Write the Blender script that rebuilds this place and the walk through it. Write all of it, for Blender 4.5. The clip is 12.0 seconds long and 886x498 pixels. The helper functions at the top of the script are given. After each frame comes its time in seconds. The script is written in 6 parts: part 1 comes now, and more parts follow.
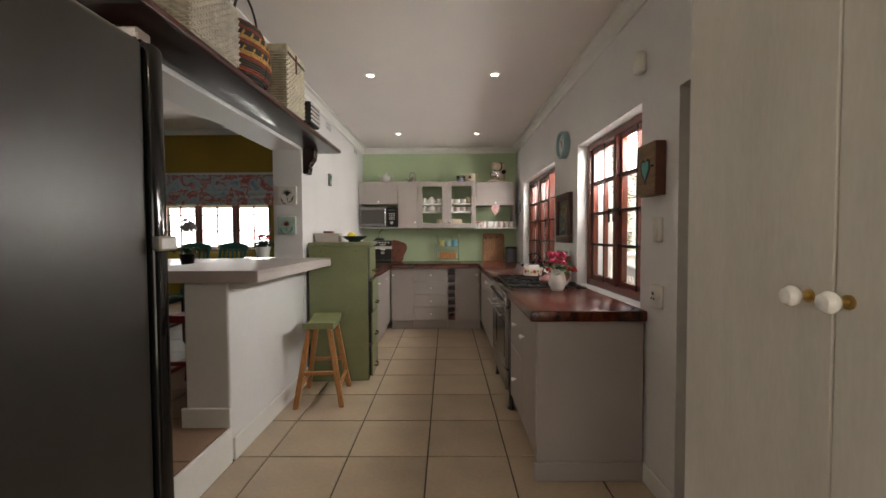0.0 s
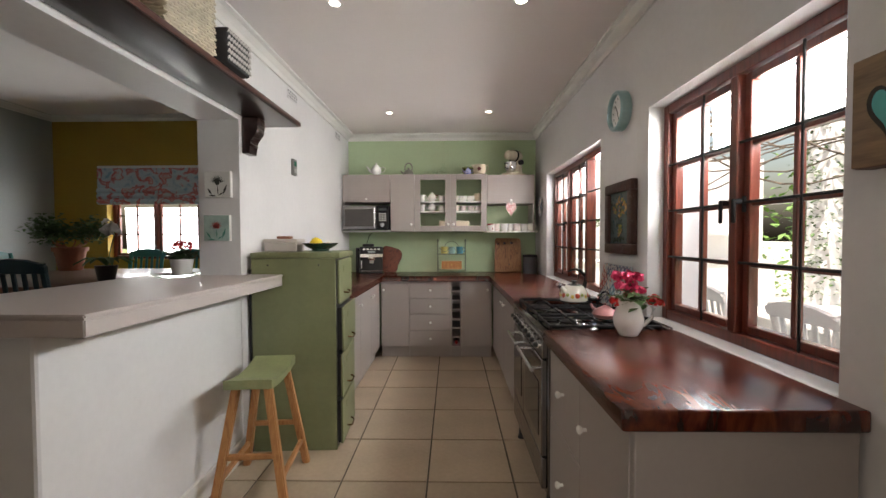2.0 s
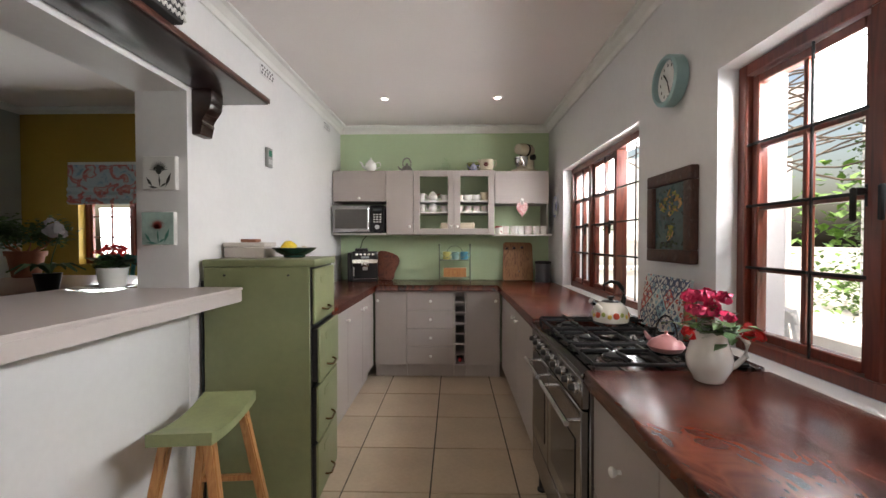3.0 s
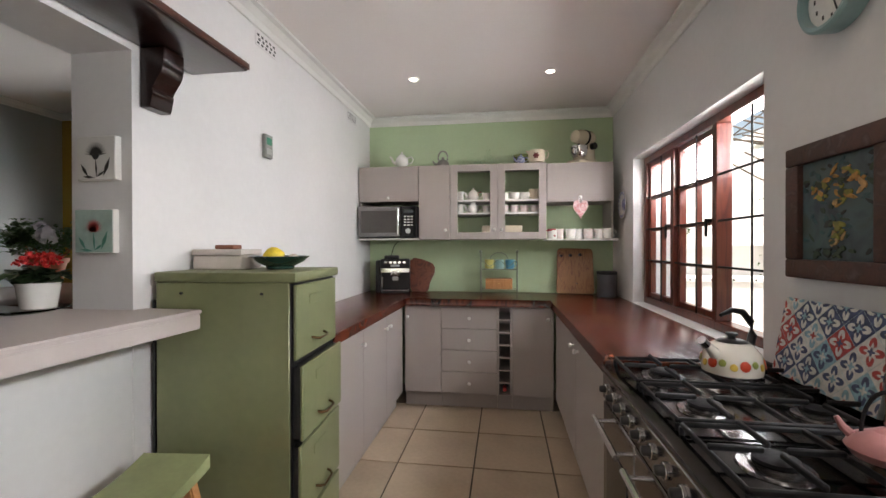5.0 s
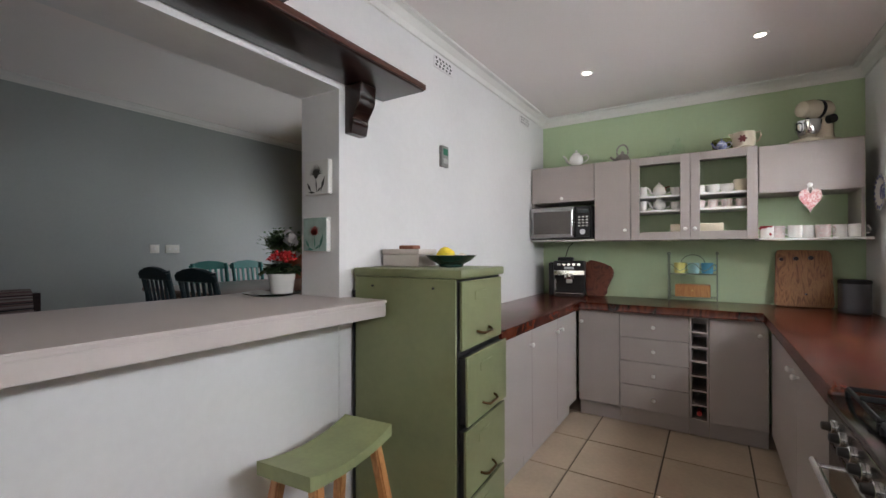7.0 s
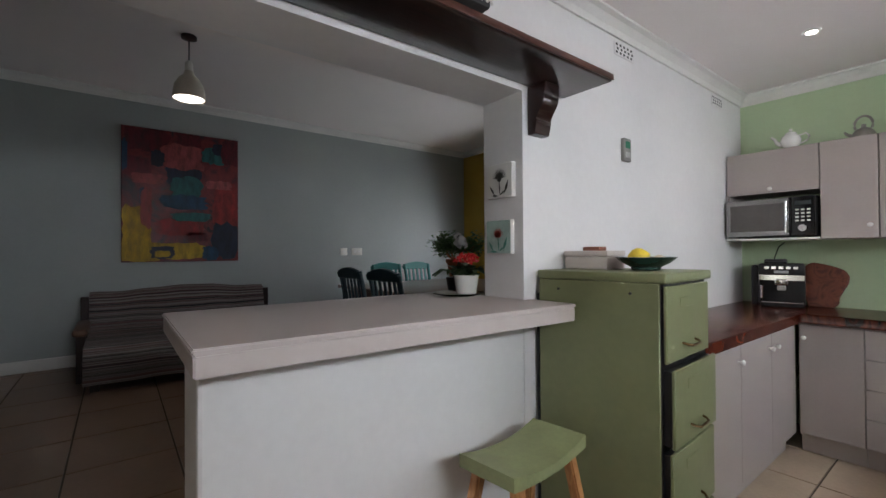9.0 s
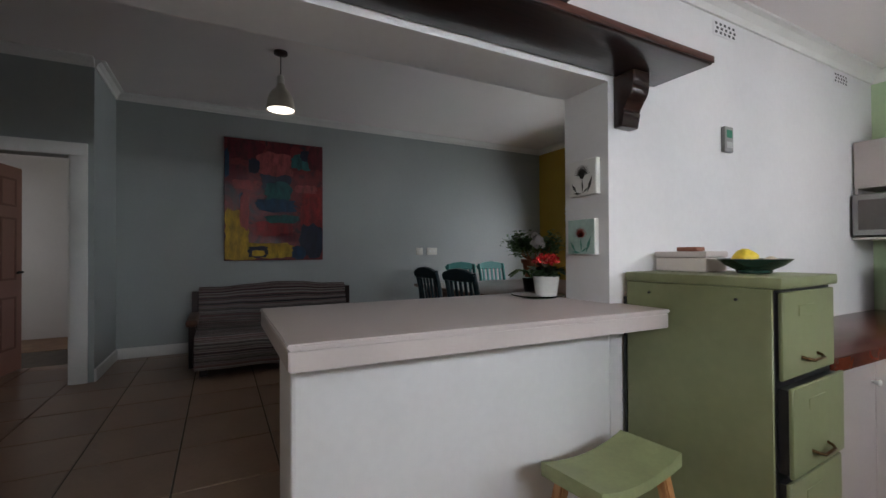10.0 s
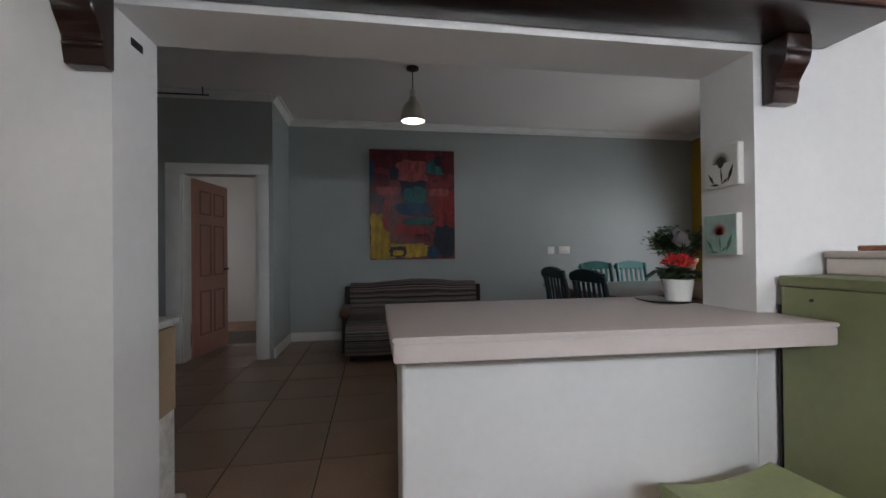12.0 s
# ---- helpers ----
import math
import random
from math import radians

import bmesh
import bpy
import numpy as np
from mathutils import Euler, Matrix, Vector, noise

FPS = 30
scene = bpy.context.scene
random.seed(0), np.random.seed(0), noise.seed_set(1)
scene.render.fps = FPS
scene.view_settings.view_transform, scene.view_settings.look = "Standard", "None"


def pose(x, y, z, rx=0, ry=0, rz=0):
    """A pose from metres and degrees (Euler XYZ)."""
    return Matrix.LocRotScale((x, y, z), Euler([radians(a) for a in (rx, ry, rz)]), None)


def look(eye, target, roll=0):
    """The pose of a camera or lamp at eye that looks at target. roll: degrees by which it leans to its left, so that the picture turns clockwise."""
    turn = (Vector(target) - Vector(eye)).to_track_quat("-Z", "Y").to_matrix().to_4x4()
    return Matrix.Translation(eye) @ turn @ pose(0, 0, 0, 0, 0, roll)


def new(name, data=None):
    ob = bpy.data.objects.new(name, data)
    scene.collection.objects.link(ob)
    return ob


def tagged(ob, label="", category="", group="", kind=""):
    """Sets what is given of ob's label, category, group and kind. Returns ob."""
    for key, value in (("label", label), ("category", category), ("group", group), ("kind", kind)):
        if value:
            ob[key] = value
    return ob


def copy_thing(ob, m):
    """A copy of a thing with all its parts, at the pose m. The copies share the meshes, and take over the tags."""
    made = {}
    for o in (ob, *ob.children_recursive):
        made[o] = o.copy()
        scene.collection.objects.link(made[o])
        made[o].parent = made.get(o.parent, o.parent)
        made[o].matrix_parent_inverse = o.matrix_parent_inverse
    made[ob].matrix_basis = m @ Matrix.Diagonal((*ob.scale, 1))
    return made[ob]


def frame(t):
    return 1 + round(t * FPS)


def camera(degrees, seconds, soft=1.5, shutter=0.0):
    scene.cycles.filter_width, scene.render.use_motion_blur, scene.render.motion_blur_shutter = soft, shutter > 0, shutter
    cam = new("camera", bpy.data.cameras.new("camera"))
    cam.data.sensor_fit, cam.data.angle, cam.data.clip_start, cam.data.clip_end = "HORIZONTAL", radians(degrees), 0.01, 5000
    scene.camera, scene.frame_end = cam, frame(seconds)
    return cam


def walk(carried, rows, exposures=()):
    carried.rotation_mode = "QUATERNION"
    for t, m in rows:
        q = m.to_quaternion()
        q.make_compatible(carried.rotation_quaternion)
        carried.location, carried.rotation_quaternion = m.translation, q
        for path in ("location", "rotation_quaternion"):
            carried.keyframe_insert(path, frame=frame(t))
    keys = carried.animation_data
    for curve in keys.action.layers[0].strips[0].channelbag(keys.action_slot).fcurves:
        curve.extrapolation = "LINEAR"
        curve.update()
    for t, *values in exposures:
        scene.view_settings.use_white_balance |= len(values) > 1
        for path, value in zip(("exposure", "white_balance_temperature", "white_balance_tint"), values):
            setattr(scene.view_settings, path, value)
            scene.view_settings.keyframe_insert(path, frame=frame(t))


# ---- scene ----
cam = camera(92.7, 12.0)
PATH = [
    (0, (-0.159, 0.274, 1.266), (-0.175, 2.273, 1.196), -0.3),
    (0.5, (-0.149, 0.519, 1.276), (-0.166, 2.517, 1.207), -0.3),
    (1, (-0.152, 0.805, 1.289), (-0.174, 2.803, 1.22), -0.3),
    (1.5, (-0.143, 1.094, 1.283), (-0.175, 3.093, 1.219), -0.2),
    (2, (-0.142, 1.382, 1.29), (-0.182, 3.381, 1.233), -0.2),
    (2.5, (-0.159, 1.652, 1.289), (-0.206, 3.651, 1.241), -0.1),
    (4.5, (-0.095, 2.437, 1.282), (-0.249, 4.431, 1.27), -0.0),
    (5, (-0.094, 2.514, 1.289), (-0.381, 4.493, 1.279), -0.1),
    (5.5, (-0.073, 2.554, 1.289), (-0.542, 4.498, 1.284), -0.1),
    (6, (-0.045, 2.55, 1.287), (-0.719, 4.433, 1.287), -0.2),
    (6.5, (-0.024, 2.534, 1.288), (-0.908, 4.328, 1.289), -0.1),
    (7, (-0.016, 2.514, 1.273), (-1.09, 4.202, 1.281), -0.1),
    (9, (-0.143, 2.426, 1.276), (-1.726, 3.649, 1.294), -0.4),
    (9.5, (-0.168, 2.415, 1.282), (-1.843, 3.508, 1.297), -0.5),
    (10, (-0.171, 2.417, 1.281), (-1.94, 3.352, 1.298), -0.3),
    (10.5, (-0.16, 2.443, 1.298), (-2.012, 3.198, 1.308), -0.8),
    (11, (-0.14, 2.472, 1.295), (-2.053, 3.056, 1.306), -0.8),
    (11.5, (-0.126, 2.485, 1.293), (-2.077, 2.926, 1.305), -0.7),
    (12, (-0.104, 2.508, 1.291), (-2.078, 2.831, 1.305), -0.6),
]
walk(cam, [(t, look(eye, target, roll)) for t, eye, target, roll in PATH], exposures=[(0, 0.62, 7300, 13), (1, 0.78, 7150, 13), (2.5, 0.9, 6850, 13), (5.5, 0.92, 6700, 14), (7, 0.72, 6450, 13), (10, 0.56, 6300, 12.5), (11, 0.52, 6300, 12.5), (12, 0.66, 6300, 12.5)])

# ---- light ----
world = bpy.data.worlds.new("sky")
scene.world = world
world.use_nodes = True
wn = world.node_tree.nodes
sky = wn.new("ShaderNodeTexSky")
sky.sky_type, sky.sun_disc = "NISHITA", False
sky.sun_elevation, sky.sun_rotation = radians(62), radians(233)
sky.dust_density, sky.air_density = 7.0, 1.5
wn["Background"].inputs[1].default_value = 0.15
world.node_tree.links.new(sky.outputs[0], wn["Background"].inputs[0])
sun = new("sun", bpy.data.lights.new("sun", "SUN"))
sun.data.energy, sun.data.angle, sun.data.color = 5.0, radians(0.6), (1, 0.95, 0.88)
sun.matrix_world = look((-1, -2, 12), (4, 2, 0))


def area_lamp(name, eye, target, w, h, power, color=(1, 1, 1)):
    lamp = new(name, bpy.data.lights.new(name, "AREA"))
    lamp.data.shape, lamp.data.size, lamp.data.size_y = "RECTANGLE", w, h
    lamp.data.energy, lamp.data.color = power, color
    lamp.matrix_world = look(eye, target)
    return lamp


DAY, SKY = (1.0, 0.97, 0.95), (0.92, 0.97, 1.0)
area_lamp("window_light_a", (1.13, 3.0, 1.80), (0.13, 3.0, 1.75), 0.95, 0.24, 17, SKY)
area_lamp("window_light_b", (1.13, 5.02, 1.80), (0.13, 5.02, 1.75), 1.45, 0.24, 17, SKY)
area_lamp("window_light_c", (-3.92, 7.32, 1.37), (-3.92, 0, 1.0), 1.7, 0.7, 17, SKY)
# Added fill light behind the camera; no window is known there.
area_lamp("window_light_d", (-0.35, -1.66, 1.35), (-0.35, 3, 1.0), 1.5, 1.5, 8, DAY)
# Added fill light that brightens the passage from out of view.
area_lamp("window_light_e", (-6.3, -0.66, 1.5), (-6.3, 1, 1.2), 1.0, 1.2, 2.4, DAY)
DOWNLIGHTS = [(x, y) for y in (-0.26, 1.66, 3.585, 5.505) for x in (-0.74, 0.22)]
for x, y in DOWNLIGHTS:
    spot = new("downlight_lamp", bpy.data.lights.new("downlight_lamp", "SPOT"))
    spot.data.energy, spot.data.color, spot.data.spot_size, spot.data.spot_blend, spot.data.shadow_soft_size = 2.2, (1.0, 0.78, 0.60), radians(130), 0.9, 0.03
    spot.matrix_world = look((x, y, 2.478), (x, y + 0.001, 0))
pendant_lamp = new("pendant_bulb_lamp", bpy.data.lights.new("pendant_bulb_lamp", "SPOT"))
pendant_lamp.data.energy, pendant_lamp.data.color, pendant_lamp.data.spot_size, pendant_lamp.data.spot_blend = 1.2, (1.0, 0.85, 0.68), radians(120), 0.6
pendant_lamp.matrix_world = look((-3.88, 2.866, 2.45), (-3.88, 2.867, 0))


# ---- materials ----
def mat(name, color, rough=0.5, metal=0.0, var=0.12, scale=3.0, bump=0.05, fine=60.0, coat=0.0, spec=0.5, stretch=(1, 1, 1), each=0.0):
    """A painted or plain surface: broad and fine variation of tone, and fine relief."""
    m = bpy.data.materials.new(name)
    m.use_nodes = True
    nt = m.node_tree
    b = nt.nodes["Principled BSDF"]
    tc = nt.nodes.new("ShaderNodeTexCoord")
    mp = nt.nodes.new("ShaderNodeMapping")
    mp.inputs["Scale"].default_value = stretch
    nt.links.new(tc.outputs["Object"], mp.inputs[0])
    n1, n2 = nt.nodes.new("ShaderNodeTexNoise"), nt.nodes.new("ShaderNodeTexNoise")
    n1.inputs["Scale"].default_value, n1.inputs["Detail"].default_value = scale, 5
    n2.inputs["Scale"].default_value, n2.inputs["Detail"].default_value = fine, 3
    nt.links.new(mp.outputs[0], n1.inputs[0])
    nt.links.new(mp.outputs[0], n2.inputs[0])
    add = nt.nodes.new("ShaderNodeMath")
    add.operation = "MULTIPLY_ADD"
    add.inputs[1].default_value = 0.35
    nt.links.new(n2.outputs[0], add.inputs[0])
    nt.links.new(n1.outputs[0], add.inputs[2])
    ramp = nt.nodes.new("ShaderNodeValToRGB")
    c = np.array(color)
    ramp.color_ramp.elements[0].position, ramp.color_ramp.elements[1].position = 0.45, 0.9
    ramp.color_ramp.elements[0].color = (*(c * (1 - var)), 1)
    ramp.color_ramp.elements[1].color = (*np.minimum(c * (1 + var), 1), 1)
    nt.links.new(add.outputs[0], ramp.inputs[0])
    out = ramp.outputs[0]
    if each:
        oi = nt.nodes.new("ShaderNodeObjectInfo")
        hs = nt.nodes.new("ShaderNodeHueSaturation")
        mr = nt.nodes.new("ShaderNodeMapRange")
        mr.inputs[3].default_value, mr.inputs[4].default_value = 1 - each, 1 + each
        nt.links.new(oi.outputs["Random"], mr.inputs[0])
        nt.links.new(mr.outputs[0], hs.inputs["Value"])
        nt.links.new(out, hs.inputs["Color"])
        out = hs.outputs[0]
    nt.links.new(out, b.inputs["Base Color"])
    rr = nt.nodes.new("ShaderNodeMapRange")
    rr.inputs[3].default_value, rr.inputs[4].default_value = max(rough - 0.08, 0.02), min(rough + 0.1, 1)
    nt.links.new(n1.outputs[0], rr.inputs[0])
    nt.links.new(rr.outputs[0], b.inputs["Roughness"])
    b.inputs["Metallic"].default_value = metal
    b.inputs["Coat Weight"].default_value = coat
    b.inputs["Specular IOR Level"].default_value = spec
    if bump:
        bp = nt.nodes.new("ShaderNodeBump")
        bp.inputs["Strength"].default_value, bp.inputs["Distance"].default_value = bump, 0.01
        nt.links.new(add.outputs[0], bp.inputs["Height"])
        nt.links.new(bp.outputs[0], b.inputs["Normal"])
    return m


def patterned(name, colors, scale, rough=0.6, metal=0.0, kind="noise", distort=1.0, stretch=(1, 1, 1), bump=0.1, coat=0.0):
    """A surface of several colours in patches, streaks, cells or stripes."""
    m = bpy.data.materials.new(name)
    m.use_nodes = True
    nt = m.node_tree
    b = nt.nodes["Principled BSDF"]
    tc, mp = nt.nodes.new("ShaderNodeTexCoord"), nt.nodes.new("ShaderNodeMapping")
    mp.inputs["Scale"].default_value = stretch
    nt.links.new(tc.outputs["Object"], mp.inputs[0])
    if kind == "cells":
        tx = nt.nodes.new("ShaderNodeTexVoronoi")
        tx.inputs["Scale"].default_value = scale
        sep = nt.nodes.new("ShaderNodeSeparateColor")
        nt.links.new(tx.outputs["Color"], sep.inputs[0])
        fac = sep.outputs[0]
    elif kind == "bands":
        tx = nt.nodes.new("ShaderNodeTexWave")
        tx.bands_direction = "Z"
        tx.inputs["Scale"].default_value, tx.inputs["Distortion"].default_value, tx.inputs["Detail"].default_value = scale, distort, 2
        fac = tx.outputs["Fac"]
    else:
        tx = nt.nodes.new("ShaderNodeTexNoise")
        tx.inputs["Scale"].default_value, tx.inputs["Detail"].default_value, tx.inputs["Distortion"].default_value = scale, 4, distort
        fac = tx.outputs[0]
    nt.links.new(mp.outputs[0], tx.inputs[0])
    ramp = nt.nodes.new("ShaderNodeValToRGB")
    ramp.color_ramp.interpolation = "CONSTANT" if kind == "cells" else "LINEAR"
    el = ramp.color_ramp.elements
    lo, hi = (0.0, 1.0) if kind != "noise" else (0.32, 0.68)
    while len(el) < len(colors):
        el.new(0.5)
    for k, c in enumerate(colors):
        el[k].position = lo + (hi - lo) * k / (len(colors) - (0 if kind == "cells" else 1))
        el[k].color = (*c, 1)
    nt.links.new(fac, ramp.inputs[0])
    nt.links.new(ramp.outputs[0], b.inputs["Base Color"])
    b.inputs["Roughness"].default_value, b.inputs["Metallic"].default_value, b.inputs["Coat Weight"].default_value = rough, metal, coat
    if bump:
        bp = nt.nodes.new("ShaderNodeBump")
        bp.inputs["Strength"].default_value, bp.inputs["Distance"].default_value = bump, 0.01
        nt.links.new(fac, bp.inputs["Height"])
        nt.links.new(bp.outputs[0], b.inputs["Normal"])
    return m


def glow(name, color, strength):
    m = bpy.data.materials.new(name)
    m.use_nodes = True
    b = m.node_tree.nodes["Principled BSDF"]
    b.inputs["Emission Color"].default_value, b.inputs["Emission Strength"].default_value = (*color, 1), strength
    return m


def clear(name, color=(1, 1, 1), rough=0.02):
    m = bpy.data.materials.new(name)
    m.use_nodes = True
    b = m.node_tree.nodes["Principled BSDF"]
    b.inputs["Base Color"].default_value, b.inputs["Roughness"].default_value = (*color, 1), rough
    b.inputs["Transmission Weight"].default_value, b.inputs["IOR"].default_value = 1.0, 1.02
    return m


WHITE = mat("white_wall_paint", (0.72, 0.71, 0.71), 0.55, var=0.05, scale=1.4, bump=0.12, fine=35)
GREY_WALL = mat("grey_green_wall_paint", (0.36, 0.385, 0.38), 0.5, var=0.05, scale=1.2, bump=0.1, fine=35)
GREEN_WALL = mat("pale_green_wall_paint", (0.47, 0.59, 0.37), 0.5, var=0.05, scale=1.5, bump=0.08, fine=35)
MUSTARD = mat("mustard_wall_paint", (0.42, 0.27, 0.03), 0.6, var=0.08, scale=1.5, bump=0.1, fine=35)
CEIL = mat("ceiling_paint", (0.83, 0.775, 0.755), 0.75, var=0.03, scale=1.0, bump=0.03)
TRIM = mat("white_gloss_trim", (0.78, 0.77, 0.74), 0.35, var=0.05, scale=4, bump=0.04)
TILE = mat("cream_floor_tile", (0.44, 0.35, 0.255), 0.32, var=0.14, scale=2.6, bump=0.03, fine=40, each=0.06)
TILE_D = mat("brown_floor_tile", (0.27, 0.17, 0.115), 0.3, var=0.16, scale=2.6, bump=0.03, fine=40, each=0.08)
STOVE_STEEL = mat("dark_brushed_steel", (0.27, 0.26, 0.255), 0.2, 1.0, var=0.06, scale=2, bump=0.0, fine=8)
HOB = mat("dark_polished_hob_steel", (0.10, 0.098, 0.096), 0.14, 1.0, var=0.1, scale=4, bump=0.0)
GROUT = mat("dark_grout", (0.09, 0.075, 0.06), 0.9, var=0.25, scale=12)
TAUPE = mat("taupe_cabinet_paint", (0.37, 0.325, 0.305), 0.42, var=0.05, scale=2.5, bump=0.03)
TAUPE_DARK = mat("taupe_inside", (0.2, 0.17, 0.16), 0.6, var=0.1)
WORKTOP = patterned("red_brown_worktop", [(0.014, 0.0035, 0.002), (0.065, 0.011, 0.006), (0.125, 0.027, 0.012), (0.034, 0.007, 0.004)], 4.5, 0.25, distort=1.5, stretch=(2.5, 0.8, 1), bump=0.05, coat=0.05)
DARK_WOOD = patterned("dark_mahogany", [(0.007, 0.003, 0.002), (0.022, 0.007, 0.005), (0.011, 0.004, 0.003)], 6, 0.28, distort=2, stretch=(6, 0.6, 6), bump=0.05, coat=0.15)
RED_WOOD = patterned("red_varnished_timber", [(0.08, 0.014, 0.009), (0.16, 0.032, 0.017), (0.10, 0.019, 0.011)], 5, 0.3, distort=1, stretch=(6, 6, 0.6), bump=0.06, coat=0.3)
PINE = patterned("honey_pine", [(0.32, 0.13, 0.04), (0.46, 0.22, 0.08), (0.36, 0.15, 0.05)], 6, 0.45, stretch=(8, 8, 0.8), bump=0.08)
BOARD_WOOD = patterned("oiled_board_wood", [(0.16, 0.06, 0.02), (0.36, 0.17, 0.06), (0.22, 0.09, 0.03)], 5, 0.5, distort=2.5, stretch=(5, 5, 0.9), bump=0.05)
SLICE_WOOD = patterned("dark_slab_wood", [(0.08, 0.02, 0.012), (0.2, 0.06, 0.03), (0.11, 0.03, 0.02)], 7, 0.5, distort=3, bump=0.08)
OLIVE = mat("olive_green_enamel", (0.185, 0.20, 0.10), 0.42, var=0.12, scale=3, bump=0.06, fine=30)
OLIVE_SEAT = mat("sage_green_seat_paint", (0.235, 0.26, 0.125), 0.5, var=0.15, scale=8, bump=0.1)
BAR_TOP = mat("pale_taupe_bar_top", (0.50, 0.44, 0.42), 0.38, var=0.05, scale=2, bump=0.05)
STEEL = mat("brushed_steel", (0.56, 0.55, 0.54), 0.3, 1.0, var=0.08, scale=6, bump=0.03, stretch=(1, 20, 20))
CHROME = mat("chrome", (0.75, 0.75, 0.76), 0.12, 1.0, var=0.03, bump=0)
IRON = mat("cast_iron", (0.012, 0.012, 0.013), 0.6, var=0.3, spec=0.3, scale=30, bump=0.15)
BLACK = mat("black_plastic", (0.012, 0.012, 0.013), 0.35, var=0.15, bump=0.02)
BLACK_GLASS = mat("black_glass", (0.008, 0.008, 0.009), 0.06, var=0.1, bump=0)
GRAPHITE = mat("graphite_fridge_enamel", (0.06, 0.055, 0.052), 0.38, 0.4, var=0.08, scale=2, bump=0.02)
PORCELAIN = mat("white_porcelain", (0.82, 0.81, 0.78), 0.14, var=0.03, bump=0.01, coat=0.4)
BRASS = mat("worn_brass", (0.55, 0.38, 0.14), 0.3, 1.0, var=0.2, scale=20)
PLASTIC = mat("ivory_plastic", (0.72, 0.70, 0.64), 0.4, var=0.03)
LIMED = mat("limed_grey_cupboard_paint", (0.57, 0.545, 0.50), 0.5, var=0.12, scale=2.2, bump=0.06, fine=45, stretch=(3, 3, 0.6))
DOOR_GREEN = mat("dark_green_door_paint", (0.085, 0.095, 0.035), 0.4, var=0.15, scale=3, bump=0.06)
PINK_DOOR = mat("pink_brown_door_paint", (0.45, 0.22, 0.17), 0.45, var=0.1, scale=3)
GLASS = clear("window_glass")


# ---- building helpers ----
def bx(bm, x0, x1, y0, y1, z0, z1, bevel=0.0, seg=1):
    vs = bmesh.ops.create_cube(bm, size=1.0, matrix=Matrix.Translation(((x0 + x1) / 2, (y0 + y1) / 2, (z0 + z1) / 2)) @ Matrix.Diagonal((x1 - x0, y1 - y0, z1 - z0, 1)))["verts"]
    if bevel:
        es = list({e for v in vs for e in v.link_edges})
        bmesh.ops.bevel(bm, geom=es, offset=bevel, segments=seg, affect="EDGES", profile=0.5)
    return bm


def box(x0, x1, y0, y1, z0, z1, bevel=0.0, seg=1):
    return bx(bmesh.new(), x0, x1, y0, y1, z0, z1, bevel, seg)


def rod(bm, a, b, r0, r1=None, n=10):
    a, b = Vector(a), Vector(b)
    m = Matrix.Translation((a + b) / 2) @ (b - a).to_track_quat("Z", "Y").to_matrix().to_4x4()
    bmesh.ops.create_cone(bm, cap_ends=True, segments=n, radius1=r0, radius2=r0 if r1 is None else r1, depth=(b - a).length, matrix=m)
    return bm


def tube(bm, pts, r, n=8):
    """A round bar bent along the points."""
    pts = [Vector(p) for p in pts]
    rings = []
    up = Vector((0, 0, 1))
    for i, p in enumerate(pts):
        d = (pts[min(i + 1, len(pts) - 1)] - pts[max(i - 1, 0)]).normalized()
        side = d.cross(up)
        if side.length < 0.05:
            side = d.cross(Vector((1, 0, 0)))
        side.normalize()
        nn = side.cross(d)
        rr = r[i] if isinstance(r, (list, tuple)) else r
        rings.append([bm.verts.new(p + rr * (math.cos(a) * side + math.sin(a) * nn)) for a in [2 * math.pi * k / n for k in range(n)]])
    for A, B in zip(rings, rings[1:]):
        for k in range(n):
            bm.faces.new((A[k], A[(k + 1) % n], B[(k + 1) % n], B[k]))
    bm.faces.new(rings[0][::-1])
    bm.faces.new(rings[-1])
    return bm


def lathe(bm, profile, at=(0, 0, 0), n=24, m=None, caps=True):
    """Turns a profile of (radius, height) round the upright axis."""
    m = (m or Matrix()) if m else Matrix.Translation(at)
    rings = [[bm.verts.new(m @ Vector((r * math.cos(2 * math.pi * k / n), r * math.sin(2 * math.pi * k / n), z))) for k in range(n)] for r, z in profile]
    for A, B in zip(rings, rings[1:]):
        for k in range(n):
            bm.faces.new((A[k], A[(k + 1) % n], B[(k + 1) % n], B[k]))
    if caps:
        bm.faces.new(rings[0][::-1])
        bm.faces.new(rings[-1])
    return bm


def slab(bm, outline, h, m=None):
    """A flat shape of that outline in x, y, raised by h; m places it."""
    m = m or Matrix()
    lo = [bm.verts.new(m @ Vector((x, y, 0))) for x, y in outline]
    hi = [bm.verts.new(m @ Vector((x, y, h))) for x, y in outline]
    bm.faces.new(lo[::-1])
    bm.faces.new(hi)
    k = len(lo)
    for i in range(k):
        bm.faces.new((lo[i], lo[(i + 1) % k], hi[(i + 1) % k], hi[i]))
    return bm


def mesh_of(name, bm, material, smooth=False):
    bmesh.ops.recalc_face_normals(bm, faces=bm.faces)
    me = bpy.data.meshes.new(name)
    bm.to_mesh(me)
    bm.free()
    me.materials.append(material)
    if smooth:
        for p in me.polygons:
            p.use_smooth = True
        me.set_sharp_from_angle(angle=radians(38))
    return me


def part(name, bm, material, parent, label="", smooth=True):
    ob = new(name, mesh_of(name, bm, material, smooth))
    ob.parent = parent
    if label:
        tagged(ob, label)
    return ob


def thing(name, at, label, category, group="", turn=0):
    ob = new(name)
    ob.empty_display_size = 0.1
    ob.matrix_world = pose(*at, 0, 0, turn)
    return tagged(ob, label, category, group)


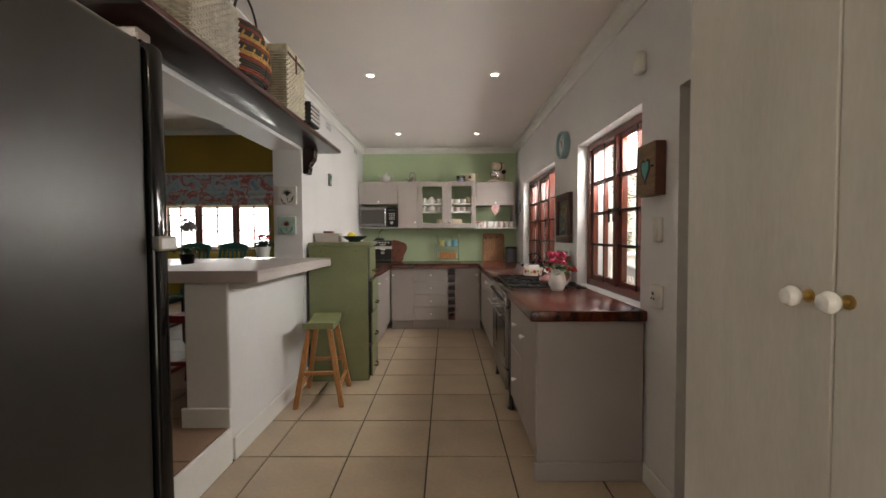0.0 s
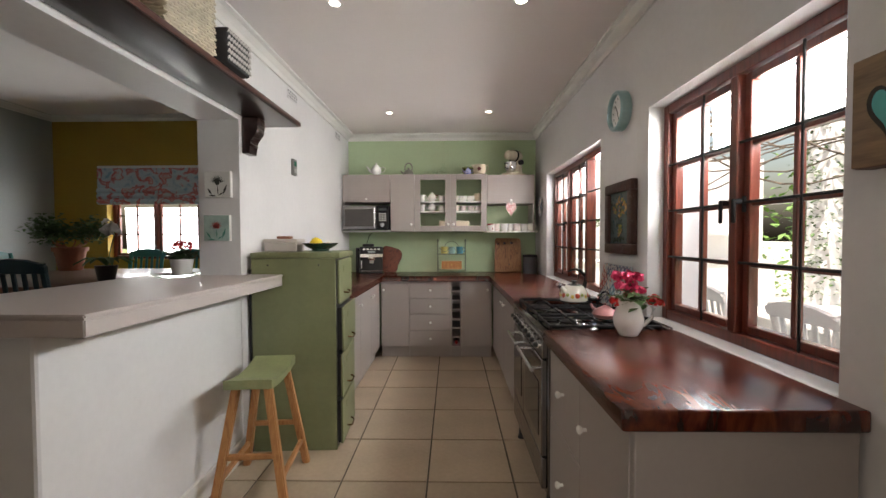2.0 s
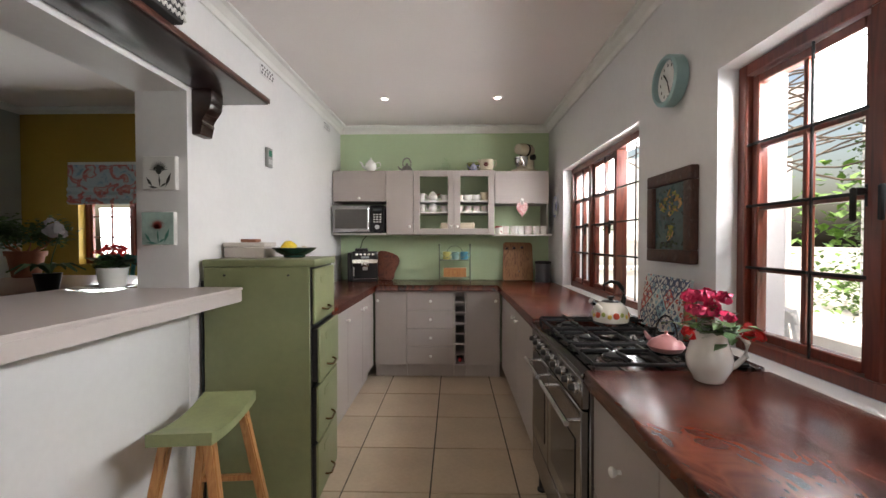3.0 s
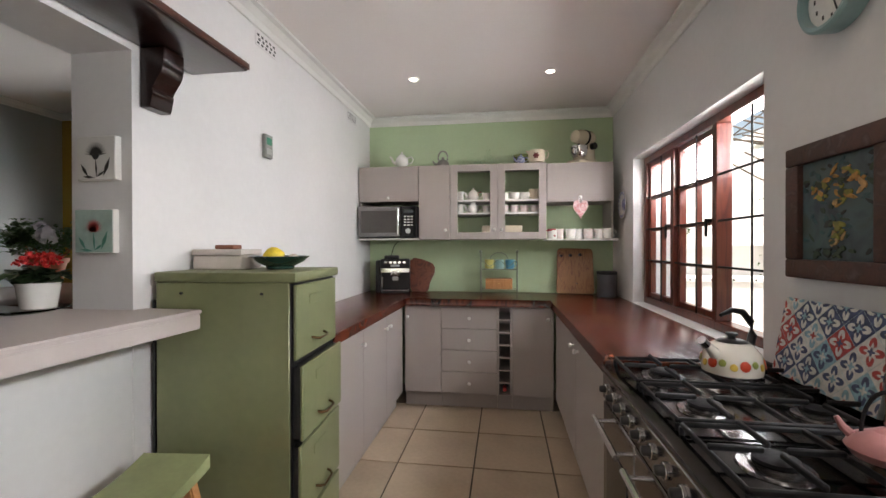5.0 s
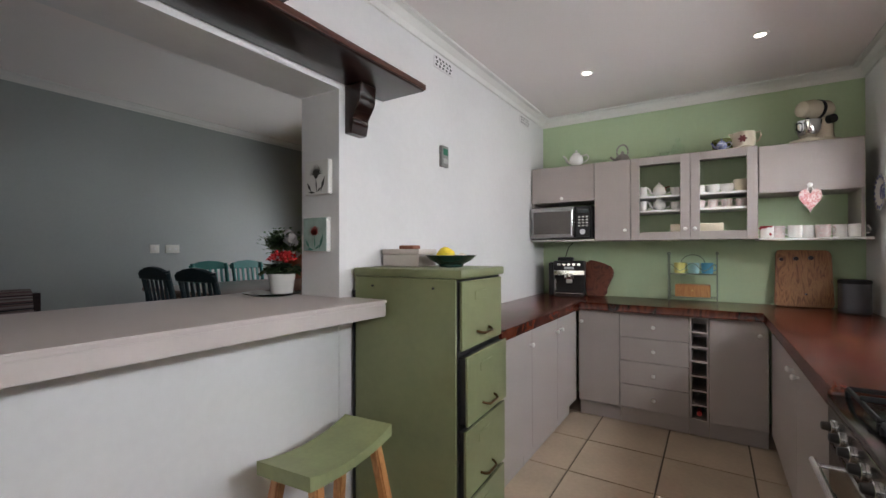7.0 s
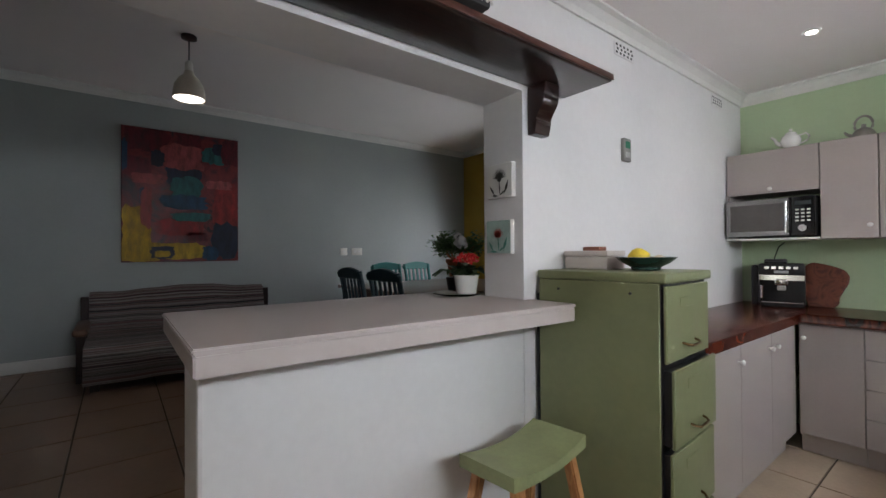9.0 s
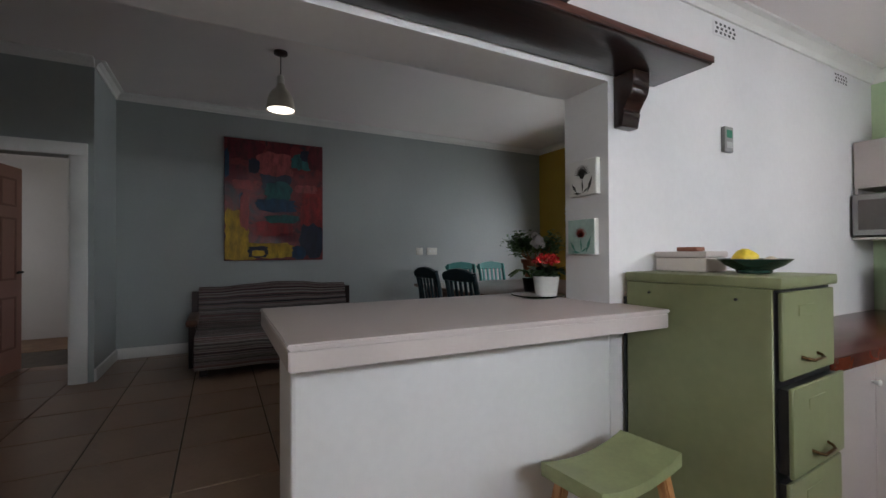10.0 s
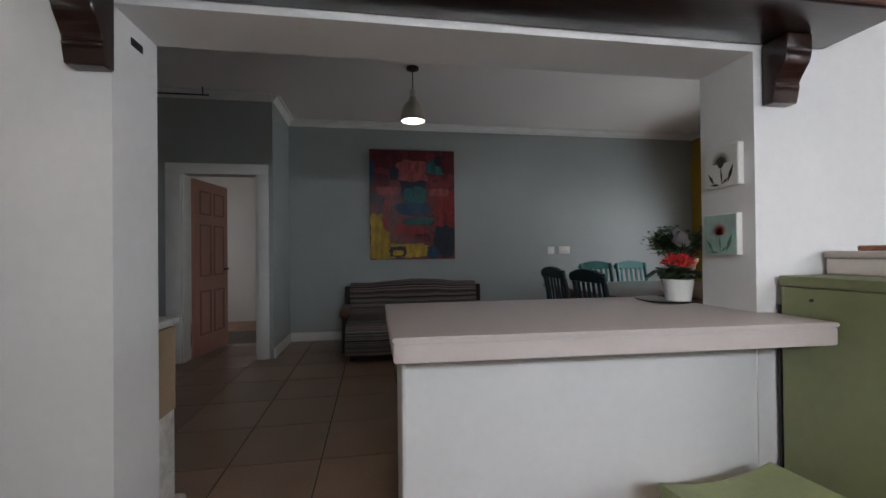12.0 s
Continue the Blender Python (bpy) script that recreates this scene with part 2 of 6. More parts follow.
def single(name, bm, material, label, category, group="", smooth=True, at=(0, 0, 0), turn=0):
    ob = new(name, mesh_of(name, bm, material, smooth))
    ob.matrix_world = pose(*at, 0, 0, turn)
    return tagged(ob, label, category, group)


def setting(name, bm, material, label="", smooth=False):
    return tagged(new(name, mesh_of(name, bm, material, smooth)), label, kind="structure")


FACE_X = Matrix(((0, 0, 1, 0), (1, 0, 0, 0), (0, 1, 0, 0), (0, 0, 0, 1)))     # outline (y, z), raised along +x
FACE_Y = Matrix(((1, 0, 0, 0), (0, 0, 1, 0), (0, 1, 0, 0), (0, 0, 0, 1)))     # outline (x, z), raised along +y

# ---- the setting ----
L, R, BACK, TOP = -1.36, 0.85, 6.40, 2.50        # kitchen walls and ceiling
LD, DW, DY, DZ, DTOP = -1.60, -5.58, 7.08, 0.20, 2.95   # dining side: partition face, far wall, window wall, floor, ceiling
W1, W2, WZ0, WZ1 = (2.475, 3.54), (4.222, 5.81), 0.86, 1.935
OPEN0, OPEN1, LINTEL = 1.82, 3.80, 1.968
DWIN = (-4.85, -3.0, 1.0, 1.76)

floor = setting("floor", box(L - 0.3, R + 0.3, -1.6, BACK + 0.3, -0.2, -0.006), GROUT, "dark grout bed of the kitchen's tiled floor")
floor_d = setting("floor_dining", box(DW - 0.9, L - 0.012, -1.6, DY + 0.2, -0.2, DZ - 0.006), GROUT, "dark grout bed of the raised dining room's tiled floor")
setting("step_riser", box(L - 0.012, L + 0.006, OPEN0, 2.58, 0.0, DZ, 0.004), TRIM, "white painted riser of the step up to the dining room")

bm = bmesh.new()   # right wall with two windows and the green door
T = 0.26
bx(bm, R, R + T, -1.6, 1.32, 0, TOP)
bx(bm, R, R + T, 1.32, 2.125, 1.90, TOP)
bx(bm, R, R + T, 2.125, W1[0], 0, TOP)
for w in (W1, W2):
    bx(bm, R, R + T, *w, 0, WZ0)
    bx(bm, R, R + T, *w, WZ1, TOP)
bx(bm, R, R + T, W1[1], W2[0], 0, TOP)
bx(bm, R, R + T, W2[1], BACK + 0.2, 0, TOP)
setting("wall_right", bm, WHITE, "white plastered kitchen wall with two windows and a door")
setting("wall_back", box(L, R, BACK, BACK + 0.2, 0, TOP), GREEN_WALL, "pale green painted wall behind the cupboards")
bm = bmesh.new()   # partition to the dining room
bx(bm, LD, L, -1.6, OPEN0, 0, DTOP)
bx(bm, LD, L, OPEN0, OPEN1, LINTEL, DTOP)
bx(bm, LD, L, OPEN1, DY + 0.2, 0, DTOP)
setting("wall_left", bm, WHITE, "white plastered partition with a wide opening over the breakfast bar")
bm = bmesh.new()   # unseen wall behind, its opening made for the added fill light
bx(bm, LD, -1.12, -1.8, -1.6, 0, TOP)
bx(bm, 0.42, R + T, -1.8, -1.6, 0, TOP)
bx(bm, -1.12, 0.42, -1.8, -1.6, 0, 0.55)
bx(bm, -1.12, 0.42, -1.8, -1.6, 2.15, TOP)
setting("wall_behind", bm, WHITE, "unseen white wall with an opening made for the fill light")
setting("bar_wall", box(-1.612, L - 0.004, 2.585, 3.86, 0, 1.005, 0.012, 2), WHITE, "white plastered half wall under the breakfast bar")
setting("ceiling", box(L, R, -1.6, BACK, TOP, TOP + 0.12), CEIL, "white plastered kitchen ceiling")
setting("ceiling_dining", box(DW - 0.9, LD, -1.6, DY, DTOP, DTOP + 0.12), CEIL, "white dining room ceiling")
setting("wall_dining", box(DW - 0.2, DW, 1.43, DY, 0, DTOP), GREY_WALL, "grey green dining room wall")
bm = bmesh.new()
bx(bm, DW - 0.2, -4.73, 1.43, 1.475, 0, DTOP)
bx(bm, -4.89, -4.73, 1.318, 1.43, 0, DTOP)
bx(bm, -4.89, -4.73, -1.6, 0.60, 0, DTOP)
bx(bm, -4.89, -4.73, 0.60, 1.318, 2.11, DTOP)
setting("wall_passage", bm, GREY_WALL, "grey green wall with the doorway to a passage")
bm = bmesh.new()
bx(bm, DW, DWIN[0], DY, DY + 0.25, 0, DTOP)
bx(bm, DWIN[1], LD, DY, DY + 0.25, 0, DTOP)
bx(bm, DWIN[0], DWIN[1], DY, DY + 0.25, 0, DWIN[2])
bx(bm, DWIN[0], DWIN[1], DY, DY + 0.25, 2.2, DTOP)
setting("wall_mustard", bm, MUSTARD, "mustard painted dining room wall round the window")
setting("wall_dining_end", box(DW - 0.9, LD, -1.8, -1.6, 0, DTOP), GREY_WALL, "grey green wall")
bm = bmesh.new()   # the passage beyond the far door
# This side's opening is made up, to hold the passage's fill light.
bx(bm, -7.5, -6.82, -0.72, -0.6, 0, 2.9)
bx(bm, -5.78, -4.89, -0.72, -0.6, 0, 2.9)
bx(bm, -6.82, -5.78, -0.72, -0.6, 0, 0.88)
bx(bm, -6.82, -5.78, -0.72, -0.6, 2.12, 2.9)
bx(bm, -7.4, DW - 0.2, 1.43, 1.55, 0, 2.9)
bx(bm, -7.5, -7.4, -0.6, 1.43, 0, 2.9)
setting("wall_passage_far", bm, WHITE, "white passage walls beyond the open door")
setting("ceiling_passage", box(-7.5, -4.89, -0.72, 1.43, 2.9, 3.0), CEIL, "white passage ceiling")
setting("floor_passage", box(-7.5, DW - 0.9, -0.72, 1.43, 0, DZ), patterned("passage_floorboards", [(0.2, 0.1, 0.05), (0.3, 0.17, 0.09)], 4, 0.4), "brown passage floor")


def cornice(name, a, b, inward, z, size, material=TRIM):
    """A coved cornice from a to b under a ceiling at z."""
    a, b, n = Vector((*a, z)), Vector((*b, z)), Vector((*inward, 0))
    prof = [(0, 0), (size, 0), (size, -0.012), (size * 0.62, -0.2 * size), (size * 0.25, -0.58 * size), (0.012, -size), (0, -size)]
    bm = bmesh.new()
    A = [bm.verts.new(a + n * u + Vector((0, 0, v))) for u, v in prof]
    B = [bm.verts.new(b + n * u + Vector((0, 0, v))) for u, v in prof]
    for i in range(len(prof)):
        j = (i + 1) % len(prof)
        bm.faces.new((A[i], A[j], B[j], B[i]))
    bm.faces.new(A)
    bm.faces.new(B[::-1])
    return setting(name, bm, material, "white coved cornice")


cornice("trim_cornice_left", (L, -1.6), (L, BACK), (1, 0), TOP - 0.001, 0.075)
cornice("trim_cornice_right", (R, -1.6), (R, BACK), (-1, 0), TOP - 0.001, 0.075)
cornice("trim_cornice_back", (L, BACK), (R, BACK), (0, -1), TOP - 0.002, 0.075)
cornice("trim_cornice_dining", (DW, 1.475), (DW, DY), (1, 0), DTOP - 0.001, 0.075)
cornice("trim_cornice_passage", (-4.73, -1.6), (-4.73, 1.475), (1, 0), DTOP - 0.001, 0.075)
cornice("trim_cornice_nook", (DW, 1.475), (-4.73, 1.475), (0, 1), DTOP - 0.002, 0.075)
cornice("trim_cornice_mustard", (DW, DY), (LD, DY), (0, -1), DTOP - 0.002, 0.075)
cornice("trim_cornice_partition", (LD, -1.6), (LD, DY), (-1, 0), DTOP - 0.003, 0.075)
setting("baseboard_bar", box(L - 0.004, L + 0.012, 2.60, 3.86, 0, 0.13, 0.004), TRIM, "white skirting board")
setting("baseboard_bar_end", box(-1.628, L + 0.004, 2.562, 2.58, DZ, DZ + 0.11, 0.004), TRIM, "white skirting board")
setting("baseboard_dining", box(DW, DW + 0.018, 1.475, DY, DZ, DZ + 0.11, 0.004), TRIM, "white skirting board")
setting("baseboard_nook", box(DW + 0.018, -4.73, 1.475, 1.493, DZ, DZ + 0.11, 0.004), TRIM, "white skirting board")
setting("baseboard_right", box(R - 0.016, R, 2.13, 2.40, 0, 0.1, 0.004), TRIM, "white skirting board")


# ---- windows ----
def casement_window(name, w, z0, z1, face, cols, along, n_in, label, bars=(2, 4), grille=True, ajar=-1):
    """A red timber window in an opening. along: 'y' for a wall that faces -x, 'x' for one that faces -y. face: the frame's room side."""
    root = tagged(new(name), label, kind="structure")

    def b3(bm, a0, a1, d0, d1, c0, c1, bev=0.004):
        if along == "y":
            return bx(bm, face + d0, face + d1, a0, a1, c0, c1, bev)
        return bx(bm, a0, a1, face + d0, face + d1, c0, c1, bev)

    a, b = w
    fr = 0.045
    bm = bmesh.new()
    b3(bm, a, a + fr, 0, 0.07, z0, z1)
    b3(bm, b - fr, b, 0, 0.07, z0, z1)
    b3(bm, a + fr, b - fr, 0, 0.07, z0, z0 + fr)
    b3(bm, a + fr, b - fr, 0, 0.07, z1 - fr, z1)
    cw = (b - a) / cols
    for k in range(1, cols):
        b3(bm, a + cw * k - fr / 2, a + cw * k + fr / 2, -0.004, 0.07, z0 + fr, z1 - fr)
    part("window_frame", bm, RED_WOOD, root)
    for k in range(cols):
        c0 = a + cw * k + (fr if k == 0 else fr / 2) + 0.003
        c1 = a + cw * (k + 1) - (fr if k == cols - 1 else fr / 2) - 0.003
        s0, s1, st = z0 + fr + 0.003, z1 - fr - 0.003, 0.032
        bm = bmesh.new()
        b3(bm, c0, c0 + st, 0.02, 0.06, s0, s1)
        b3(bm, c1 - st, c1, 0.02, 0.06, s0, s1)
        b3(bm, c0 + st, c1 - st, 0.02, 0.06, s0, s0 + st)
        b3(bm, c0 + st, c1 - st, 0.02, 0.06, s1 - st, s1)
        sash = part("sash", bm, RED_WOOD, root)
        if k == ajar:
            hinge = Matrix.Translation((face + 0.06, c0, 0))
            sash.matrix_local = hinge @ pose(0, 0, 0, 0, 0, -32) @ hinge.inverted()
        nb, nr = bars
        for q in range(1, nb):
            m = c0 + st + (c1 - c0 - 2 * st) * q / nb
            part("glazing_bar", b3(bmesh.new(), m - 0.009, m + 0.009, 0.025, 0.055, s0 + st, s1 - st, 0.003), RED_WOOD, sash)
        for q in range(1, nr):
            m = s0 + st + (s1 - s0 - 2 * st) * q / nr
            part("glazing_bar", b3(bmesh.new(), c0 + st, c1 - st, 0.027, 0.053, m - 0.009, m + 0.009, 0.003), RED_WOOD, sash)
        pane = part("pane", b3(bmesh.new(), c0 + st, c1 - st, 0.038, 0.041, s0 + st, s1 - st, 0), GLASS, sash)
        pane.visible_shadow = False
        if grille:   # black burglar bars close to the room side
            for q in range(1, nr):
                m = s0 + st + (s1 - s0 - 2 * st) * q / nr + 0.006
                part("security_bar", b3(bmesh.new(), c0 - 0.02, c1 + 0.02, 0.004, 0.013, m - 0.005, m + 0.005, 0.002), IRON, root)
            m = (c0 + c1) / 2 - 0.05
            part("security_bar", b3(bmesh.new(), m - 0.004, m + 0.004, 0.002, 0.010, s0, s1, 0.002), IRON, root)
            h = c0 + 0.012 if k else c1 - 0.012
            zz = (s0 + s1) / 2
            bm = bmesh.new()
            b3(bm, h - 0.008, h + 0.008, 0.010, 0.02, zz - 0.03, zz + 0.03, 0.003)
            b3(bm, h - 0.006, h + 0.006, -0.02, 0.008, zz + 0.0, zz + 0.02, 0.003)
            b3(bm, h - 0.008, h + 0.008, -0.03, -0.018, zz - 0.07, zz + 0.02, 0.004)
            part("catch", bm, IRON, sash)
    return root


casement_window("window_1", W1, WZ0 + 0.02, WZ1, R + 0.075, 2, "y", -1, "red varnished timber casement window with black burglar bars")
casement_window("window_2", W2, WZ0 + 0.02, WZ1, R + 0.075, 3, "y", -1, "red varnished timber casement window of three lights, one ajar, with black bars", ajar=0)
casement_window("window_3", (DWIN[0], DWIN[1]), DWIN[2], 2.2, DY + 0.10, 3, "x", -1, "red timber dining room window with small panes", (2, 4), False)
for k, w in enumerate((W1, W2)):
    setting(f"window_sill_{k + 1}", box(R - 0.012, R + 0.075, w[0], w[1], WZ0, WZ0 + 0.02, 0.005), TRIM, "white painted window sill")


# ---- kitchen cabinets ----
def knob_at(parent, p, n, label="white ceramic knob"):
    """A round ceramic knob whose stem points along n."""
    m = Matrix.Translation(p) @ Vector(n).to_track_quat("Z", "Y").to_matrix().to_4x4()
    bm = lathe(bmesh.new(), [(0.0065, -0.002), (0.006, 0.010), (0.0095, 0.014), (0.0145, 0.021), (0.0145, 0.026), (0.010, 0.031), (0.003, 0.033)], n=14, m=m)
    return part("knob", bm, PORCELAIN, parent, label)


def base_unit(at, w, d, turn, fronts, label, plinth=0.11, top=0.820):
    """A floor cupboard in its own axes: x along the front, the front at y = 0, the carcass behind it. fronts: (x0, x1, z0, z1, knob x, knob z)."""
    u = thing("base_cabinet", at, label, "cabinet", "kitchen base cabinets", turn)
    part("carcass", box(0.001, w - 0.001, 0.019, d, plinth, top), TAUPE, u)
    part("plinth", box(0.001, w - 0.001, 0.055, 0.075, 0, plinth), TAUPE, u)
    for x0, x1, z0, z1, kx, kz in fronts:
        front = part("drawer_front" if z1 - z0 < 0.25 else "door", box(x0 + 0.002, x1 - 0.002, 0, 0.018, z0, z1, 0.002), TAUPE, u)
        if kx is not None:
            knob_at(front, (kx, 0, kz), (0, -1, 0))
    return u


# left run faces +x; right runs face -x; back run faces -y
FL, FB, FR = -0.905, 5.85, 0.295
for y0, y1, k in ((4.40, 4.88, 4.84), (4.88, 5.36, 5.31), (5.36, 5.83, 5.41)):
    w = y1 - y0
    base_unit((FL, y0, 0), w, 0.44, 90, [(0, w, 0.125, 0.812, k - y0, 0.73)], "taupe painted floor cupboard with one door and a white knob")
base_unit((FL + 0.012, FB, 0), 0.30, 0.53, 0, [(0, 0.30, 0.125, 0.812, 0.03, 0.73)], "taupe painted corner cupboard beside the drawers")
hz = (0.812 - 0.125) / 4
base_unit((-0.593, FB, 0), 0.443, 0.53, 0, [(0, 0.443, 0.125 + hz * k + 0.002, 0.125 + hz * (k + 1) - 0.002, 0.225, 0.125 + hz * (k + 0.5)) for k in range(4)], "taupe painted unit of four drawers with white knobs")
rack = thing("wine_rack", (-0.148, FB, 0), "narrow taupe wine rack of square pigeonholes, one bottle in it", "wine rack")
bm = bmesh.new()
bx(bm, 0, 0.012, 0, 0.4, 0.11, 0.820)
bx(bm, 0.100, 0.112, 0, 0.4, 0.11, 0.820)
bx(bm, 0.012, 0.100, 0.39, 0.4, 0.11, 0.820)
part("frame", bm, TAUPE, rack)
part("plinth", box(0.0, 0.112, 0.055, 0.075, 0, 0.11), TAUPE, rack)
for k in range(8):
    part("divider", box(0.012, 0.100, 0.002, 0.39, 0.118 + k * 0.0985, 0.128 + k * 0.0985), TAUPE, rack)
bottle = thing("wine_bottle", (-0.092, FB + 0.03, 0.1595), "wine bottle with red foil lying in the rack", "bottle")
part("bottle_body", lathe(bmesh.new(), [(0.005, 0.001), (0.014, 0.0), (0.014, 0.08), (0.031, 0.13), (0.031, 0.29), (0.01, 0.293)], n=16, m=pose(0, 0, 0, -90)), BLACK_GLASS, bottle)
part("foil", lathe(bmesh.new(), [(0.004, -0.002), (0.0155, -0.001), (0.0155, 0.07), (0.0145, 0.071)], n=16, m=pose(0, 0, 0, -90)), mat("red_foil", (0.45, 0.02, 0.02), 0.4), bottle)
base_unit((-0.034, FB, 0), 0.32, 0.53, 0, [(0, 0.32, 0.125, 0.812, 0.272, 0.73)], "taupe painted corner cupboard beside the wine rack")
for y1, y0, k in ((5.83, 4.92, 4.99), (4.92, 4.125, 4.84)):
    w = y1 - y0
    base_unit((FR, y1, 0), w, 0.54, -90, [(0, w, 0.125, 0.812, y1 - k, 0.73)], "taupe painted floor cupboard beside the stove")
u = base_unit((FR, 3.25, 0), 0.83, 0.54, -90, [(0, 0.43, 0.50, 0.812, 0.22, 0.67), (0, 0.43, 0.125, 0.495, 0.22, 0.31), (0.43, 0.83, 0.125, 0.812, 0.50, 0.66)], "taupe painted floor cupboard at the end of the worktop", 0.11)
part("end_panel", box(0.820, 0.852, 0.004, 0.54, 0.10, 0.820, 0.003), TAUPE, u)
part("end_plinth", box(0.842, 0.858, -0.012, 0.545, 0, 0.10, 0.006), TAUPE, u)


def worktop(name, outline, label):
    bm = slab(bmesh.new(), outline, 0.055, Matrix.Translation((0, 0, 0.823)))
    bmesh.ops.bevel(bm, geom=list(bm.edges), offset=0.009, segments=3, affect="EDGES", profile=0.5)
    return single(name, bm, WORKTOP, label, "worktop")


worktop("worktop", [(L + 0.003, 4.40), (-0.878, 4.40), (-0.878, 5.828), (0.262, 5.828), (0.262, 4.115), (R - 0.004, 4.115), (R - 0.004, BACK - 0.004), (L + 0.003, BACK - 0.004)], "dark red brown polished wooden worktop round three sides")
worktop("worktop", [(0.262, 2.38), (R - 0.004, 2.38), (R - 0.004, 3.25), (0.262, 3.25)], "dark red brown polished wooden worktop beside the stove")


# wall cupboards, fronts at y = 6.07
UF, U0, U1 = 6.07, 1.35, 1.985
u = thing("wall_cabinet", (-1.352, UF, U0), "taupe wall cupboard with a lift-up door above the microwave", "cabinet", "kitchen wall cabinets")
part("carcass", box(0, 0.53, 0.018, 0.325, 0.33, 0.635), TAUPE, u)
part("side_panel", box(0, 0.016, 0.018, 0.325, 0.012, 0.33), TAUPE, u)
part("shelf", box(-0.004, 0.53, -0.02, 0.325, 0, 0.014, 0.002), TRIM, u)
dd = part("door", box(0.002, 0.528, 0, 0.018, 0.33, 0.633, 0.002), TAUPE, u)
knob_at(dd, (0.27, 0, 0.36), (0, -1, 0))
u = thing("wall_cabinet", (-0.82, UF, U0), "taupe painted wall cupboard with one tall door", "cabinet", "kitchen wall cabinets")
part("carcass", box(0, 0.27, 0.018, 0.325, 0, 0.635), TAUPE, u)
dd = part("door", box(0.002, 0.268, 0, 0.018, 0.002, 0.633, 0.002), TAUPE, u)
knob_at(dd, (0.235, 0, 0.08), (0, -1, 0))
u = thing("wall_cabinet", (-0.548, UF, U0), "taupe wall cupboard with two glazed doors and crockery inside", "cabinet", "kitchen wall cabinets")
for x in (0, 0.39, 0.784):
    part("side_panel", box(x, x + 0.014, 0.018, 0.325, 0, 0.635), TAUPE, u)
part("bottom", box(0.014, 0.784, 0.018, 0.325, 0, 0.016), TAUPE, u)
part("top", box(0.014, 0.784, 0.018, 0.325, 0.619, 0.635), TAUPE, u)
for z in (0.215, 0.325):
    part("shelf", box(0.014, 0.39, 0.03, 0.325, z, z + 0.014), TRIM, u)
    part("shelf", box(0.404, 0.784, 0.03, 0.325, z, z + 0.014), TRIM, u)
for x0, x1, k in ((0.002, 0.397, 0.37), (0.401, 0.796, 0.43)):
    bm = bmesh.new()
    bx(bm, x0, x0 + 0.06, 0, 0.018, 0.002, 0.633, 0.002)
    bx(bm, x1 - 0.06, x1, 0, 0.018, 0.002, 0.633, 0.002)
    bx(bm, x0 + 0.06, x1 - 0.06, 0, 0.018, 0.002, 0.062, 0.002)
    bx(bm, x0 + 0.06, x1 - 0.06, 0, 0.018, 0.573, 0.633, 0.002)
    dd = part("door", bm, TAUPE, u)
    pane = part("pane", box(x0 + 0.06, x1 - 0.06, 0.007, 0.010, 0.062, 0.573), GLASS, dd)
    pane.visible_shadow = False
    knob_at(dd, (k, 0, 0.08), (0, -1, 0))
u = thing("wall_cabinet", (0.252, UF, U0 - 0.01), "taupe wall cupboard with an open mug shelf below its flap", "cabinet", "kitchen wall cabinets")
part("carcass", box(0, 0.525, 0.018, 0.325, 0.315, 0.635), TAUPE, u)
part("shelf", box(0, 0.56, -0.01, 0.325, 0, 0.014, 0.002), TRIM, u)
part("side_panel", box(0.51, 0.525, 0.018, 0.325, 0.014, 0.315), TAUPE, u)
dd = part("door", box(0.002, 0.524, 0, 0.018, 0.318, 0.633, 0.002), TAUPE, u)
knob_at(dd, (0.262, 0, 0.35), (0, -1, 0))


# ---- stove ----
stove = thing("stove", (0.255, 3.253, 0), "brushed steel range cooker with six gas burners and two ovens", "stove")
SW, SD = 0.86, 0.585     # along y, along x
part("body", box(0.03, SD, 0.0, SW, 0.12, 0.845, 0.004), STOVE_STEEL, stove)
part("hob_top", box(0.0, SD, 0.001, SW - 0.001, 0.846, 0.866, 0.006, 2), HOB, stove)
part("control_panel", box(0.004, 0.03, 0.004, SW - 0.004, 0.745, 0.843, 0.004), STOVE_STEEL, stove)
part("back_rail", box(SD - 0.03, SD, 0.01, SW - 0.01, 0.867, 0.885, 0.004), STOVE_STEEL, stove)
for k in range(9):
    y = 0.07 + k * 0.09
    kn = part("control_knob", lathe(bmesh.new(), [(0.017, 0), (0.017, 0.005), (0.013, 0.007), (0.011, 0.024), (0.009, 0.026), (0.004, 0.027)], n=16, m=Matrix.Translation((0.004, y, 0.795)) @ pose(0, 0, 0, 0, -90)), BLACK, stove, "black knob with a chrome ring")
    part("ring", lathe(bmesh.new(), [(0.019, 0), (0.019, 0.006), (0.0175, 0.007), (0.0175, 0)], n=16, m=Matrix.Translation((0.0035, y, 0.795)) @ pose(0, 0, 0, 0, -90)), CHROME, kn)
for y0, y1 in ((0.012, 0.48), (0.49, SW - 0.012)):
    od = part("oven_door", box(0.004, 0.03, y0, y1, 0.30, 0.738, 0.004), STOVE_STEEL, stove)
    part("oven_window", box(0.001, 0.0045, y0 + 0.06, y1 - 0.06, 0.37, 0.62, 0.001), BLACK_GLASS, od)
    bm = tube(bmesh.new(), [(-0.034, y0 + 0.03, 0.685), (-0.034, y1 - 0.03, 0.685)], 0.010)
    rod(bm, (-0.034, y0 + 0.06, 0.685), (0.006, y0 + 0.06, 0.685), 0.007)
    rod(bm, (-0.034, y1 - 0.06, 0.685), (0.006, y1 - 0.06, 0.685), 0.007)
    part("oven_handle", bm, CHROME, od)
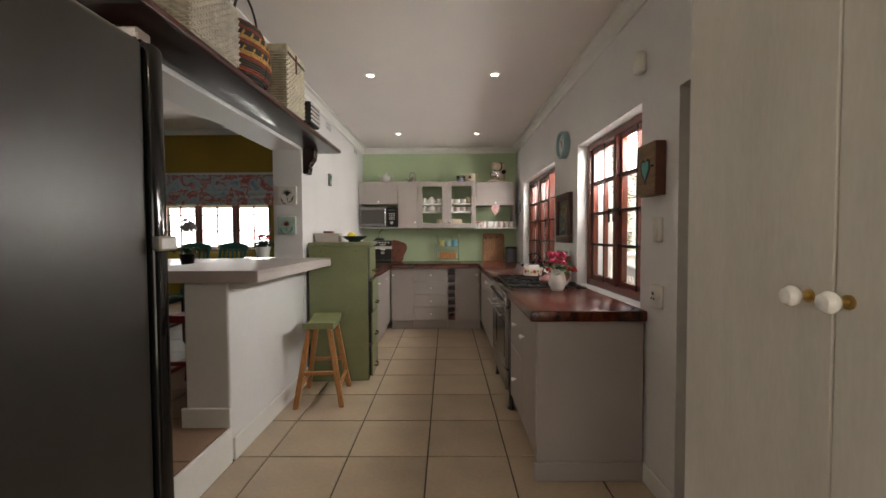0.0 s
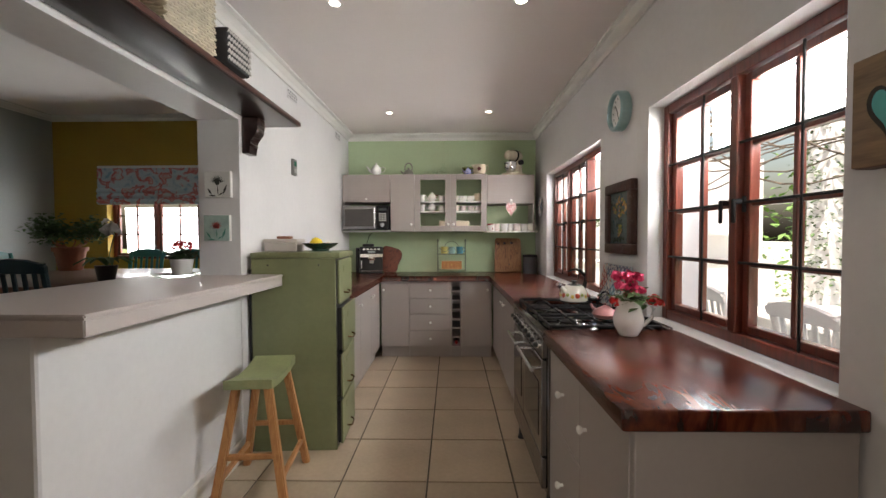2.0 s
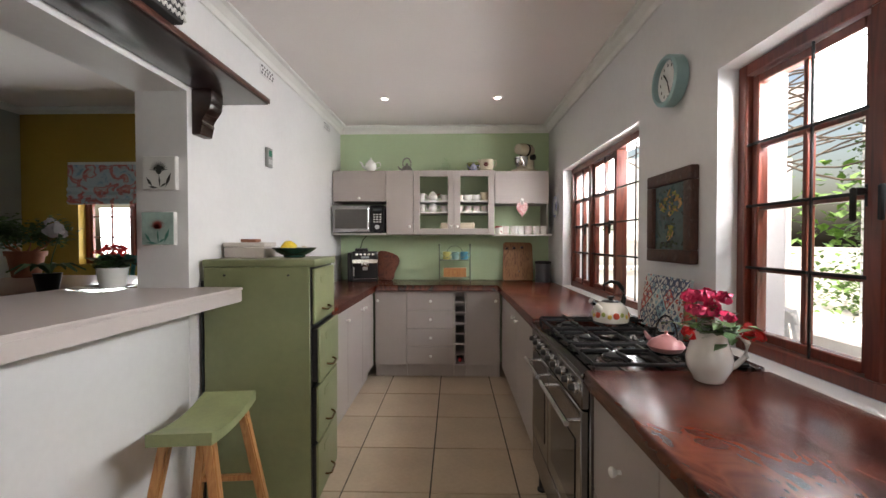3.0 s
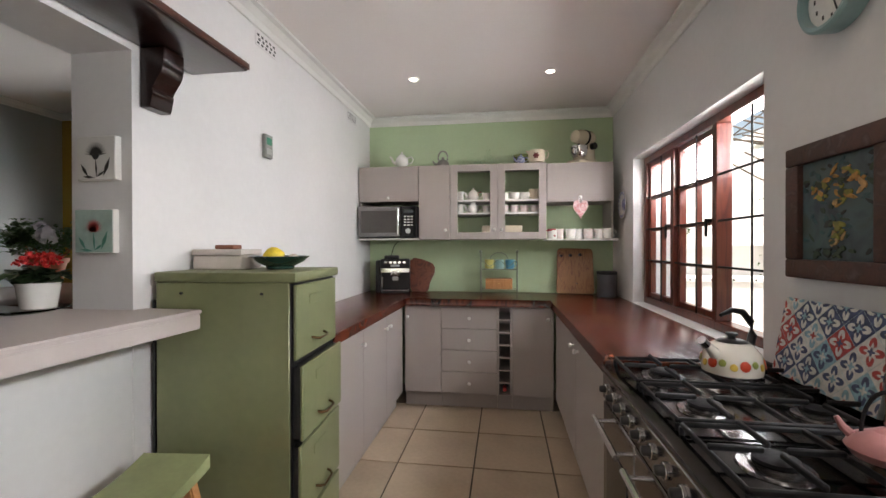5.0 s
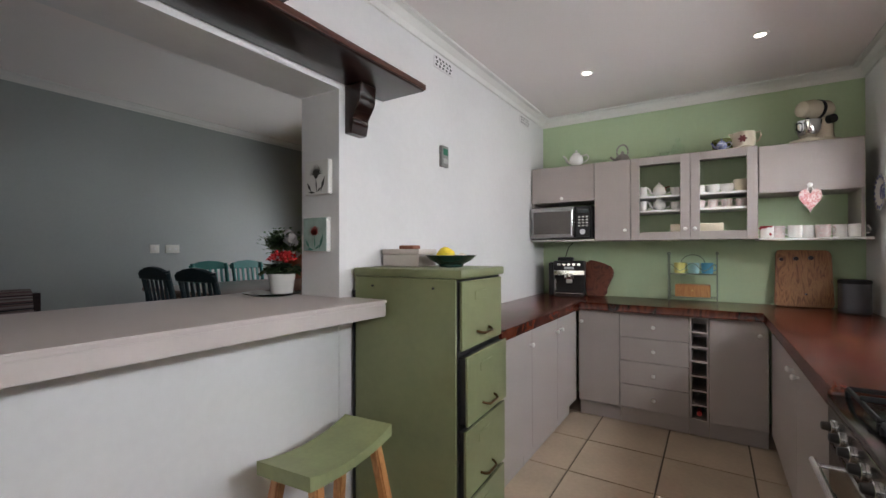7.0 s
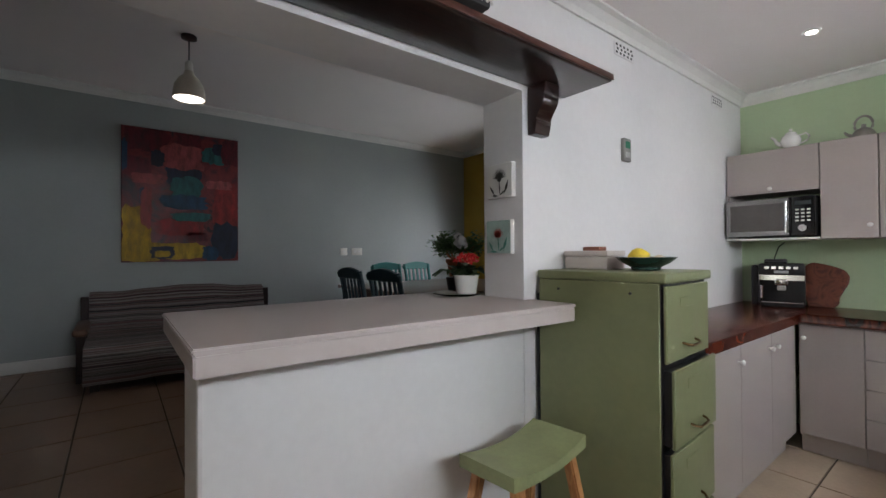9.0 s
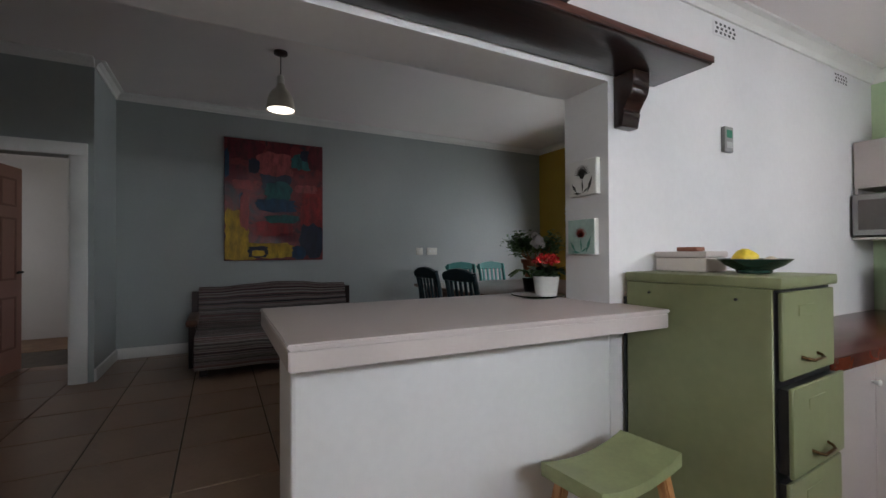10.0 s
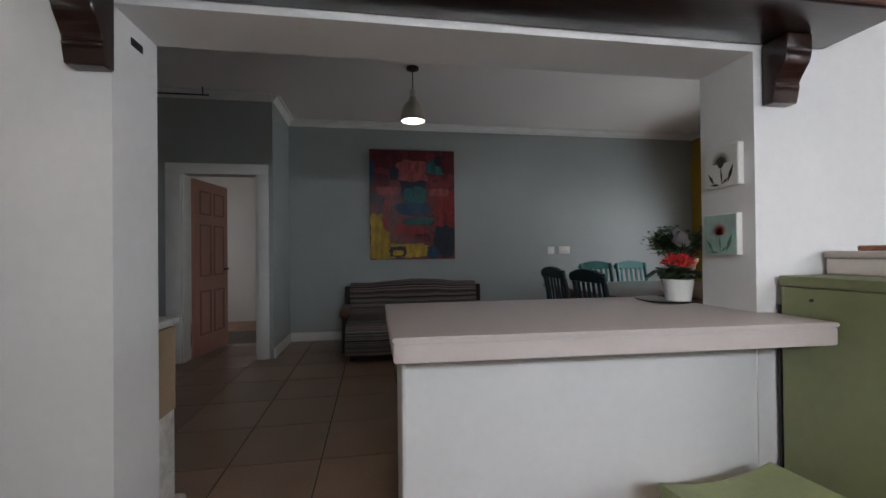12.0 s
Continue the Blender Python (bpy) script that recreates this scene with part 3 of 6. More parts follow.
part("warming_drawer", box(0.006, 0.03, 0.012, SW - 0.012, 0.15, 0.292, 0.004), STOVE_STEEL, stove)
for x in (0.05, SD - 0.05):
    for y in (0.04, SW - 0.04):
        part("leg", lathe(bmesh.new(), [(0.024, 0), (0.024, 0.012), (0.016, 0.02), (0.016, 0.125)], (x, y, 0), 12), BLACK, stove)
for j in range(3):
    yc = SW * (j + 0.5) / 3
    for xc, rb in ((0.16, 0.045), (0.42, 0.036)):
        bu = part("burner", lathe(bmesh.new(), [(rb + 0.02, 0.866), (rb + 0.018, 0.872), (rb, 0.874), (rb, 0.881), (0.01, 0.882)], (xc, yc, 0), 20), STOVE_STEEL, stove)
        part("burner_cap", lathe(bmesh.new(), [(rb - 0.006, 0.8815), (rb - 0.006, 0.888), (rb - 0.014, 0.891), (0.004, 0.8915)], (xc, yc, 0), 20), IRON, bu)
    h = SW / 6 - 0.012
    bm = bmesh.new()
    for y in (yc - h, yc + h):
        bx(bm, 0.045, SD - 0.05, y - 0.0045, y + 0.0045, 0.884, 0.896, 0.003)
    for x in (0.045, 0.29, SD - 0.05):
        bx(bm, x - 0.0045, x + 0.0045, yc - h, yc + h, 0.882, 0.896, 0.003)
    for xc in (0.16, 0.42):
        for s in (-1, 1):
            bx(bm, xc - 0.005, xc + 0.005, *sorted((yc + s * 0.02, yc + s * h)), 0.895, 0.908, 0.003)
            bx(bm, *sorted((xc + s * 0.02, xc + s * 0.12)), yc - 0.005, yc + 0.005, 0.895, 0.908, 0.003)
    for x in (0.045, SD - 0.05):
        for y in (yc - h, yc + h):
            rod(bm, (x, y, 0.866), (x, y, 0.884), 0.006)
    part("pan_support", bm, IRON, stove)

# ---- filing cabinet, stool, bar top, shelf ----
cab = thing("filing_cabinet", (-1.335, 3.868, 0), "olive green steel filing cabinet with four drawers, one ajar", "filing cabinet", turn=3)
CW, CH = 0.43, 1.20   # along y
part("body", box(0, 0.50, 0, CW, 0, CH - 0.035, 0.004), OLIVE, cab)
part("top", box(-0.004, 0.525, -0.004, CW + 0.004, CH - 0.035, CH, 0.006, 2), OLIVE, cab)
# Black strip in place of the shade between cabinet and bar wall.
part("back_strip", box(-0.012, -0.004, 0.0, 0.04, 0, CH - 0.1), BLACK, cab)
dh = (CH - 0.06) / 4
for k in range(4):
    z0 = 0.02 + k * dh
    out = (0.020, 0.022, 0.030, 0.006)[k]
    dr = part("drawer", box(0.500 + out, 0.512 + out, 0.016, CW - 0.014, z0 + 0.012, z0 + dh - 0.006, 0.0025), OLIVE, cab)
    # Black sheet and block put the drawer gaps' shade into the colour.
    part("drawer_gap", box(0.4995, 0.5015, 0.004, CW - 0.004, z0, z0 + dh), BLACK, cab)
    part("drawer_box", box(0.501, 0.5005 + out, 0.022, CW - 0.02, z0 + 0.018, z0 + dh - 0.012), BLACK, dr, "black block for the shade behind the drawer front")
    x = 0.512 + out
    part("label_holder", box(x - 0.001, x + 0.002, 0.13, 0.25, z0 + dh - 0.085, z0 + dh - 0.05, 0.001), OLIVE, dr)
    bm = tube(bmesh.new(), [(x - 0.002, 0.15, z0 + 0.07), (x + 0.014, 0.155, z0 + 0.066), (x + 0.026, 0.17, z0 + 0.062), (x + 0.026, 0.25, z0 + 0.062), (x + 0.014, 0.265, z0 + 0.066), (x - 0.002, 0.27, z0 + 0.07)], 0.005)
    part("handle", bm, mat("bronze_handle", (0.12, 0.07, 0.03), 0.35, 1.0) if k == 0 else bpy.data.materials["bronze_handle"], dr)
for x in (0.10, 0.40):
    part("screw", rod(bmesh.new(), (x, -0.006, CH - 0.075), (x, 0.001, CH - 0.075), 0.005), BLACK, cab)


def bar_stool(at, turn, seat_mat, leg_mat, label, h=0.605):
    s = thing("bar_stool", at, label, "stool", "", turn)
    bm = bmesh.new()
    nx, ny, lx, ly = 8, 12, 0.22, 0.42
    top = [[bm.verts.new((lx * (i / nx - 0.5), ly * (j / ny - 0.5), h + 0.030 * ((2 * j / ny - 1) ** 2) - 0.012)) for i in range(nx + 1)] for j in range(ny + 1)]
    low = [[bm.verts.new((lx * (i / nx - 0.5), ly * (j / ny - 0.5), h + 0.018 * ((2 * j / ny - 1) ** 2) - 0.044)) for i in range(nx + 1)] for j in range(ny + 1)]
    for j in range(ny):
        for i in range(nx):
            bm.faces.new((top[j][i], top[j][i + 1], top[j + 1][i + 1], top[j + 1][i]))
            bm.faces.new((low[j][i], low[j + 1][i], low[j + 1][i + 1], low[j][i + 1]))
    edge = [(0, i) for i in range(nx)] + [(j, nx) for j in range(ny)] + [(ny, i) for i in range(nx, 0, -1)] + [(j, 0) for j in range(ny, 0, -1)]
    for (j, i), (q, p) in zip(edge, edge[1:] + edge[:1]):
        bm.faces.new((top[j][i], low[j][i], low[q][p], top[q][p]))
    part("seat", bm, seat_mat, s)
    for sx in (-1, 1):
        for sy in (-1, 1):
            bm = bmesh.new()
            a, b = Vector((sx * 0.165, sy * 0.215, 0)), Vector((sx * 0.075, sy * 0.15, h - 0.038))
            lo, hi = [], []
            for q in ((-0.019, -0.019), (0.019, -0.019), (0.019, 0.019), (-0.019, 0.019)):
                lo.append(bm.verts.new(a + Vector((*q, 0))))
                hi.append(bm.verts.new(b + Vector((*q, 0))))
            bm.faces.new(lo), bm.faces.new(hi)
            for k in range(4):
                bm.faces.new((lo[k], lo[(k + 1) % 4], hi[(k + 1) % 4], hi[k]))
            bmesh.ops.bevel(bm, geom=list(bm.edges), offset=0.005, segments=2, affect="EDGES")
            part("leg", bm, leg_mat, s)
    for sy in (-1, 1):
        part("stretcher", box(-0.125, 0.125, sy * 0.187 - 0.011, sy * 0.187 + 0.011, 0.235, 0.262, 0.004), leg_mat, s)
    for sx in (-1, 1):
        part("stretcher", box(sx * 0.143 - 0.011, sx * 0.143 + 0.011, -0.18, 0.18, 0.125, 0.152, 0.004), leg_mat, s)
    return s


bar_stool((-1.12, 3.53, 0), 6, OLIVE_SEAT, PINE, "pine bar stool with a curved sage green seat")
bar_stool((-1.90, 3.12, DZ), 0, mat("red_stool_paint", (0.22, 0.012, 0.015), 0.4), bpy.data.materials["red_stool_paint"], "red painted wooden bar stool on the dining side", 0.54)

bar = thing("breakfast_bar", (0, 0, 1.006), "pale taupe painted breakfast bar top on the half wall", "worktop")
for name, grow, z, h in (("deep_edge", 0.0, 0.0, 0.053), ("top_slab", 0.004, 0.0535, 0.0135)):
    bm = slab(bmesh.new(), [(-1.91 - grow, 2.555 - grow), (-1.185 + grow, 2.555 - grow), (-1.137 + grow, 3.845 + grow), (L + 0.006, 3.845 + grow), (L + 0.006, 3.798), (-1.91 - grow, 3.798)], h, Matrix.Translation((0, 0, z)))
    bmesh.ops.bevel(bm, geom=list(bm.edges), offset=0.004, segments=2, affect="EDGES")
    part(name, bm, BAR_TOP, bar)

shelf = thing("wall_shelf", (L, 1.6, 1.99), "dark mahogany shelf on scrolled brackets above the bar", "shelf")
part("board", box(0.001, 0.255, 0.0, 2.48, 0.0, 0.032, 0.010, 3), DARK_WOOD, shelf)
part("front_edge", box(0.2555, 0.262, 0.004, 2.476, 0.004, 0.03, 0.003, 2), patterned("red_brown_edge", [(0.03, 0.008, 0.005), (0.075, 0.02, 0.012), (0.045, 0.012, 0.007)], 6, 0.35, distort=2, stretch=(6, 0.6, 6), bump=0.05), shelf, "lighter red-brown front edge")
for y in (0.133, 2.23):
    outline = [(0.001, 0.0), (0.12, 0.0), (0.12, -0.045), (0.110, -0.056), (0.118, -0.072), (0.106, -0.096), (0.084, -0.114), (0.066, -0.13), (0.057, -0.145), (0.066, -0.15), (0.071, -0.158), (0.066, -0.166), (0.056, -0.17), (0.056, -0.21), (0.001, -0.21)]
    bm = slab(bmesh.new(), [(x * 0.82, z) for x, z in outline], 0.095, Matrix.Translation((0, y, 0)) @ FACE_Y)
    bmesh.ops.bevel(bm, geom=list(bm.edges), offset=0.004, segments=1, affect="EDGES")
    part("bracket", bm, DARK_WOOD, shelf)

# ---- fridge and tall cupboard ----
fr = thing("fridge", (-1.352, 0.45, 0), "tall graphite grey fridge with a glossy door edge", "fridge")
part("body", box(0, 0.60, 0.01, 0.66, 0.03, 1.60, 0.01, 2), GRAPHITE, fr)
dd = part("door", box(0.605, 0.675, 0.0, 0.625, 0.06, 1.60, 0.014, 3), GRAPHITE, fr)
part("edge_trim", box(0.607, 0.684, 0.627, 0.668, 0.06, 1.60, 0.008, 2), BLACK_GLASS, dd, "glossy dark door edge")
part("handle", box(0.68, 0.70, 0.622, 0.674, 1.212, 1.240, 0.004), STEEL, dd, "brushed steel handle strip")
part("hinge", box(0.615, 0.665, 0.62, 0.66, 1.601, 1.625, 0.004), CHROME, fr)
for x in (0.06, 0.55):
    for y in (0.06, 0.60):
        part("foot", rod(bmesh.new(), (x, y, 0), (x, y, 0.035), 0.02), BLACK, fr)

fr.scale = (0.93, 1, 1.02)

cup = thing("tall_cupboard", (0.42, -0.205, 0), "tall limed grey built-in cupboard with white knobs", "cupboard")
part("carcass", box(0.02, 0.415, 0, 1.50, 0, 2.42), LIMED, cup)
for y0, y1, k in ((0.004, 1.1115, 1.088), (1.1125, 1.498, 1.155)):
    dd = part("door", box(0, 0.019, y0, y1, 0.08, 2.41, 0.003), LIMED, cup)
    m = Matrix.Translation((0, k, 1.165)) @ Vector((-1, 0, 0)).to_track_quat("Z", "Y").to_matrix().to_4x4()
    kk = part("knob", lathe(bmesh.new(), [(0.007, 0.018), (0.013, 0.021), (0.017, 0.028), (0.017, 0.033), (0.012, 0.040), (0.004, 0.042)], n=18, m=m), PORCELAIN, dd, "white porcelain knob on a brass stem")
    part("stem", lathe(bmesh.new(), [(0.011, -0.001), (0.011, 0.003), (0.006, 0.005), (0.006, 0.021)], n=14, m=m), BRASS, kk)

# ---- green door ----
door = tagged(new("door_1"), "dark green painted panelled back door in a deep recess, closed", kind="structure")
X = R + 0.13
bm = bmesh.new()
bx(bm, X - 0.02, X + 0.06, 2.065, 2.123, 0, 1.898, 0.004)
bx(bm, X - 0.02, X + 0.06, 1.322, 1.38, 0, 1.898, 0.004)
bx(bm, X - 0.02, X + 0.06, 1.38, 2.065, 1.845, 1.898, 0.004)
part("door_frame", bm, mat("pale_grey_green_frame_paint", (0.42, 0.43, 0.36), 0.5, var=0.12), door)
bm = bmesh.new()
a, b = 1.383, 2.062
for y0, y1, z0, z1 in ((a, a + 0.1, 0.01, 1.842), (b - 0.1, b, 0.01, 1.842), (a + 0.1, b - 0.1, 0.01, 0.2), (a + 0.1, b - 0.1, 0.80, 0.94), (a + 0.1, b - 0.1, 1.74, 1.842), ((a + b) / 2 - 0.04, (a + b) / 2 + 0.04, 0.2, 0.80), ((a + b) / 2 - 0.04, (a + b) / 2 + 0.04, 0.94, 1.74)):
    bx(bm, X + 0.005, X + 0.045, y0, y1, z0, z1, 0.003)
leaf = part("door_leaf", bm, DOOR_GREEN, door)
for y0, y1 in ((a + 0.1, (a + b) / 2 - 0.04), ((a + b) / 2 + 0.04, b - 0.1)):
    for z0, z1 in ((0.2, 0.80), (0.94, 1.74)):
        part("panel", box(X + 0.018, X + 0.034, y0 - 0.004, y1 + 0.004, z0 - 0.004, z1 + 0.004), DOOR_GREEN, leaf)
part("lock_plate", box(X - 0.002, X + 0.006, 1.985, 2.042, 0.93, 1.11, 0.003), mat("dull_brass", (0.22, 0.16, 0.08), 0.4, 0.9, var=0.2), leaf)
bm = tube(bmesh.new(), [(X, 2.01, 1.045), (X - 0.04, 2.01, 1.045), (X - 0.045, 2.0, 1.045), (X - 0.045, 1.91, 1.043)], 0.008)
part("door_handle", bm, BRASS, leaf)
part("bolt", rod(rod(bmesh.new(), (X - 0.006, 2.05, 0.86), (X - 0.006, 1.98, 0.86), 0.007), (X - 0.006, 1.97, 0.86), (X - 0.03, 1.97, 0.86), 0.005), IRON, leaf)
bm = box(X - 0.028, X - 0.02, 2.07, 2.105, 1.06, 1.19, 0.003)
part("strike_box", bm, STEEL, door, "screwed metal strike box")


# ---- lights and fittings ----
LAMP_ON = glow("lit_downlight", (1.0, 0.93, 0.82), 14)
for x, y in DOWNLIGHTS:
    dl = thing("downlight", (x, y, TOP), "small round recessed ceiling downlight, lit", "ceiling light", "kitchen downlights")
    part("rim", lathe(bmesh.new(), [(0.029, 0.0), (0.043, 0.0), (0.043, -0.005), (0.029, -0.008)], n=24, caps=False), TRIM, dl)
    part("bulb", lathe(bmesh.new(), [(0.029, -0.001), (0.027, -0.0045), (0.004, -0.005)], n=20), LAMP_ON, dl)
pend = thing("pendant_lamp", (-3.88, 2.866, DTOP), "cream metal pendant lamp on a short cord, lit", "pendant lamp")
part("ceiling_rose", lathe(bmesh.new(), [(0.055, 0), (0.055, -0.02), (0.02, -0.035), (0.005, -0.036)], n=20), DARK_WOOD, pend)
part("cord", rod(bmesh.new(), (0, 0, -0.03), (0, 0, -0.210), 0.005), BLACK, pend)
part("holder", lathe(bmesh.new(), [(0.012, -0.190), (0.028, -0.210), (0.028, -0.290), (0.012, -0.295)], n=16), PLASTIC, pend)
shade = lathe(bmesh.new(), [(0.03, -0.270), (0.038, -0.300), (0.07, -0.330), (0.098, -0.380), (0.108, -0.440), (0.112, -0.485), (0.107, -0.485), (0.10, -0.440), (0.09, -0.380), (0.06, -0.335), (0.028, -0.305)], n=28)
part("shade", shade, mat("cream_lamp_enamel", (0.55, 0.50, 0.42), 0.4), pend)
part("diffuser", lathe(bmesh.new(), [(0.104, -0.478), (0.10, -0.482), (0.005, -0.483)], n=24), glow("lit_pendant", (1.0, 0.93, 0.82), 3), pend)
track = thing("curtain_track", (-4.6, 0.05, DTOP - 0.08), "thin dark metal rail under the dining room ceiling", "rail")
part("rail", rod(bmesh.new(), (0, -0.5, 0), (0, 0.86, 0), 0.008), IRON, track)
for y in (-0.4, 0.8):
    part("bracket", rod(bmesh.new(), (0, y, 0), (0, y, 0.08), 0.006), IRON, track)


def plate_on_wall(name, x, y0, y1, z0, z1, n, label, bits, material=PLASTIC):
    s = thing(name, (x, (y0 + y1) / 2, z0), label, "switch")
    h, w = z1 - z0, y1 - y0
    part("plate", box(*sorted((0, n * 0.009)), -w / 2, w / 2, 0, h, 0.003, 2), material, s)
    for dy, dz, bw, bh, nm, mt in bits:
        part(nm, box(*sorted((n * 0.0085, n * 0.012)), dy * w - bw / 2, dy * w + bw / 2, dz * h - bh / 2, dz * h + bh / 2, 0.001), mt, s)
    return s


plate_on_wall("light_switch", R, 2.25, 2.33, 1.225, 1.34, -1, "ivory double light switch on the white wall", [(0, 0.62, 0.02, 0.022, "rocker", TRIM), (0, 0.36, 0.02, 0.022, "rocker", TRIM)])
plate_on_wall("wall_socket", R, 2.235, 2.357, 0.91, 1.018, -1, "ivory wall socket with a switch above the worktop", [(0.22, 0.60, 0.014, 0.014, "hole", BLACK), (0.12, 0.36, 0.010, 0.010, "hole", BLACK), (0.32, 0.36, 0.010, 0.010, "hole", BLACK), (-0.25, 0.5, 0.018, 0.024, "rocker", TRIM)])
plate_on_wall("light_switch", DW, 4.85, 4.95, 1.25, 1.35, 1, "white light switch on the grey wall", [(0, 0.5, 0.02, 0.03, "rocker", TRIM)])
plate_on_wall("wall_socket", DW, 5.015, 5.175, 1.25, 1.35, 1, "white double socket on the grey wall", [(0.2, 0.5, 0.03, 0.03, "rocker", TRIM), (-0.2, 0.5, 0.03, 0.03, "rocker", TRIM)])
plate_on_wall("door_sensor", R + 0.108, 2.068, 2.090, 1.44, 1.54, -1, "small ivory alarm contact on the door frame", [(0, 0.5, 0.006, 0.03, "led", TAUPE)])
pir = thing("alarm_sensor", (R, 2.46, 2.075), "white corner alarm sensor high on the wall", "sensor")
part("case", box(-0.045, 0, -0.03, 0.03, 0, 0.105, 0.012, 3), PLASTIC, pir)
part("lens", box(-0.049, -0.044, -0.02, 0.02, 0.02, 0.06, 0.003), TRIM, pir)
th = thing("thermostat", (L, 4.622, 1.765), "small grey wall thermostat with a green screen", "thermostat")
part("case", box(0, 0.022, -0.036, 0.036, 0, 0.125, 0.005, 2), mat("grey_plastic", (0.22, 0.22, 0.21), 0.5), th)
part("screen", box(0.0215, 0.0235, -0.024, 0.024, 0.07, 0.108, 0.001), mat("green_lcd", (0.05, 0.20, 0.13), 0.2), th)
part("buttons", box(0.0215, 0.0245, -0.024, 0.024, 0.02, 0.05, 0.001), mat("pale_grey_keys", (0.4, 0.4, 0.39), 0.5), th)
for y in (4.53, 5.82):   # air bricks: rows of square holes
    vent = thing("air_vent", (L, y, 2.335), "white air brick with rows of small square holes", "vent")
    part("plate", box(0, 0.003, 0, 0.20, 0, 0.07), WHITE, vent)
    for r in range(3):
        for c in range(5):
            part("hole", box(0.0028, 0.0038, 0.015 + c * 0.037 + 0.01 * (r % 2), 0.033 + c * 0.037 + 0.01 * (r % 2), 0.010 + r * 0.021, 0.022 + r * 0.021), BLACK, vent)
slot = thing("wall_slot", (-1.48, OPEN0, 1.90), "small black slot plate in the reveal", "vent")
part("plate", box(-0.03, 0.03, 0, 0.003, 0, 0.022), BLACK, slot)


# ---- crockery makers ----
def cup_mesh(r, h, ro=None, handle=0.7, n=18):
    ro = ro or r * 0.8
    bm = lathe(bmesh.new(), [(ro * 0.6, 0), (ro, 0.002), (r * 0.97, h * 0.4), (r, h), (r * 0.92, h), (r * 0.88, h * 0.4), (ro * 0.7, 0.006), (0.002, 0.005)], n=n)
    return bm


def handle_mesh(r, h, s=1.0, t=0.0045):
    return tube(bmesh.new(), [(r * 0.93, 0, h * 0.8), (r + 0.016 * s, 0, h * 0.85), (r + 0.027 * s, 0, h * 0.6), (r + 0.02 * s, 0, h * 0.32), (r * 0.88, 0, h * 0.22)], t, 6)


def mug(at, turn, material, label, r=0.040, h=0.082, group="mugs on the open shelf"):
    c = thing("mug", at, label, "mug", group, turn)
    part("cup", cup_mesh(r, h, r * 0.92), material, c)
    part("handle", handle_mesh(r, h), material, c)
    return c


def teapot(at, turn, s, material, label, lid=None, group=""):
    t = thing("teapot", at, label, "teapot", group, turn)
    part("body", lathe(bmesh.new(), [(q * s, z * s) for q, z in ((0.030, 0), (0.034, 0.006), (0.050, 0.025), (0.056, 0.05), (0.050, 0.075), (0.034, 0.092), (0.03, 0.096), (0.005, 0.097))], n=24), material, t)
    part("lid", lathe(bmesh.new(), [(q * s, z * s) for q, z in ((0.033, 0.094), (0.028, 0.104), (0.012, 0.112), (0.006, 0.115), (0.010, 0.122), (0.009, 0.130), (0.002, 0.133))], n=20), lid or material, t)
    part("spout", tube(bmesh.new(), [(-0.045 * s, 0, 0.03 * s), (-0.075 * s, 0, 0.05 * s), (-0.085 * s, 0, 0.075 * s), (-0.105 * s, 0, 0.095 * s)], [0.016 * s, 0.012 * s, 0.009 * s, 0.007 * s], 8), material, t)
    part("handle", tube(bmesh.new(), [(0.046 * s, 0, 0.08 * s), (0.08 * s, 0, 0.088 * s), (0.097 * s, 0, 0.065 * s), (0.085 * s, 0, 0.04 * s), (0.05 * s, 0, 0.025 * s)], 0.0055 * s, 7), material, t)
    return t


CREAM = mat("cream_glaze", (0.68, 0.60, 0.46), 0.2, var=0.05, coat=0.3)
BLUE_GLAZE = patterned("blue_white_glaze", [(0.7, 0.7, 0.72), (0.10, 0.13, 0.35), (0.6, 0.62, 0.68)], 40, 0.2)
FLOWERED = patterned("flowered_white_glaze", [(0.8, 0.78, 0.74), (0.8, 0.78, 0.74), (0.8, 0.78, 0.74), (0.35, 0.05, 0.06)], 28, 0.18, kind="cells", bump=0)
PINK_MUG = patterned("pink_printed_glaze", [(0.8, 0.77, 0.74), (0.75, 0.6, 0.58), (0.8, 0.77, 0.74)], 35, 0.2)
CUP_Y, CUP_A, CUP_B = mat("yellow_enamel", (0.60, 0.55, 0.16), 0.3), mat("aqua_enamel", (0.30, 0.50, 0.48), 0.3), mat("blue_enamel", (0.10, 0.35, 0.50), 0.3)

# on top of the wall cupboards
ZT = U1 + 0.001
teapot((-0.985, 6.15, ZT), 0, 1.05, PORCELAIN, "white porcelain teapot on top of the cupboard")
kt = thing("tin_kettle", (-0.625, 6.18, ZT), "small worn metal kettle on top of the cupboard", "kettle")
PEWTER = mat("dull_pewter", (0.30, 0.28, 0.26), 0.4, 0.8, var=0.2, scale=15)
part("body", lathe(bmesh.new(), [(0.05, 0), (0.058, 0.008), (0.055, 0.03), (0.038, 0.055), (0.03, 0.06), (0.004, 0.061)], n=20), PEWTER, kt)
part("handle", tube(bmesh.new(), [(0.042 * math.cos(a), 0, 0.085 + 0.055 * math.sin(a)) for a in [math.pi * k / 10 - 0.5 for k in range(14)]], 0.007, 7), PEWTER, kt)
part("spout", tube(bmesh.new(), [(-0.05, 0, 0.02), (-0.075, 0, 0.035), (-0.09, 0, 0.055)], [0.012, 0.009, 0.006], 7), PEWTER, kt)
part("lid_knob", lathe(bmesh.new(), [(0.025, 0.06), (0.012, 0.07), (0.012, 0.085), (0.003, 0.09)], n=12), PEWTER, kt)
CLEAR = clear("clear_glass", (0.93, 0.97, 0.95))
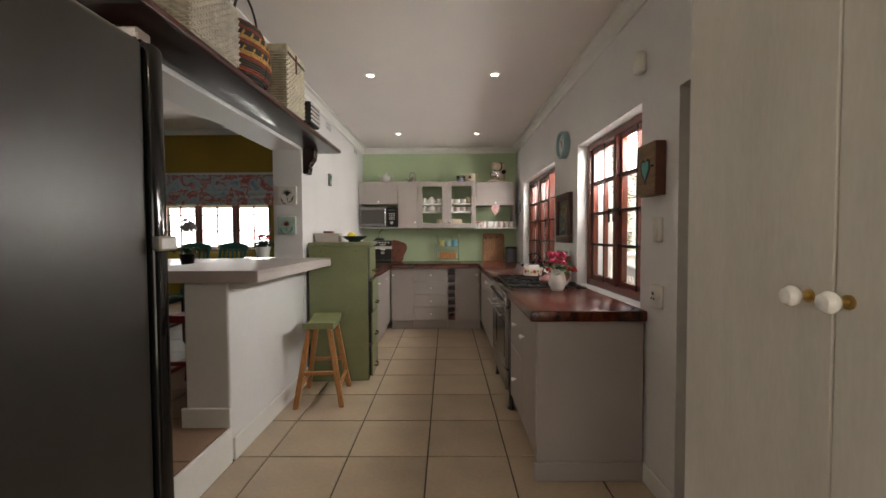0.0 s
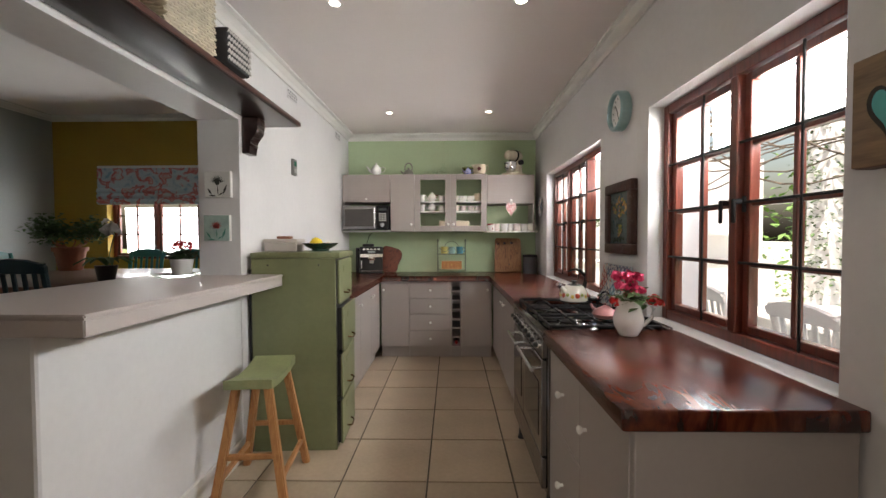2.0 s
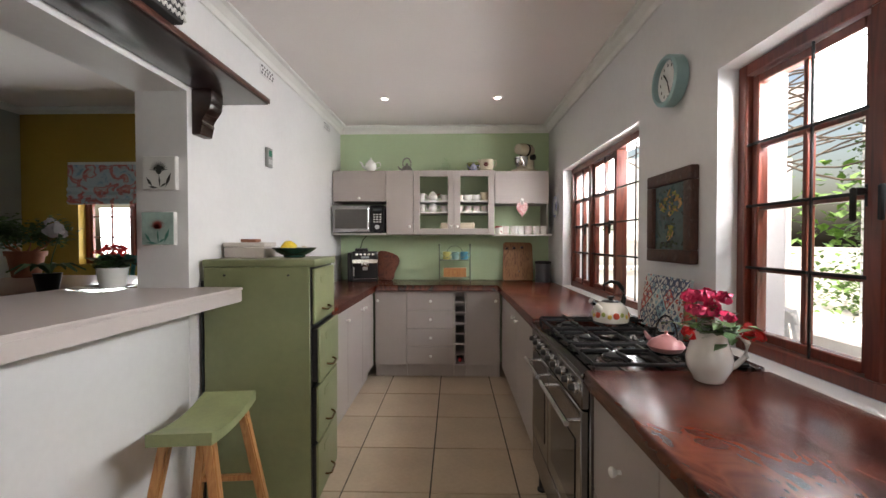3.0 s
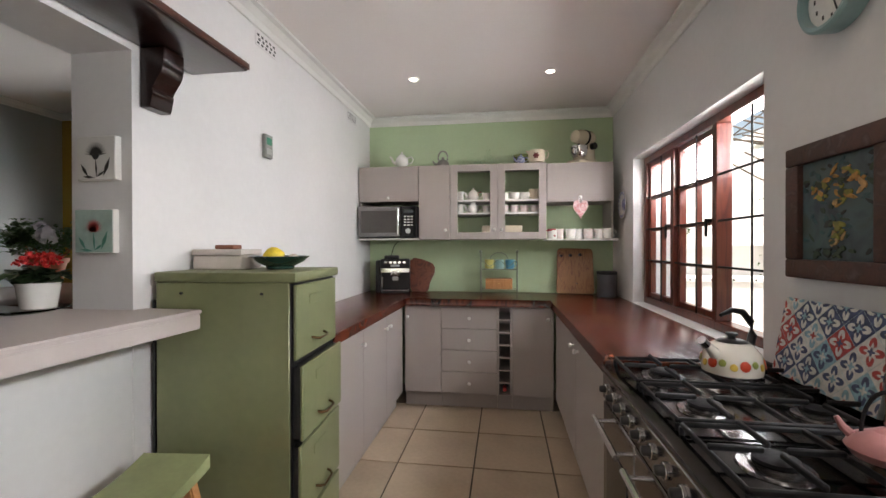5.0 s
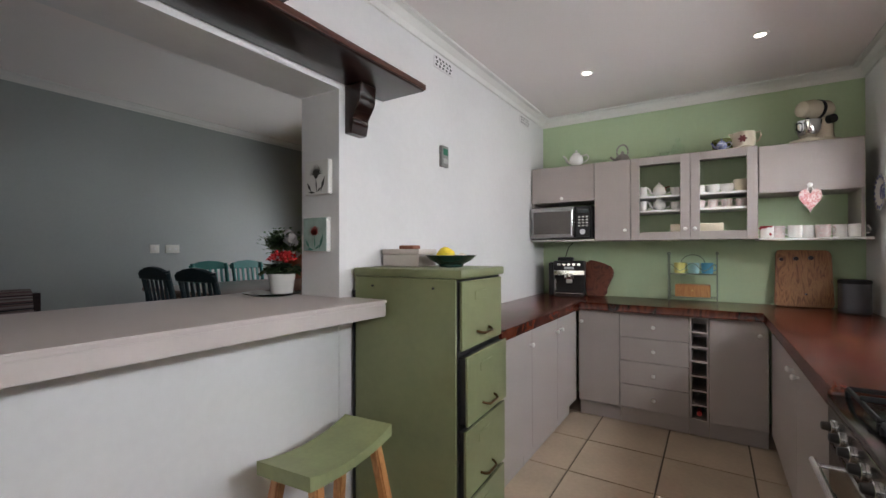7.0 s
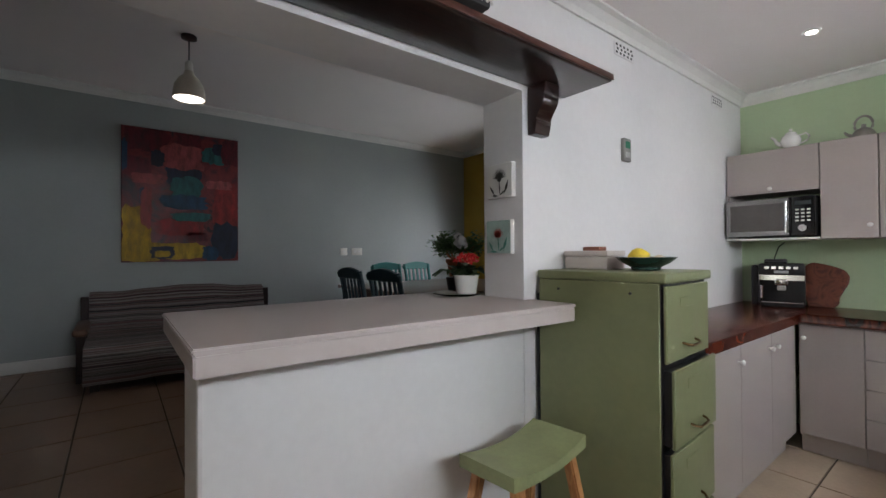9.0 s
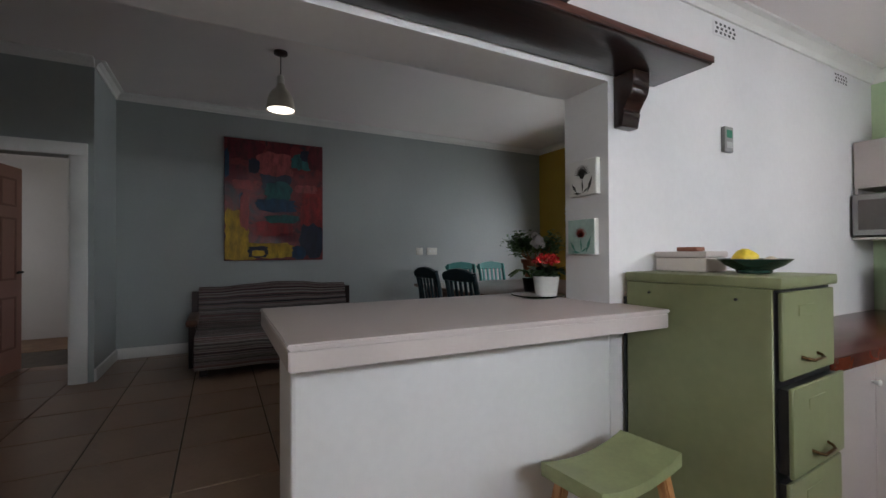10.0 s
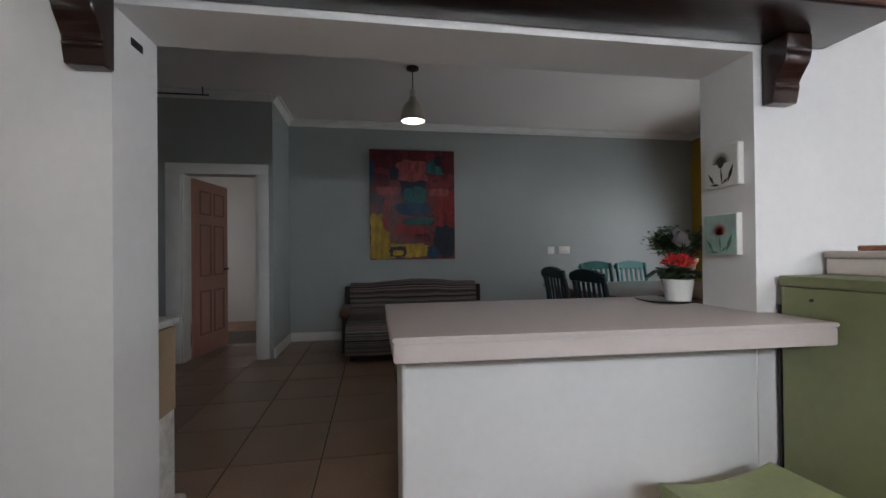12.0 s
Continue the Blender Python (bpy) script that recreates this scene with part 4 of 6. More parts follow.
bell = thing("glass_cloche", (-0.23, 6.17, ZT), "small clear glass bell jar on top of the cupboard", "glass")
part("dome", lathe(bmesh.new(), [(0.045, 0), (0.045, 0.055), (0.036, 0.08), (0.015, 0.094), (0.012, 0.105), (0.018, 0.115), (0.018, 0.13), (0.003, 0.135)], n=22), CLEAR, bell)
dish = thing("glass_dish", (-0.32, 6.14, ZT), "small clear glass dish on top of the cupboard", "glass")
part("bowl", cup_mesh(0.03, 0.03), CLEAR, dish)
teapot((0.045, 6.13, ZT), 0, 0.62, BLUE_GLAZE, "small blue and white teapot on top of the cupboard")
bw = thing("glass_bowl", (0.06, 6.27, ZT), "amber glass bowl on top of the cupboard", "bowl")
part("bowl", cup_mesh(0.075, 0.10, 0.05), clear("amber_glass", (0.62, 0.58, 0.38)), bw)
jg = thing("jug", (0.175, 6.14, ZT), "cream china jug with a dark red rosette", "jug", turn=0)
part("body", lathe(bmesh.new(), [(0.045, 0), (0.062, 0.01), (0.072, 0.05), (0.068, 0.085), (0.066, 0.108), (0.061, 0.108), (0.063, 0.06), (0.05, 0.012), (0.003, 0.01)], n=24), CREAM, jg)
part("handle", tube(bmesh.new(), [(0.064, 0, 0.10), (0.092, 0, 0.108), (0.098, 0, 0.08), (0.088, 0, 0.05), (0.068, 0, 0.035)], 0.006, 7), CREAM, jg)
part("spout", tube(bmesh.new(), [(-0.055, 0, 0.08), (-0.072, 0, 0.098), (-0.088, 0, 0.11)], [0.016, 0.012, 0.006], 7), CREAM, jg)
part("rosette", slab(bmesh.new(), [(0.022 * math.cos(a) * (1 + 0.25 * math.cos(6 * a)), 0.022 * math.sin(a) * (1 + 0.25 * math.cos(6 * a))) for a in [2 * math.pi * k / 36 for k in range(36)]], 0.004, Matrix.Translation((-0.01, -0.0735, 0.055)) @ FACE_Y), mat("oxblood_glaze", (0.12, 0.02, 0.02), 0.3), jg)
mx = thing("stand_mixer", (0.56, 6.19, ZT - 0.01), "cream retro stand mixer with a steel bowl", "mixer", turn=38)
part("base", box(-0.12, 0.12, -0.075, 0.075, 0, 0.03, 0.012, 3), CREAM, mx)
part("column", lathe(bmesh.new(), [(0.055, 0.03), (0.048, 0.06), (0.045, 0.17), (0.03, 0.19), (0.003, 0.195)], (0.07, 0, 0), 20), CREAM, mx)
bm = lathe(bmesh.new(), [(0.02, -0.13), (0.05, -0.11), (0.062, -0.05), (0.062, 0.06), (0.045, 0.09), (0.01, 0.10)], n=20, m=Matrix.Translation((0.015, 0, 0.225)) @ pose(0, 0, 0, 0, 90))
part("head", bm, CREAM, mx)
part("band", lathe(bmesh.new(), [(0.0635, -0.012), (0.0645, -0.01), (0.0645, 0.01), (0.0635, 0.012)], n=20, m=Matrix.Translation((0.015, 0, 0.225)) @ pose(0, 0, 0, 0, 90)), IRON, mx)
part("dial", rod(bmesh.new(), (0.06, -0.075, 0.15), (0.06, -0.04, 0.15), 0.028, n=16), BLACK, mx)
part("bowl", lathe(bmesh.new(), [(0.035, 0.032), (0.045, 0.04), (0.068, 0.09), (0.072, 0.145), (0.068, 0.145), (0.06, 0.09), (0.003, 0.05)], (-0.05, 0, 0), 24), CHROME, mx)
part("bowl_handle", tube(bmesh.new(), [(-0.118, -0.01, 0.13), (-0.15, -0.02, 0.12), (-0.15, -0.02, 0.08), (-0.112, -0.01, 0.07)], 0.006, 7), BLACK, mx)
part("beater", rod(bmesh.new(), (-0.05, 0, 0.18), (-0.05, 0, 0.08), 0.012, n=10), BLACK, mx)

# behind the glazed doors
for sx, zz, kinds in ((-0.53, 0.339, ("p", "t", "c")), (-0.53, 0.229, ("p", "T", "c")), (-0.135, 0.339, ("c", "b", "b", "B")), (-0.135, 0.229, ("m", "m", "m", "m"))):
    for k, q in enumerate(kinds):
        at = (sx + (0.34 / len(kinds)) * (k + 0.5), UF + 0.13, U0 + zz + 0.0005)
        if q == "t":
            teapot(at, 0, 0.86, FLOWERED, "flowered china teapot behind glass", group="crockery behind glass")
        elif q == "T":
            teapot(at, 0, 0.86, PORCELAIN, "white china teapot behind glass", group="crockery behind glass")
        elif q in "bB":
            c = thing("bowl", at, "white china bowl behind glass", "bowl", "crockery behind glass")
            part("dish", cup_mesh(0.047, 0.062 if q == "b" else 0.088, 0.027), PORCELAIN if q == "b" else CREAM, c)
        elif q == "p":
            c = thing("milk_jug", at, "white china milk jug behind glass", "jug", "crockery behind glass")
            part("body", lathe(bmesh.new(), [(0.022, 0), (0.032, 0.02), (0.026, 0.055), (0.03, 0.08), (0.026, 0.08), (0.02, 0.05), (0.002, 0.01)], n=16), PORCELAIN, c)
            part("handle", handle_mesh(0.03, 0.08), PORCELAIN, c)
        else:
            c = mug(at, 0, FLOWERED if q == "c" else PINK_MUG, "small printed china cup behind glass", 0.034, 0.064, "crockery behind glass")
            part("saucer", lathe(bmesh.new(), [(0.02, 0), (0.045, 0.006), (0.045, 0.008), (0.003, 0.003)], n=18), PORCELAIN, c)
for x, w in ((-0.24, 0.10), (-0.02, 0.17)):
    c = thing("butter_dish", (x, UF + 0.10, U0 + 0.0165), "cream lidded dish at the bottom of the glazed cupboard", "dish", "crockery behind glass")
    part("tray", box(-w / 2, w / 2, -0.05, 0.05, 0, 0.008, 0.002), CREAM, c)
    part("lid", box(-w / 2 + 0.008, w / 2 - 0.008, -0.04, 0.04, 0.008, 0.105, 0.012, 2), CREAM, c)
for k, (x, mt) in enumerate(((0.30, FLOWERED), (0.365, PINK_MUG), (0.45, PORCELAIN), (0.52, PORCELAIN), (0.59, PINK_MUG), (0.68, PORCELAIN), (0.745, PORCELAIN))):
    mug((x, UF + 0.06 + 0.04 * (k % 2), U0 + 0.0045), (200, 20, 170, -20, 10, 0, -30)[k], mt, "white china mug on the open shelf")
heart = thing("hanging_heart", (0.514, UF - 0.028, 1.60), "pink patterned fabric heart hanging from a cupboard knob", "decoration")


def heart_outline(w, h, n=40):
    out = []
    for k in range(n):
        a = 2 * math.pi * k / n
        out.append((w / 34 * 16 * math.sin(a) ** 3 * 1.06, h / 30 * (13 * math.cos(a) - 5 * math.cos(2 * a) - 2 * math.cos(3 * a) - math.cos(4 * a))))
    return out


bm = slab(bmesh.new(), heart_outline(0.115, 0.155), 0.02, Matrix.Translation((0, -0.01, 0)) @ FACE_Y)
part("cushion", bm, patterned("pink_floral_cloth", [(0.72, 0.62, 0.6), (0.55, 0.16, 0.16), (0.75, 0.66, 0.64), (0.5, 0.12, 0.14)], 45, 0.85), heart)
part("ribbon", tube(bmesh.new(), [(-0.02, 0, 0.045), (0, 0.004, 0.10), (0.02, 0, 0.045)], 0.003, 6), TRIM, heart)

# microwave
mw = thing("microwave", (-1.345, UF - 0.05, U0 + 0.015), "silver and black microwave oven under the cupboard", "microwave")
MW, MH = 0.51, 0.275
part("case", box(0, MW, 0.02, 0.34, 0.008, MH, 0.006, 2), BLACK, mw)
part("door", box(0.0, 0.375, 0, 0.02, 0.01, MH - 0.004, 0.004), STOVE_STEEL, mw)
part("window", box(0.03, 0.345, -0.002, 0.001, 0.045, MH - 0.04, 0.001), mat("smoked_mirror", (0.10, 0.09, 0.085), 0.15, 0.3), mw)
part("handle", rod(bmesh.new(), (0.362, -0.022, 0.03), (0.362, -0.022, MH - 0.03), 0.008), CHROME, mw)
part("control_panel", box(0.385, MW, 0, 0.02, 0.01, MH - 0.004, 0.004), BLACK_GLASS, mw)
part("display", box(0.405, MW - 0.02, -0.002, 0.001, MH - 0.06, MH - 0.035, 0.0005), mat("grey_display", (0.05, 0.06, 0.06), 0.2), mw)
for r in range(4):
    for c in range(3):
        part("button", box(0.408 + c * 0.03, 0.426 + c * 0.03, -0.002, 0.001, 0.105 + r * 0.024, 0.115 + r * 0.024), PLASTIC, mw)
part("dial", rod(bmesh.new(), (0.447, -0.016, 0.06), (0.447, 0.001, 0.06), 0.022, n=18), CHROME, mw)
for x in (0.05, MW - 0.05):
    part("foot", rod(bmesh.new(), (x, 0.1, 0), (x, 0.1, 0.01), 0.012), BLACK, mw)

# on the worktop at the back
ZC = 0.8785
cm = thing("coffee_machine", (-1.17, 6.10, ZC), "black and silver espresso machine on the worktop", "coffee machine", turn=12)
part("body", box(0, 0.26, 0.10, 0.27, 0, 0.30, 0.012, 2), BLACK, cm)
part("tank", box(-0.045, -0.002, 0.04, 0.25, 0, 0.29, 0.01, 2), BLACK, cm)
part("base", box(0.01, 0.25, -0.02, 0.10, 0, 0.03, 0.006), BLACK, cm)
part("drip_tray", box(0.02, 0.24, -0.03, 0.095, 0.03, 0.036, 0.002), CHROME, cm)
part("head", box(0.0, 0.26, -0.01, 0.10, 0.205, 0.305, 0.014, 2), BLACK, cm)
part("chrome_band", box(0.004, 0.256, -0.014, -0.008, 0.185, 0.225, 0.003), CHROME, cm)
part("group_head", box(0.09, 0.17, -0.015, 0.06, 0.15, 0.205, 0.01, 2), CHROME, cm)
part("spout", box(0.105, 0.155, 0.0, 0.04, 0.115, 0.15, 0.006), STEEL, cm)
for k in range(5):
    part("button", box(0.035 + k * 0.04, 0.062 + k * 0.04, -0.013, -0.009, 0.265, 0.285, 0.002), CHROME, cm)
part("display", box(0.09, 0.17, -0.013, -0.009, 0.236, 0.256), mat("pale_display", (0.4, 0.45, 0.45), 0.3), cm)
part("lid", box(0.03, 0.16, 0.06, 0.20, 0.30, 0.335, 0.01, 2), BLACK, cm)
part("steam_knob", rod(bmesh.new(), (0.02, -0.02, 0.06), (0.02, -0.02, 0.15), 0.008), CHROME, cm)
cord = thing("power_cord", (-1.13, 6.39, 0.90), "black power cord hanging from the microwave", "cable")
part("wire", tube(bmesh.new(), [(0.05, -0.01, 0.44), (0.01, -0.008, 0.40), (-0.02, -0.008, 0.30), (-0.055, -0.008, 0.2), (-0.06, -0.008, 0.1), (-0.03, -0.01, 0.0)], 0.004, 6), BLACK, cord)
ws = [(-0.11, 0), (0.03, 0), (0.055, 0.03), (0.05, 0.08), (0.075, 0.12), (0.10, 0.17), (0.105, 0.22), (0.085, 0.26), (0.04, 0.28), (-0.02, 0.30), (-0.09, 0.315), (-0.13, 0.29), (-0.14, 0.2), (-0.135, 0.1)]
bm = slab(bmesh.new(), ws, 0.025, pose(-0.83, 6.315, ZC, -8) @ FACE_Y)
bmesh.ops.bevel(bm, geom=list(bm.edges), offset=0.006, segments=2, affect="EDGES")
single("wood_slab_board", bm, SLICE_WOOD, "dark live-edge wooden serving board leaning on the green wall", "board")
bm = slab(bmesh.new(), [(0, 0), (0.30, 0), (0.312, 0.02), (0.305, 0.37), (0.285, 0.395), (0.02, 0.40), (0.004, 0.38), (-0.008, 0.02)], 0.026, pose(0.365, 6.30, ZC + 0.002, -8) @ FACE_Y)
bmesh.ops.bevel(bm, geom=list(bm.edges), offset=0.006, segments=2, affect="EDGES")
brd = single("cutting_board", bm, BOARD_WOOD, "large wooden cutting board with dark knots leaning on the wall", "board")
for x, z, r in ((0.40, 0.33, 0.012), (0.48, 0.335, 0.014), (0.56, 0.34, 0.014), (0.53, 0.09, 0.006)):
    part("knot", rod(bmesh.new(), (x, 6.28 + z * 0.14, ZC + z), (x, 6.30 + z * 0.14, ZC + z), r, n=14), DARK_WOOD, brd, "dark knot")
can = thing("canister", (0.735, 6.12, ZC), "dark grey metal canister on the worktop", "canister")
part("body", lathe(bmesh.new(), [(0.072, 0), (0.078, 0.004), (0.078, 0.19), (0.074, 0.195), (0.003, 0.196)], n=28), mat("slate_metal", (0.10, 0.10, 0.11), 0.4, 0.5), can)
part("lid", lathe(bmesh.new(), [(0.08, 0.185), (0.08, 0.205), (0.07, 0.21), (0.003, 0.211)], n=28), IRON, can)
rk = thing("wire_rack", (-0.298, 6.17, ZC), "green wire two-tier stand on the worktop", "rack")
WIRE = mat("grey_green_wire", (0.22, 0.27, 0.20), 0.45, 0.3)
RW = 0.315
for x in (0, RW):
    for y in (0, 0.13):
        part("post", rod(bmesh.new(), (x, y, 0), (x, y, 0.36), 0.005), WIRE, rk)
        part("finial", lathe(bmesh.new(), [(0.004, 0.358), (0.011, 0.368), (0.008, 0.378), (0.002, 0.384)], (x, y, 0), 10), WIRE, rk)
for z in (0.04, 0.215):
    bm = bmesh.new()
    for y in (0, 0.13):
        rod(bm, (0, y, z), (RW, y, z), 0.0035, n=6)
    for k in range(9):
        rod(bm, (RW * k / 8, 0, z), (RW * k / 8, 0.13, z), 0.0028, n=6)
    part("tier", bm, WIRE, rk)
part("rail", tube(bmesh.new(), [(0, 0, 0.29)] + [(RW * k / 12, 0, 0.27 + 0.03 * math.cos(k * math.pi / 3)) for k in range(1, 12)] + [(RW, 0, 0.29)], 0.003, 6), WIRE, rk)
part("arch", tube(bmesh.new(), [(RW / 2 + 0.08 * math.cos(a), 0.13, 0.29 + 0.07 * math.sin(a)) for a in [math.pi * k / 12 for k in range(13)]], 0.004, 6), WIRE, rk)
for k, mt in enumerate((CUP_Y, CUP_A, CUP_B)):
    mug((-0.225 + k * 0.09, 6.235, ZC + 0.2195), 30, mt, ("yellow enamel cup on the wire stand", "aqua enamel cup on the wire stand", "blue enamel cup on the wire stand")[k], 0.04, 0.08, "cups on the wire stand")
dr = thing("wooden_box", (-0.14, 6.235, ZC + 0.0445), "small orange-brown wooden drawer box on the wire stand", "box")
part("box", box(-0.115, 0.115, -0.055, 0.06, 0, 0.09, 0.004), PINE, dr)
part("knob", rod(bmesh.new(), (0, -0.062, 0.05), (0, -0.054, 0.05), 0.006), BRASS, dr)

# on and beside the stove
ke = thing("enamel_kettle", (0.585, 3.90, 0.9085), "white enamel kettle with painted fruit and a black handle", "kettle", turn=28)
part("body", lathe(bmesh.new(), [(0.08, 0), (0.092, 0.005), (0.095, 0.03), (0.086, 0.07), (0.062, 0.098), (0.05, 0.104), (0.003, 0.105)], n=32), mat("cream_white_enamel", (0.78, 0.74, 0.66), 0.15, var=0.03, bump=0, coat=0.5), ke)
part("lid", lathe(bmesh.new(), [(0.052, 0.102), (0.04, 0.110), (0.012, 0.113), (0.012, 0.122), (0.02, 0.128), (0.018, 0.134), (0.003, 0.135)], n=24), BLACK, ke)
part("spout", tube(bmesh.new(), [(-0.07, 0, 0.06), (-0.10, 0, 0.085), (-0.125, 0, 0.105)], [0.022, 0.016, 0.012], 10), bpy.data.materials["cream_white_enamel"], ke)
part("whistle", rod(bmesh.new(), (-0.122, 0, 0.102), (-0.145, 0, 0.12), 0.015, n=12), CHROME, ke)
part("handle", tube(bmesh.new(), [(0.085, 0, 0.06), (0.105, 0, 0.12), (0.095, 0, 0.165), (0.055, 0, 0.20), (0.0, 0, 0.21), (-0.055, 0, 0.195)], [0.013, 0.014, 0.013, 0.011, 0.009, 0.006], 10), BLACK, ke)
FR = [mat("painted_red_fruit", (0.55, 0.06, 0.02), 0.3), mat("painted_green_leaf", (0.30, 0.34, 0.08), 0.3), mat("painted_yellow_fruit", (0.62, 0.42, 0.06), 0.3)]
for k in range(18):
    a = 2 * math.pi * k / 18
    r = 0.017 if k % 3 == 0 else 0.012
    zc = 0.042 + 0.006 * math.sin(k * 2.1)
    m = pose(0, 0, 0, 0, 0, math.degrees(a)) @ Matrix.Translation((0.0935, 0, zc)) @ pose(0, 0, 0, 0, 78)
    part("painted_fruit", lathe(bmesh.new(), [(r, 0), (r * 0.8, 0.0022), (r * 0.2, 0.0028)], n=10, m=m), FR[k % 3], ke)
tg = thing("pink_teapot", (0.575, 3.36, 0.9085), "flat pink enamel teapot with a wire hoop handle", "teapot", turn=-35)
PINK = mat("pink_enamel", (0.36, 0.15, 0.145), 0.32, var=0.12, scale=12)
part("body", lathe(bmesh.new(), [(0.05, 0), (0.07, 0.006), (0.085, 0.024), (0.07, 0.045), (0.035, 0.06), (0.03, 0.062), (0.003, 0.063)], n=28), PINK, tg)
part("lid", lathe(bmesh.new(), [(0.032, 0.061), (0.02, 0.068), (0.006, 0.072), (0.009, 0.08), (0.002, 0.085)], n=18), PINK, tg)
part("spout", tube(bmesh.new(), [(-0.06, 0, 0.035), (-0.085, 0, 0.055), (-0.098, 0, 0.075)], [0.013, 0.009, 0.006], 8), PINK, tg)
part("handle", tube(bmesh.new(), [(0.05 * math.cos(a), 0, 0.05 + 0.095 * math.sin(a)) for a in [math.pi * k / 14 for k in range(15)]], 0.0045, 7), IRON, tg)
ke.scale, tg.scale = (0.86, 0.86, 0.9), (0.70, 0.70, 0.85)
bd = thing("patterned_splash_board", (0.78, 3.825, 0.886), "board printed with blue, white and red patterned tiles", "splashback", turn=0)
bd.matrix_world = pose(0.765, 3.825, 0.886, 0, 10, 0)
part("board", box(0, 0.012, -0.195, 0.195, 0, 0.245), mat("pale_blue_print", (0.42, 0.52, 0.55), 0.35, var=0.25, scale=25), bd)
TCOL = [mat("navy_print", (0.05, 0.07, 0.15), 0.35, var=0.5, scale=50), mat("red_print", (0.42, 0.05, 0.04), 0.35, var=0.4, scale=50), mat("white_print", (0.65, 0.64, 0.60), 0.35, var=0.2, scale=50), mat("sky_print", (0.25, 0.42, 0.50), 0.35, var=0.3, scale=50)]
def clipped(points):
    return [(min(max(y, -0.1945), 0.1945), min(max(z, 0.0005), 0.2445)) for y, z in points]


rt = random.Random(31)
for i in range(9):   # a patchwork of diamond tiles, each with a border, a star and a centre
    for j in range(6):
        if (i + j) % 2:
            continue
        yy, zz = -0.195 + 0.0487 * i, 0.049 * j
        ground, ink, third = rt.choice(((2, 0, 3), (0, 2, 3), (3, 2, 1), (2, 1, 0), (1, 2, 0), (2, 3, 1), (3, 0, 2)))
        tp = None
        for size, h, c, lobes in ((0.0475, 0.0, ground, 0), (0.037, 0.0006, ink, 4), (0.024, 0.0012, ground, 8), (0.011, 0.0018, third, 4)):
            if lobes:
                o = [(yy + size * math.cos(a) * (0.72 + 0.28 * math.cos(lobes * a)), zz + size * math.sin(a) * (0.72 + 0.28 * math.cos(lobes * a))) for a in [2 * math.pi * k / 32 for k in range(32)]]
            else:
                o = [(yy - size, zz), (yy, zz - size), (yy + size, zz), (yy, zz + size)]
            q = slab(bmesh.new(), clipped(o), 0.0008, Matrix.Translation((-0.0009 - h, 0, 0)) @ FACE_X)
            if tp:
                part("motif", q, TCOL[c], tp, smooth=False)
            else:
                tp = part("printed_tile", q, TCOL[c], bd, smooth=False)
bd2 = single("spice_tin", box(0.77, 0.82, 3.604, 3.618, 0.8865, 1.09, 0.002), patterned("red_green_print", [(0.35, 0.04, 0.03), (0.06, 0.1, 0.05), (0.25, 0.18, 0.07), (0.05, 0.05, 0.05)], 40, 0.5, kind="cells"), "narrow printed tin standing behind the stove", "tin")

# jug of flowers
ju = thing("flower_jug", (0.595, 3.15, ZC), "white china jug with pink and red flowers", "vase", turn=-27)
part("jug", lathe(bmesh.new(), [(0.04, 0), (0.045, 0.004), (0.048, 0.012), (0.066, 0.045), (0.07, 0.075), (0.06, 0.11), (0.052, 0.135), (0.06, 0.162), (0.056, 0.162), (0.048, 0.135), (0.06, 0.07), (0.003, 0.02)], n=32), PORCELAIN, ju)
part("handle", tube(bmesh.new(), [(0.055, 0, 0.15), (0.085, 0, 0.155), (0.105, 0, 0.13), (0.1, 0, 0.09), (0.07, 0, 0.055), (0.06, 0, 0.05)], 0.009, 8), PORCELAIN, ju)
part("lip", tube(bmesh.new(), [(-0.045, 0, 0.145), (-0.062, 0, 0.157), (-0.076, 0, 0.166)], [0.02, 0.016, 0.008], 8), PORCELAIN, ju)
rng = random.Random(4)


def blossom(c, r, petals, rng, bm=None):
    bm = bm or bmesh.new()
    for k in range(petals):
        a, t = rng.uniform(0, 6.28), rng.uniform(-0.5, 1.2)
        d = Vector((math.cos(a) * math.cos(t), math.sin(a) * math.cos(t), math.sin(t)))
        s = d.cross(Vector((0.3, 0.2, 1))).normalized()
        u = s.cross(d).normalized()
        p = c + d * r * rng.uniform(0.5, 0.9)
        w = r * rng.uniform(0.4, 0.6)
        vs = [bm.verts.new(p + s * w * math.cos(q) + u * w * math.sin(q) + d * w * 0.35 * math.cos(2 * q)) for q in [k2 * math.pi / 3 for k2 in range(6)]]
        mid = bm.verts.new(p - d * w * 0.25)
        for i in range(6):
            bm.faces.new((vs[i], vs[(i + 1) % 6], mid))
    return bm


def leaves(n, spread, centre, size, rng, flat=0.5):
    bm = bmesh.new()
    for k in range(n):
        a = rng.uniform(0, 6.28)
        p = centre + Vector((rng.gauss(0, spread[0]), rng.gauss(0, spread[1]), rng.gauss(0, spread[2])))
        d = Vector((math.cos(a), math.sin(a), rng.uniform(-flat, flat))).normalized()
        s = d.cross(Vector((0, 0, 1))).normalized()
        l, w = size * rng.uniform(0.7, 1.3), size * rng.uniform(0.3, 0.5)
        up = s.cross(d) * size * 0.12
        v = [bm.verts.new(q) for q in (p, p + d * l * 0.5 + s * w + up, p + d * l, p + d * l * 0.5 - s * w + up, p + d * l * 0.5)]
        bm.faces.new((v[0], v[1], v[4])), bm.faces.new((v[1], v[2], v[4])), bm.faces.new((v[2], v[3], v[4])), bm.faces.new((v[3], v[0], v[4]))
    return bm


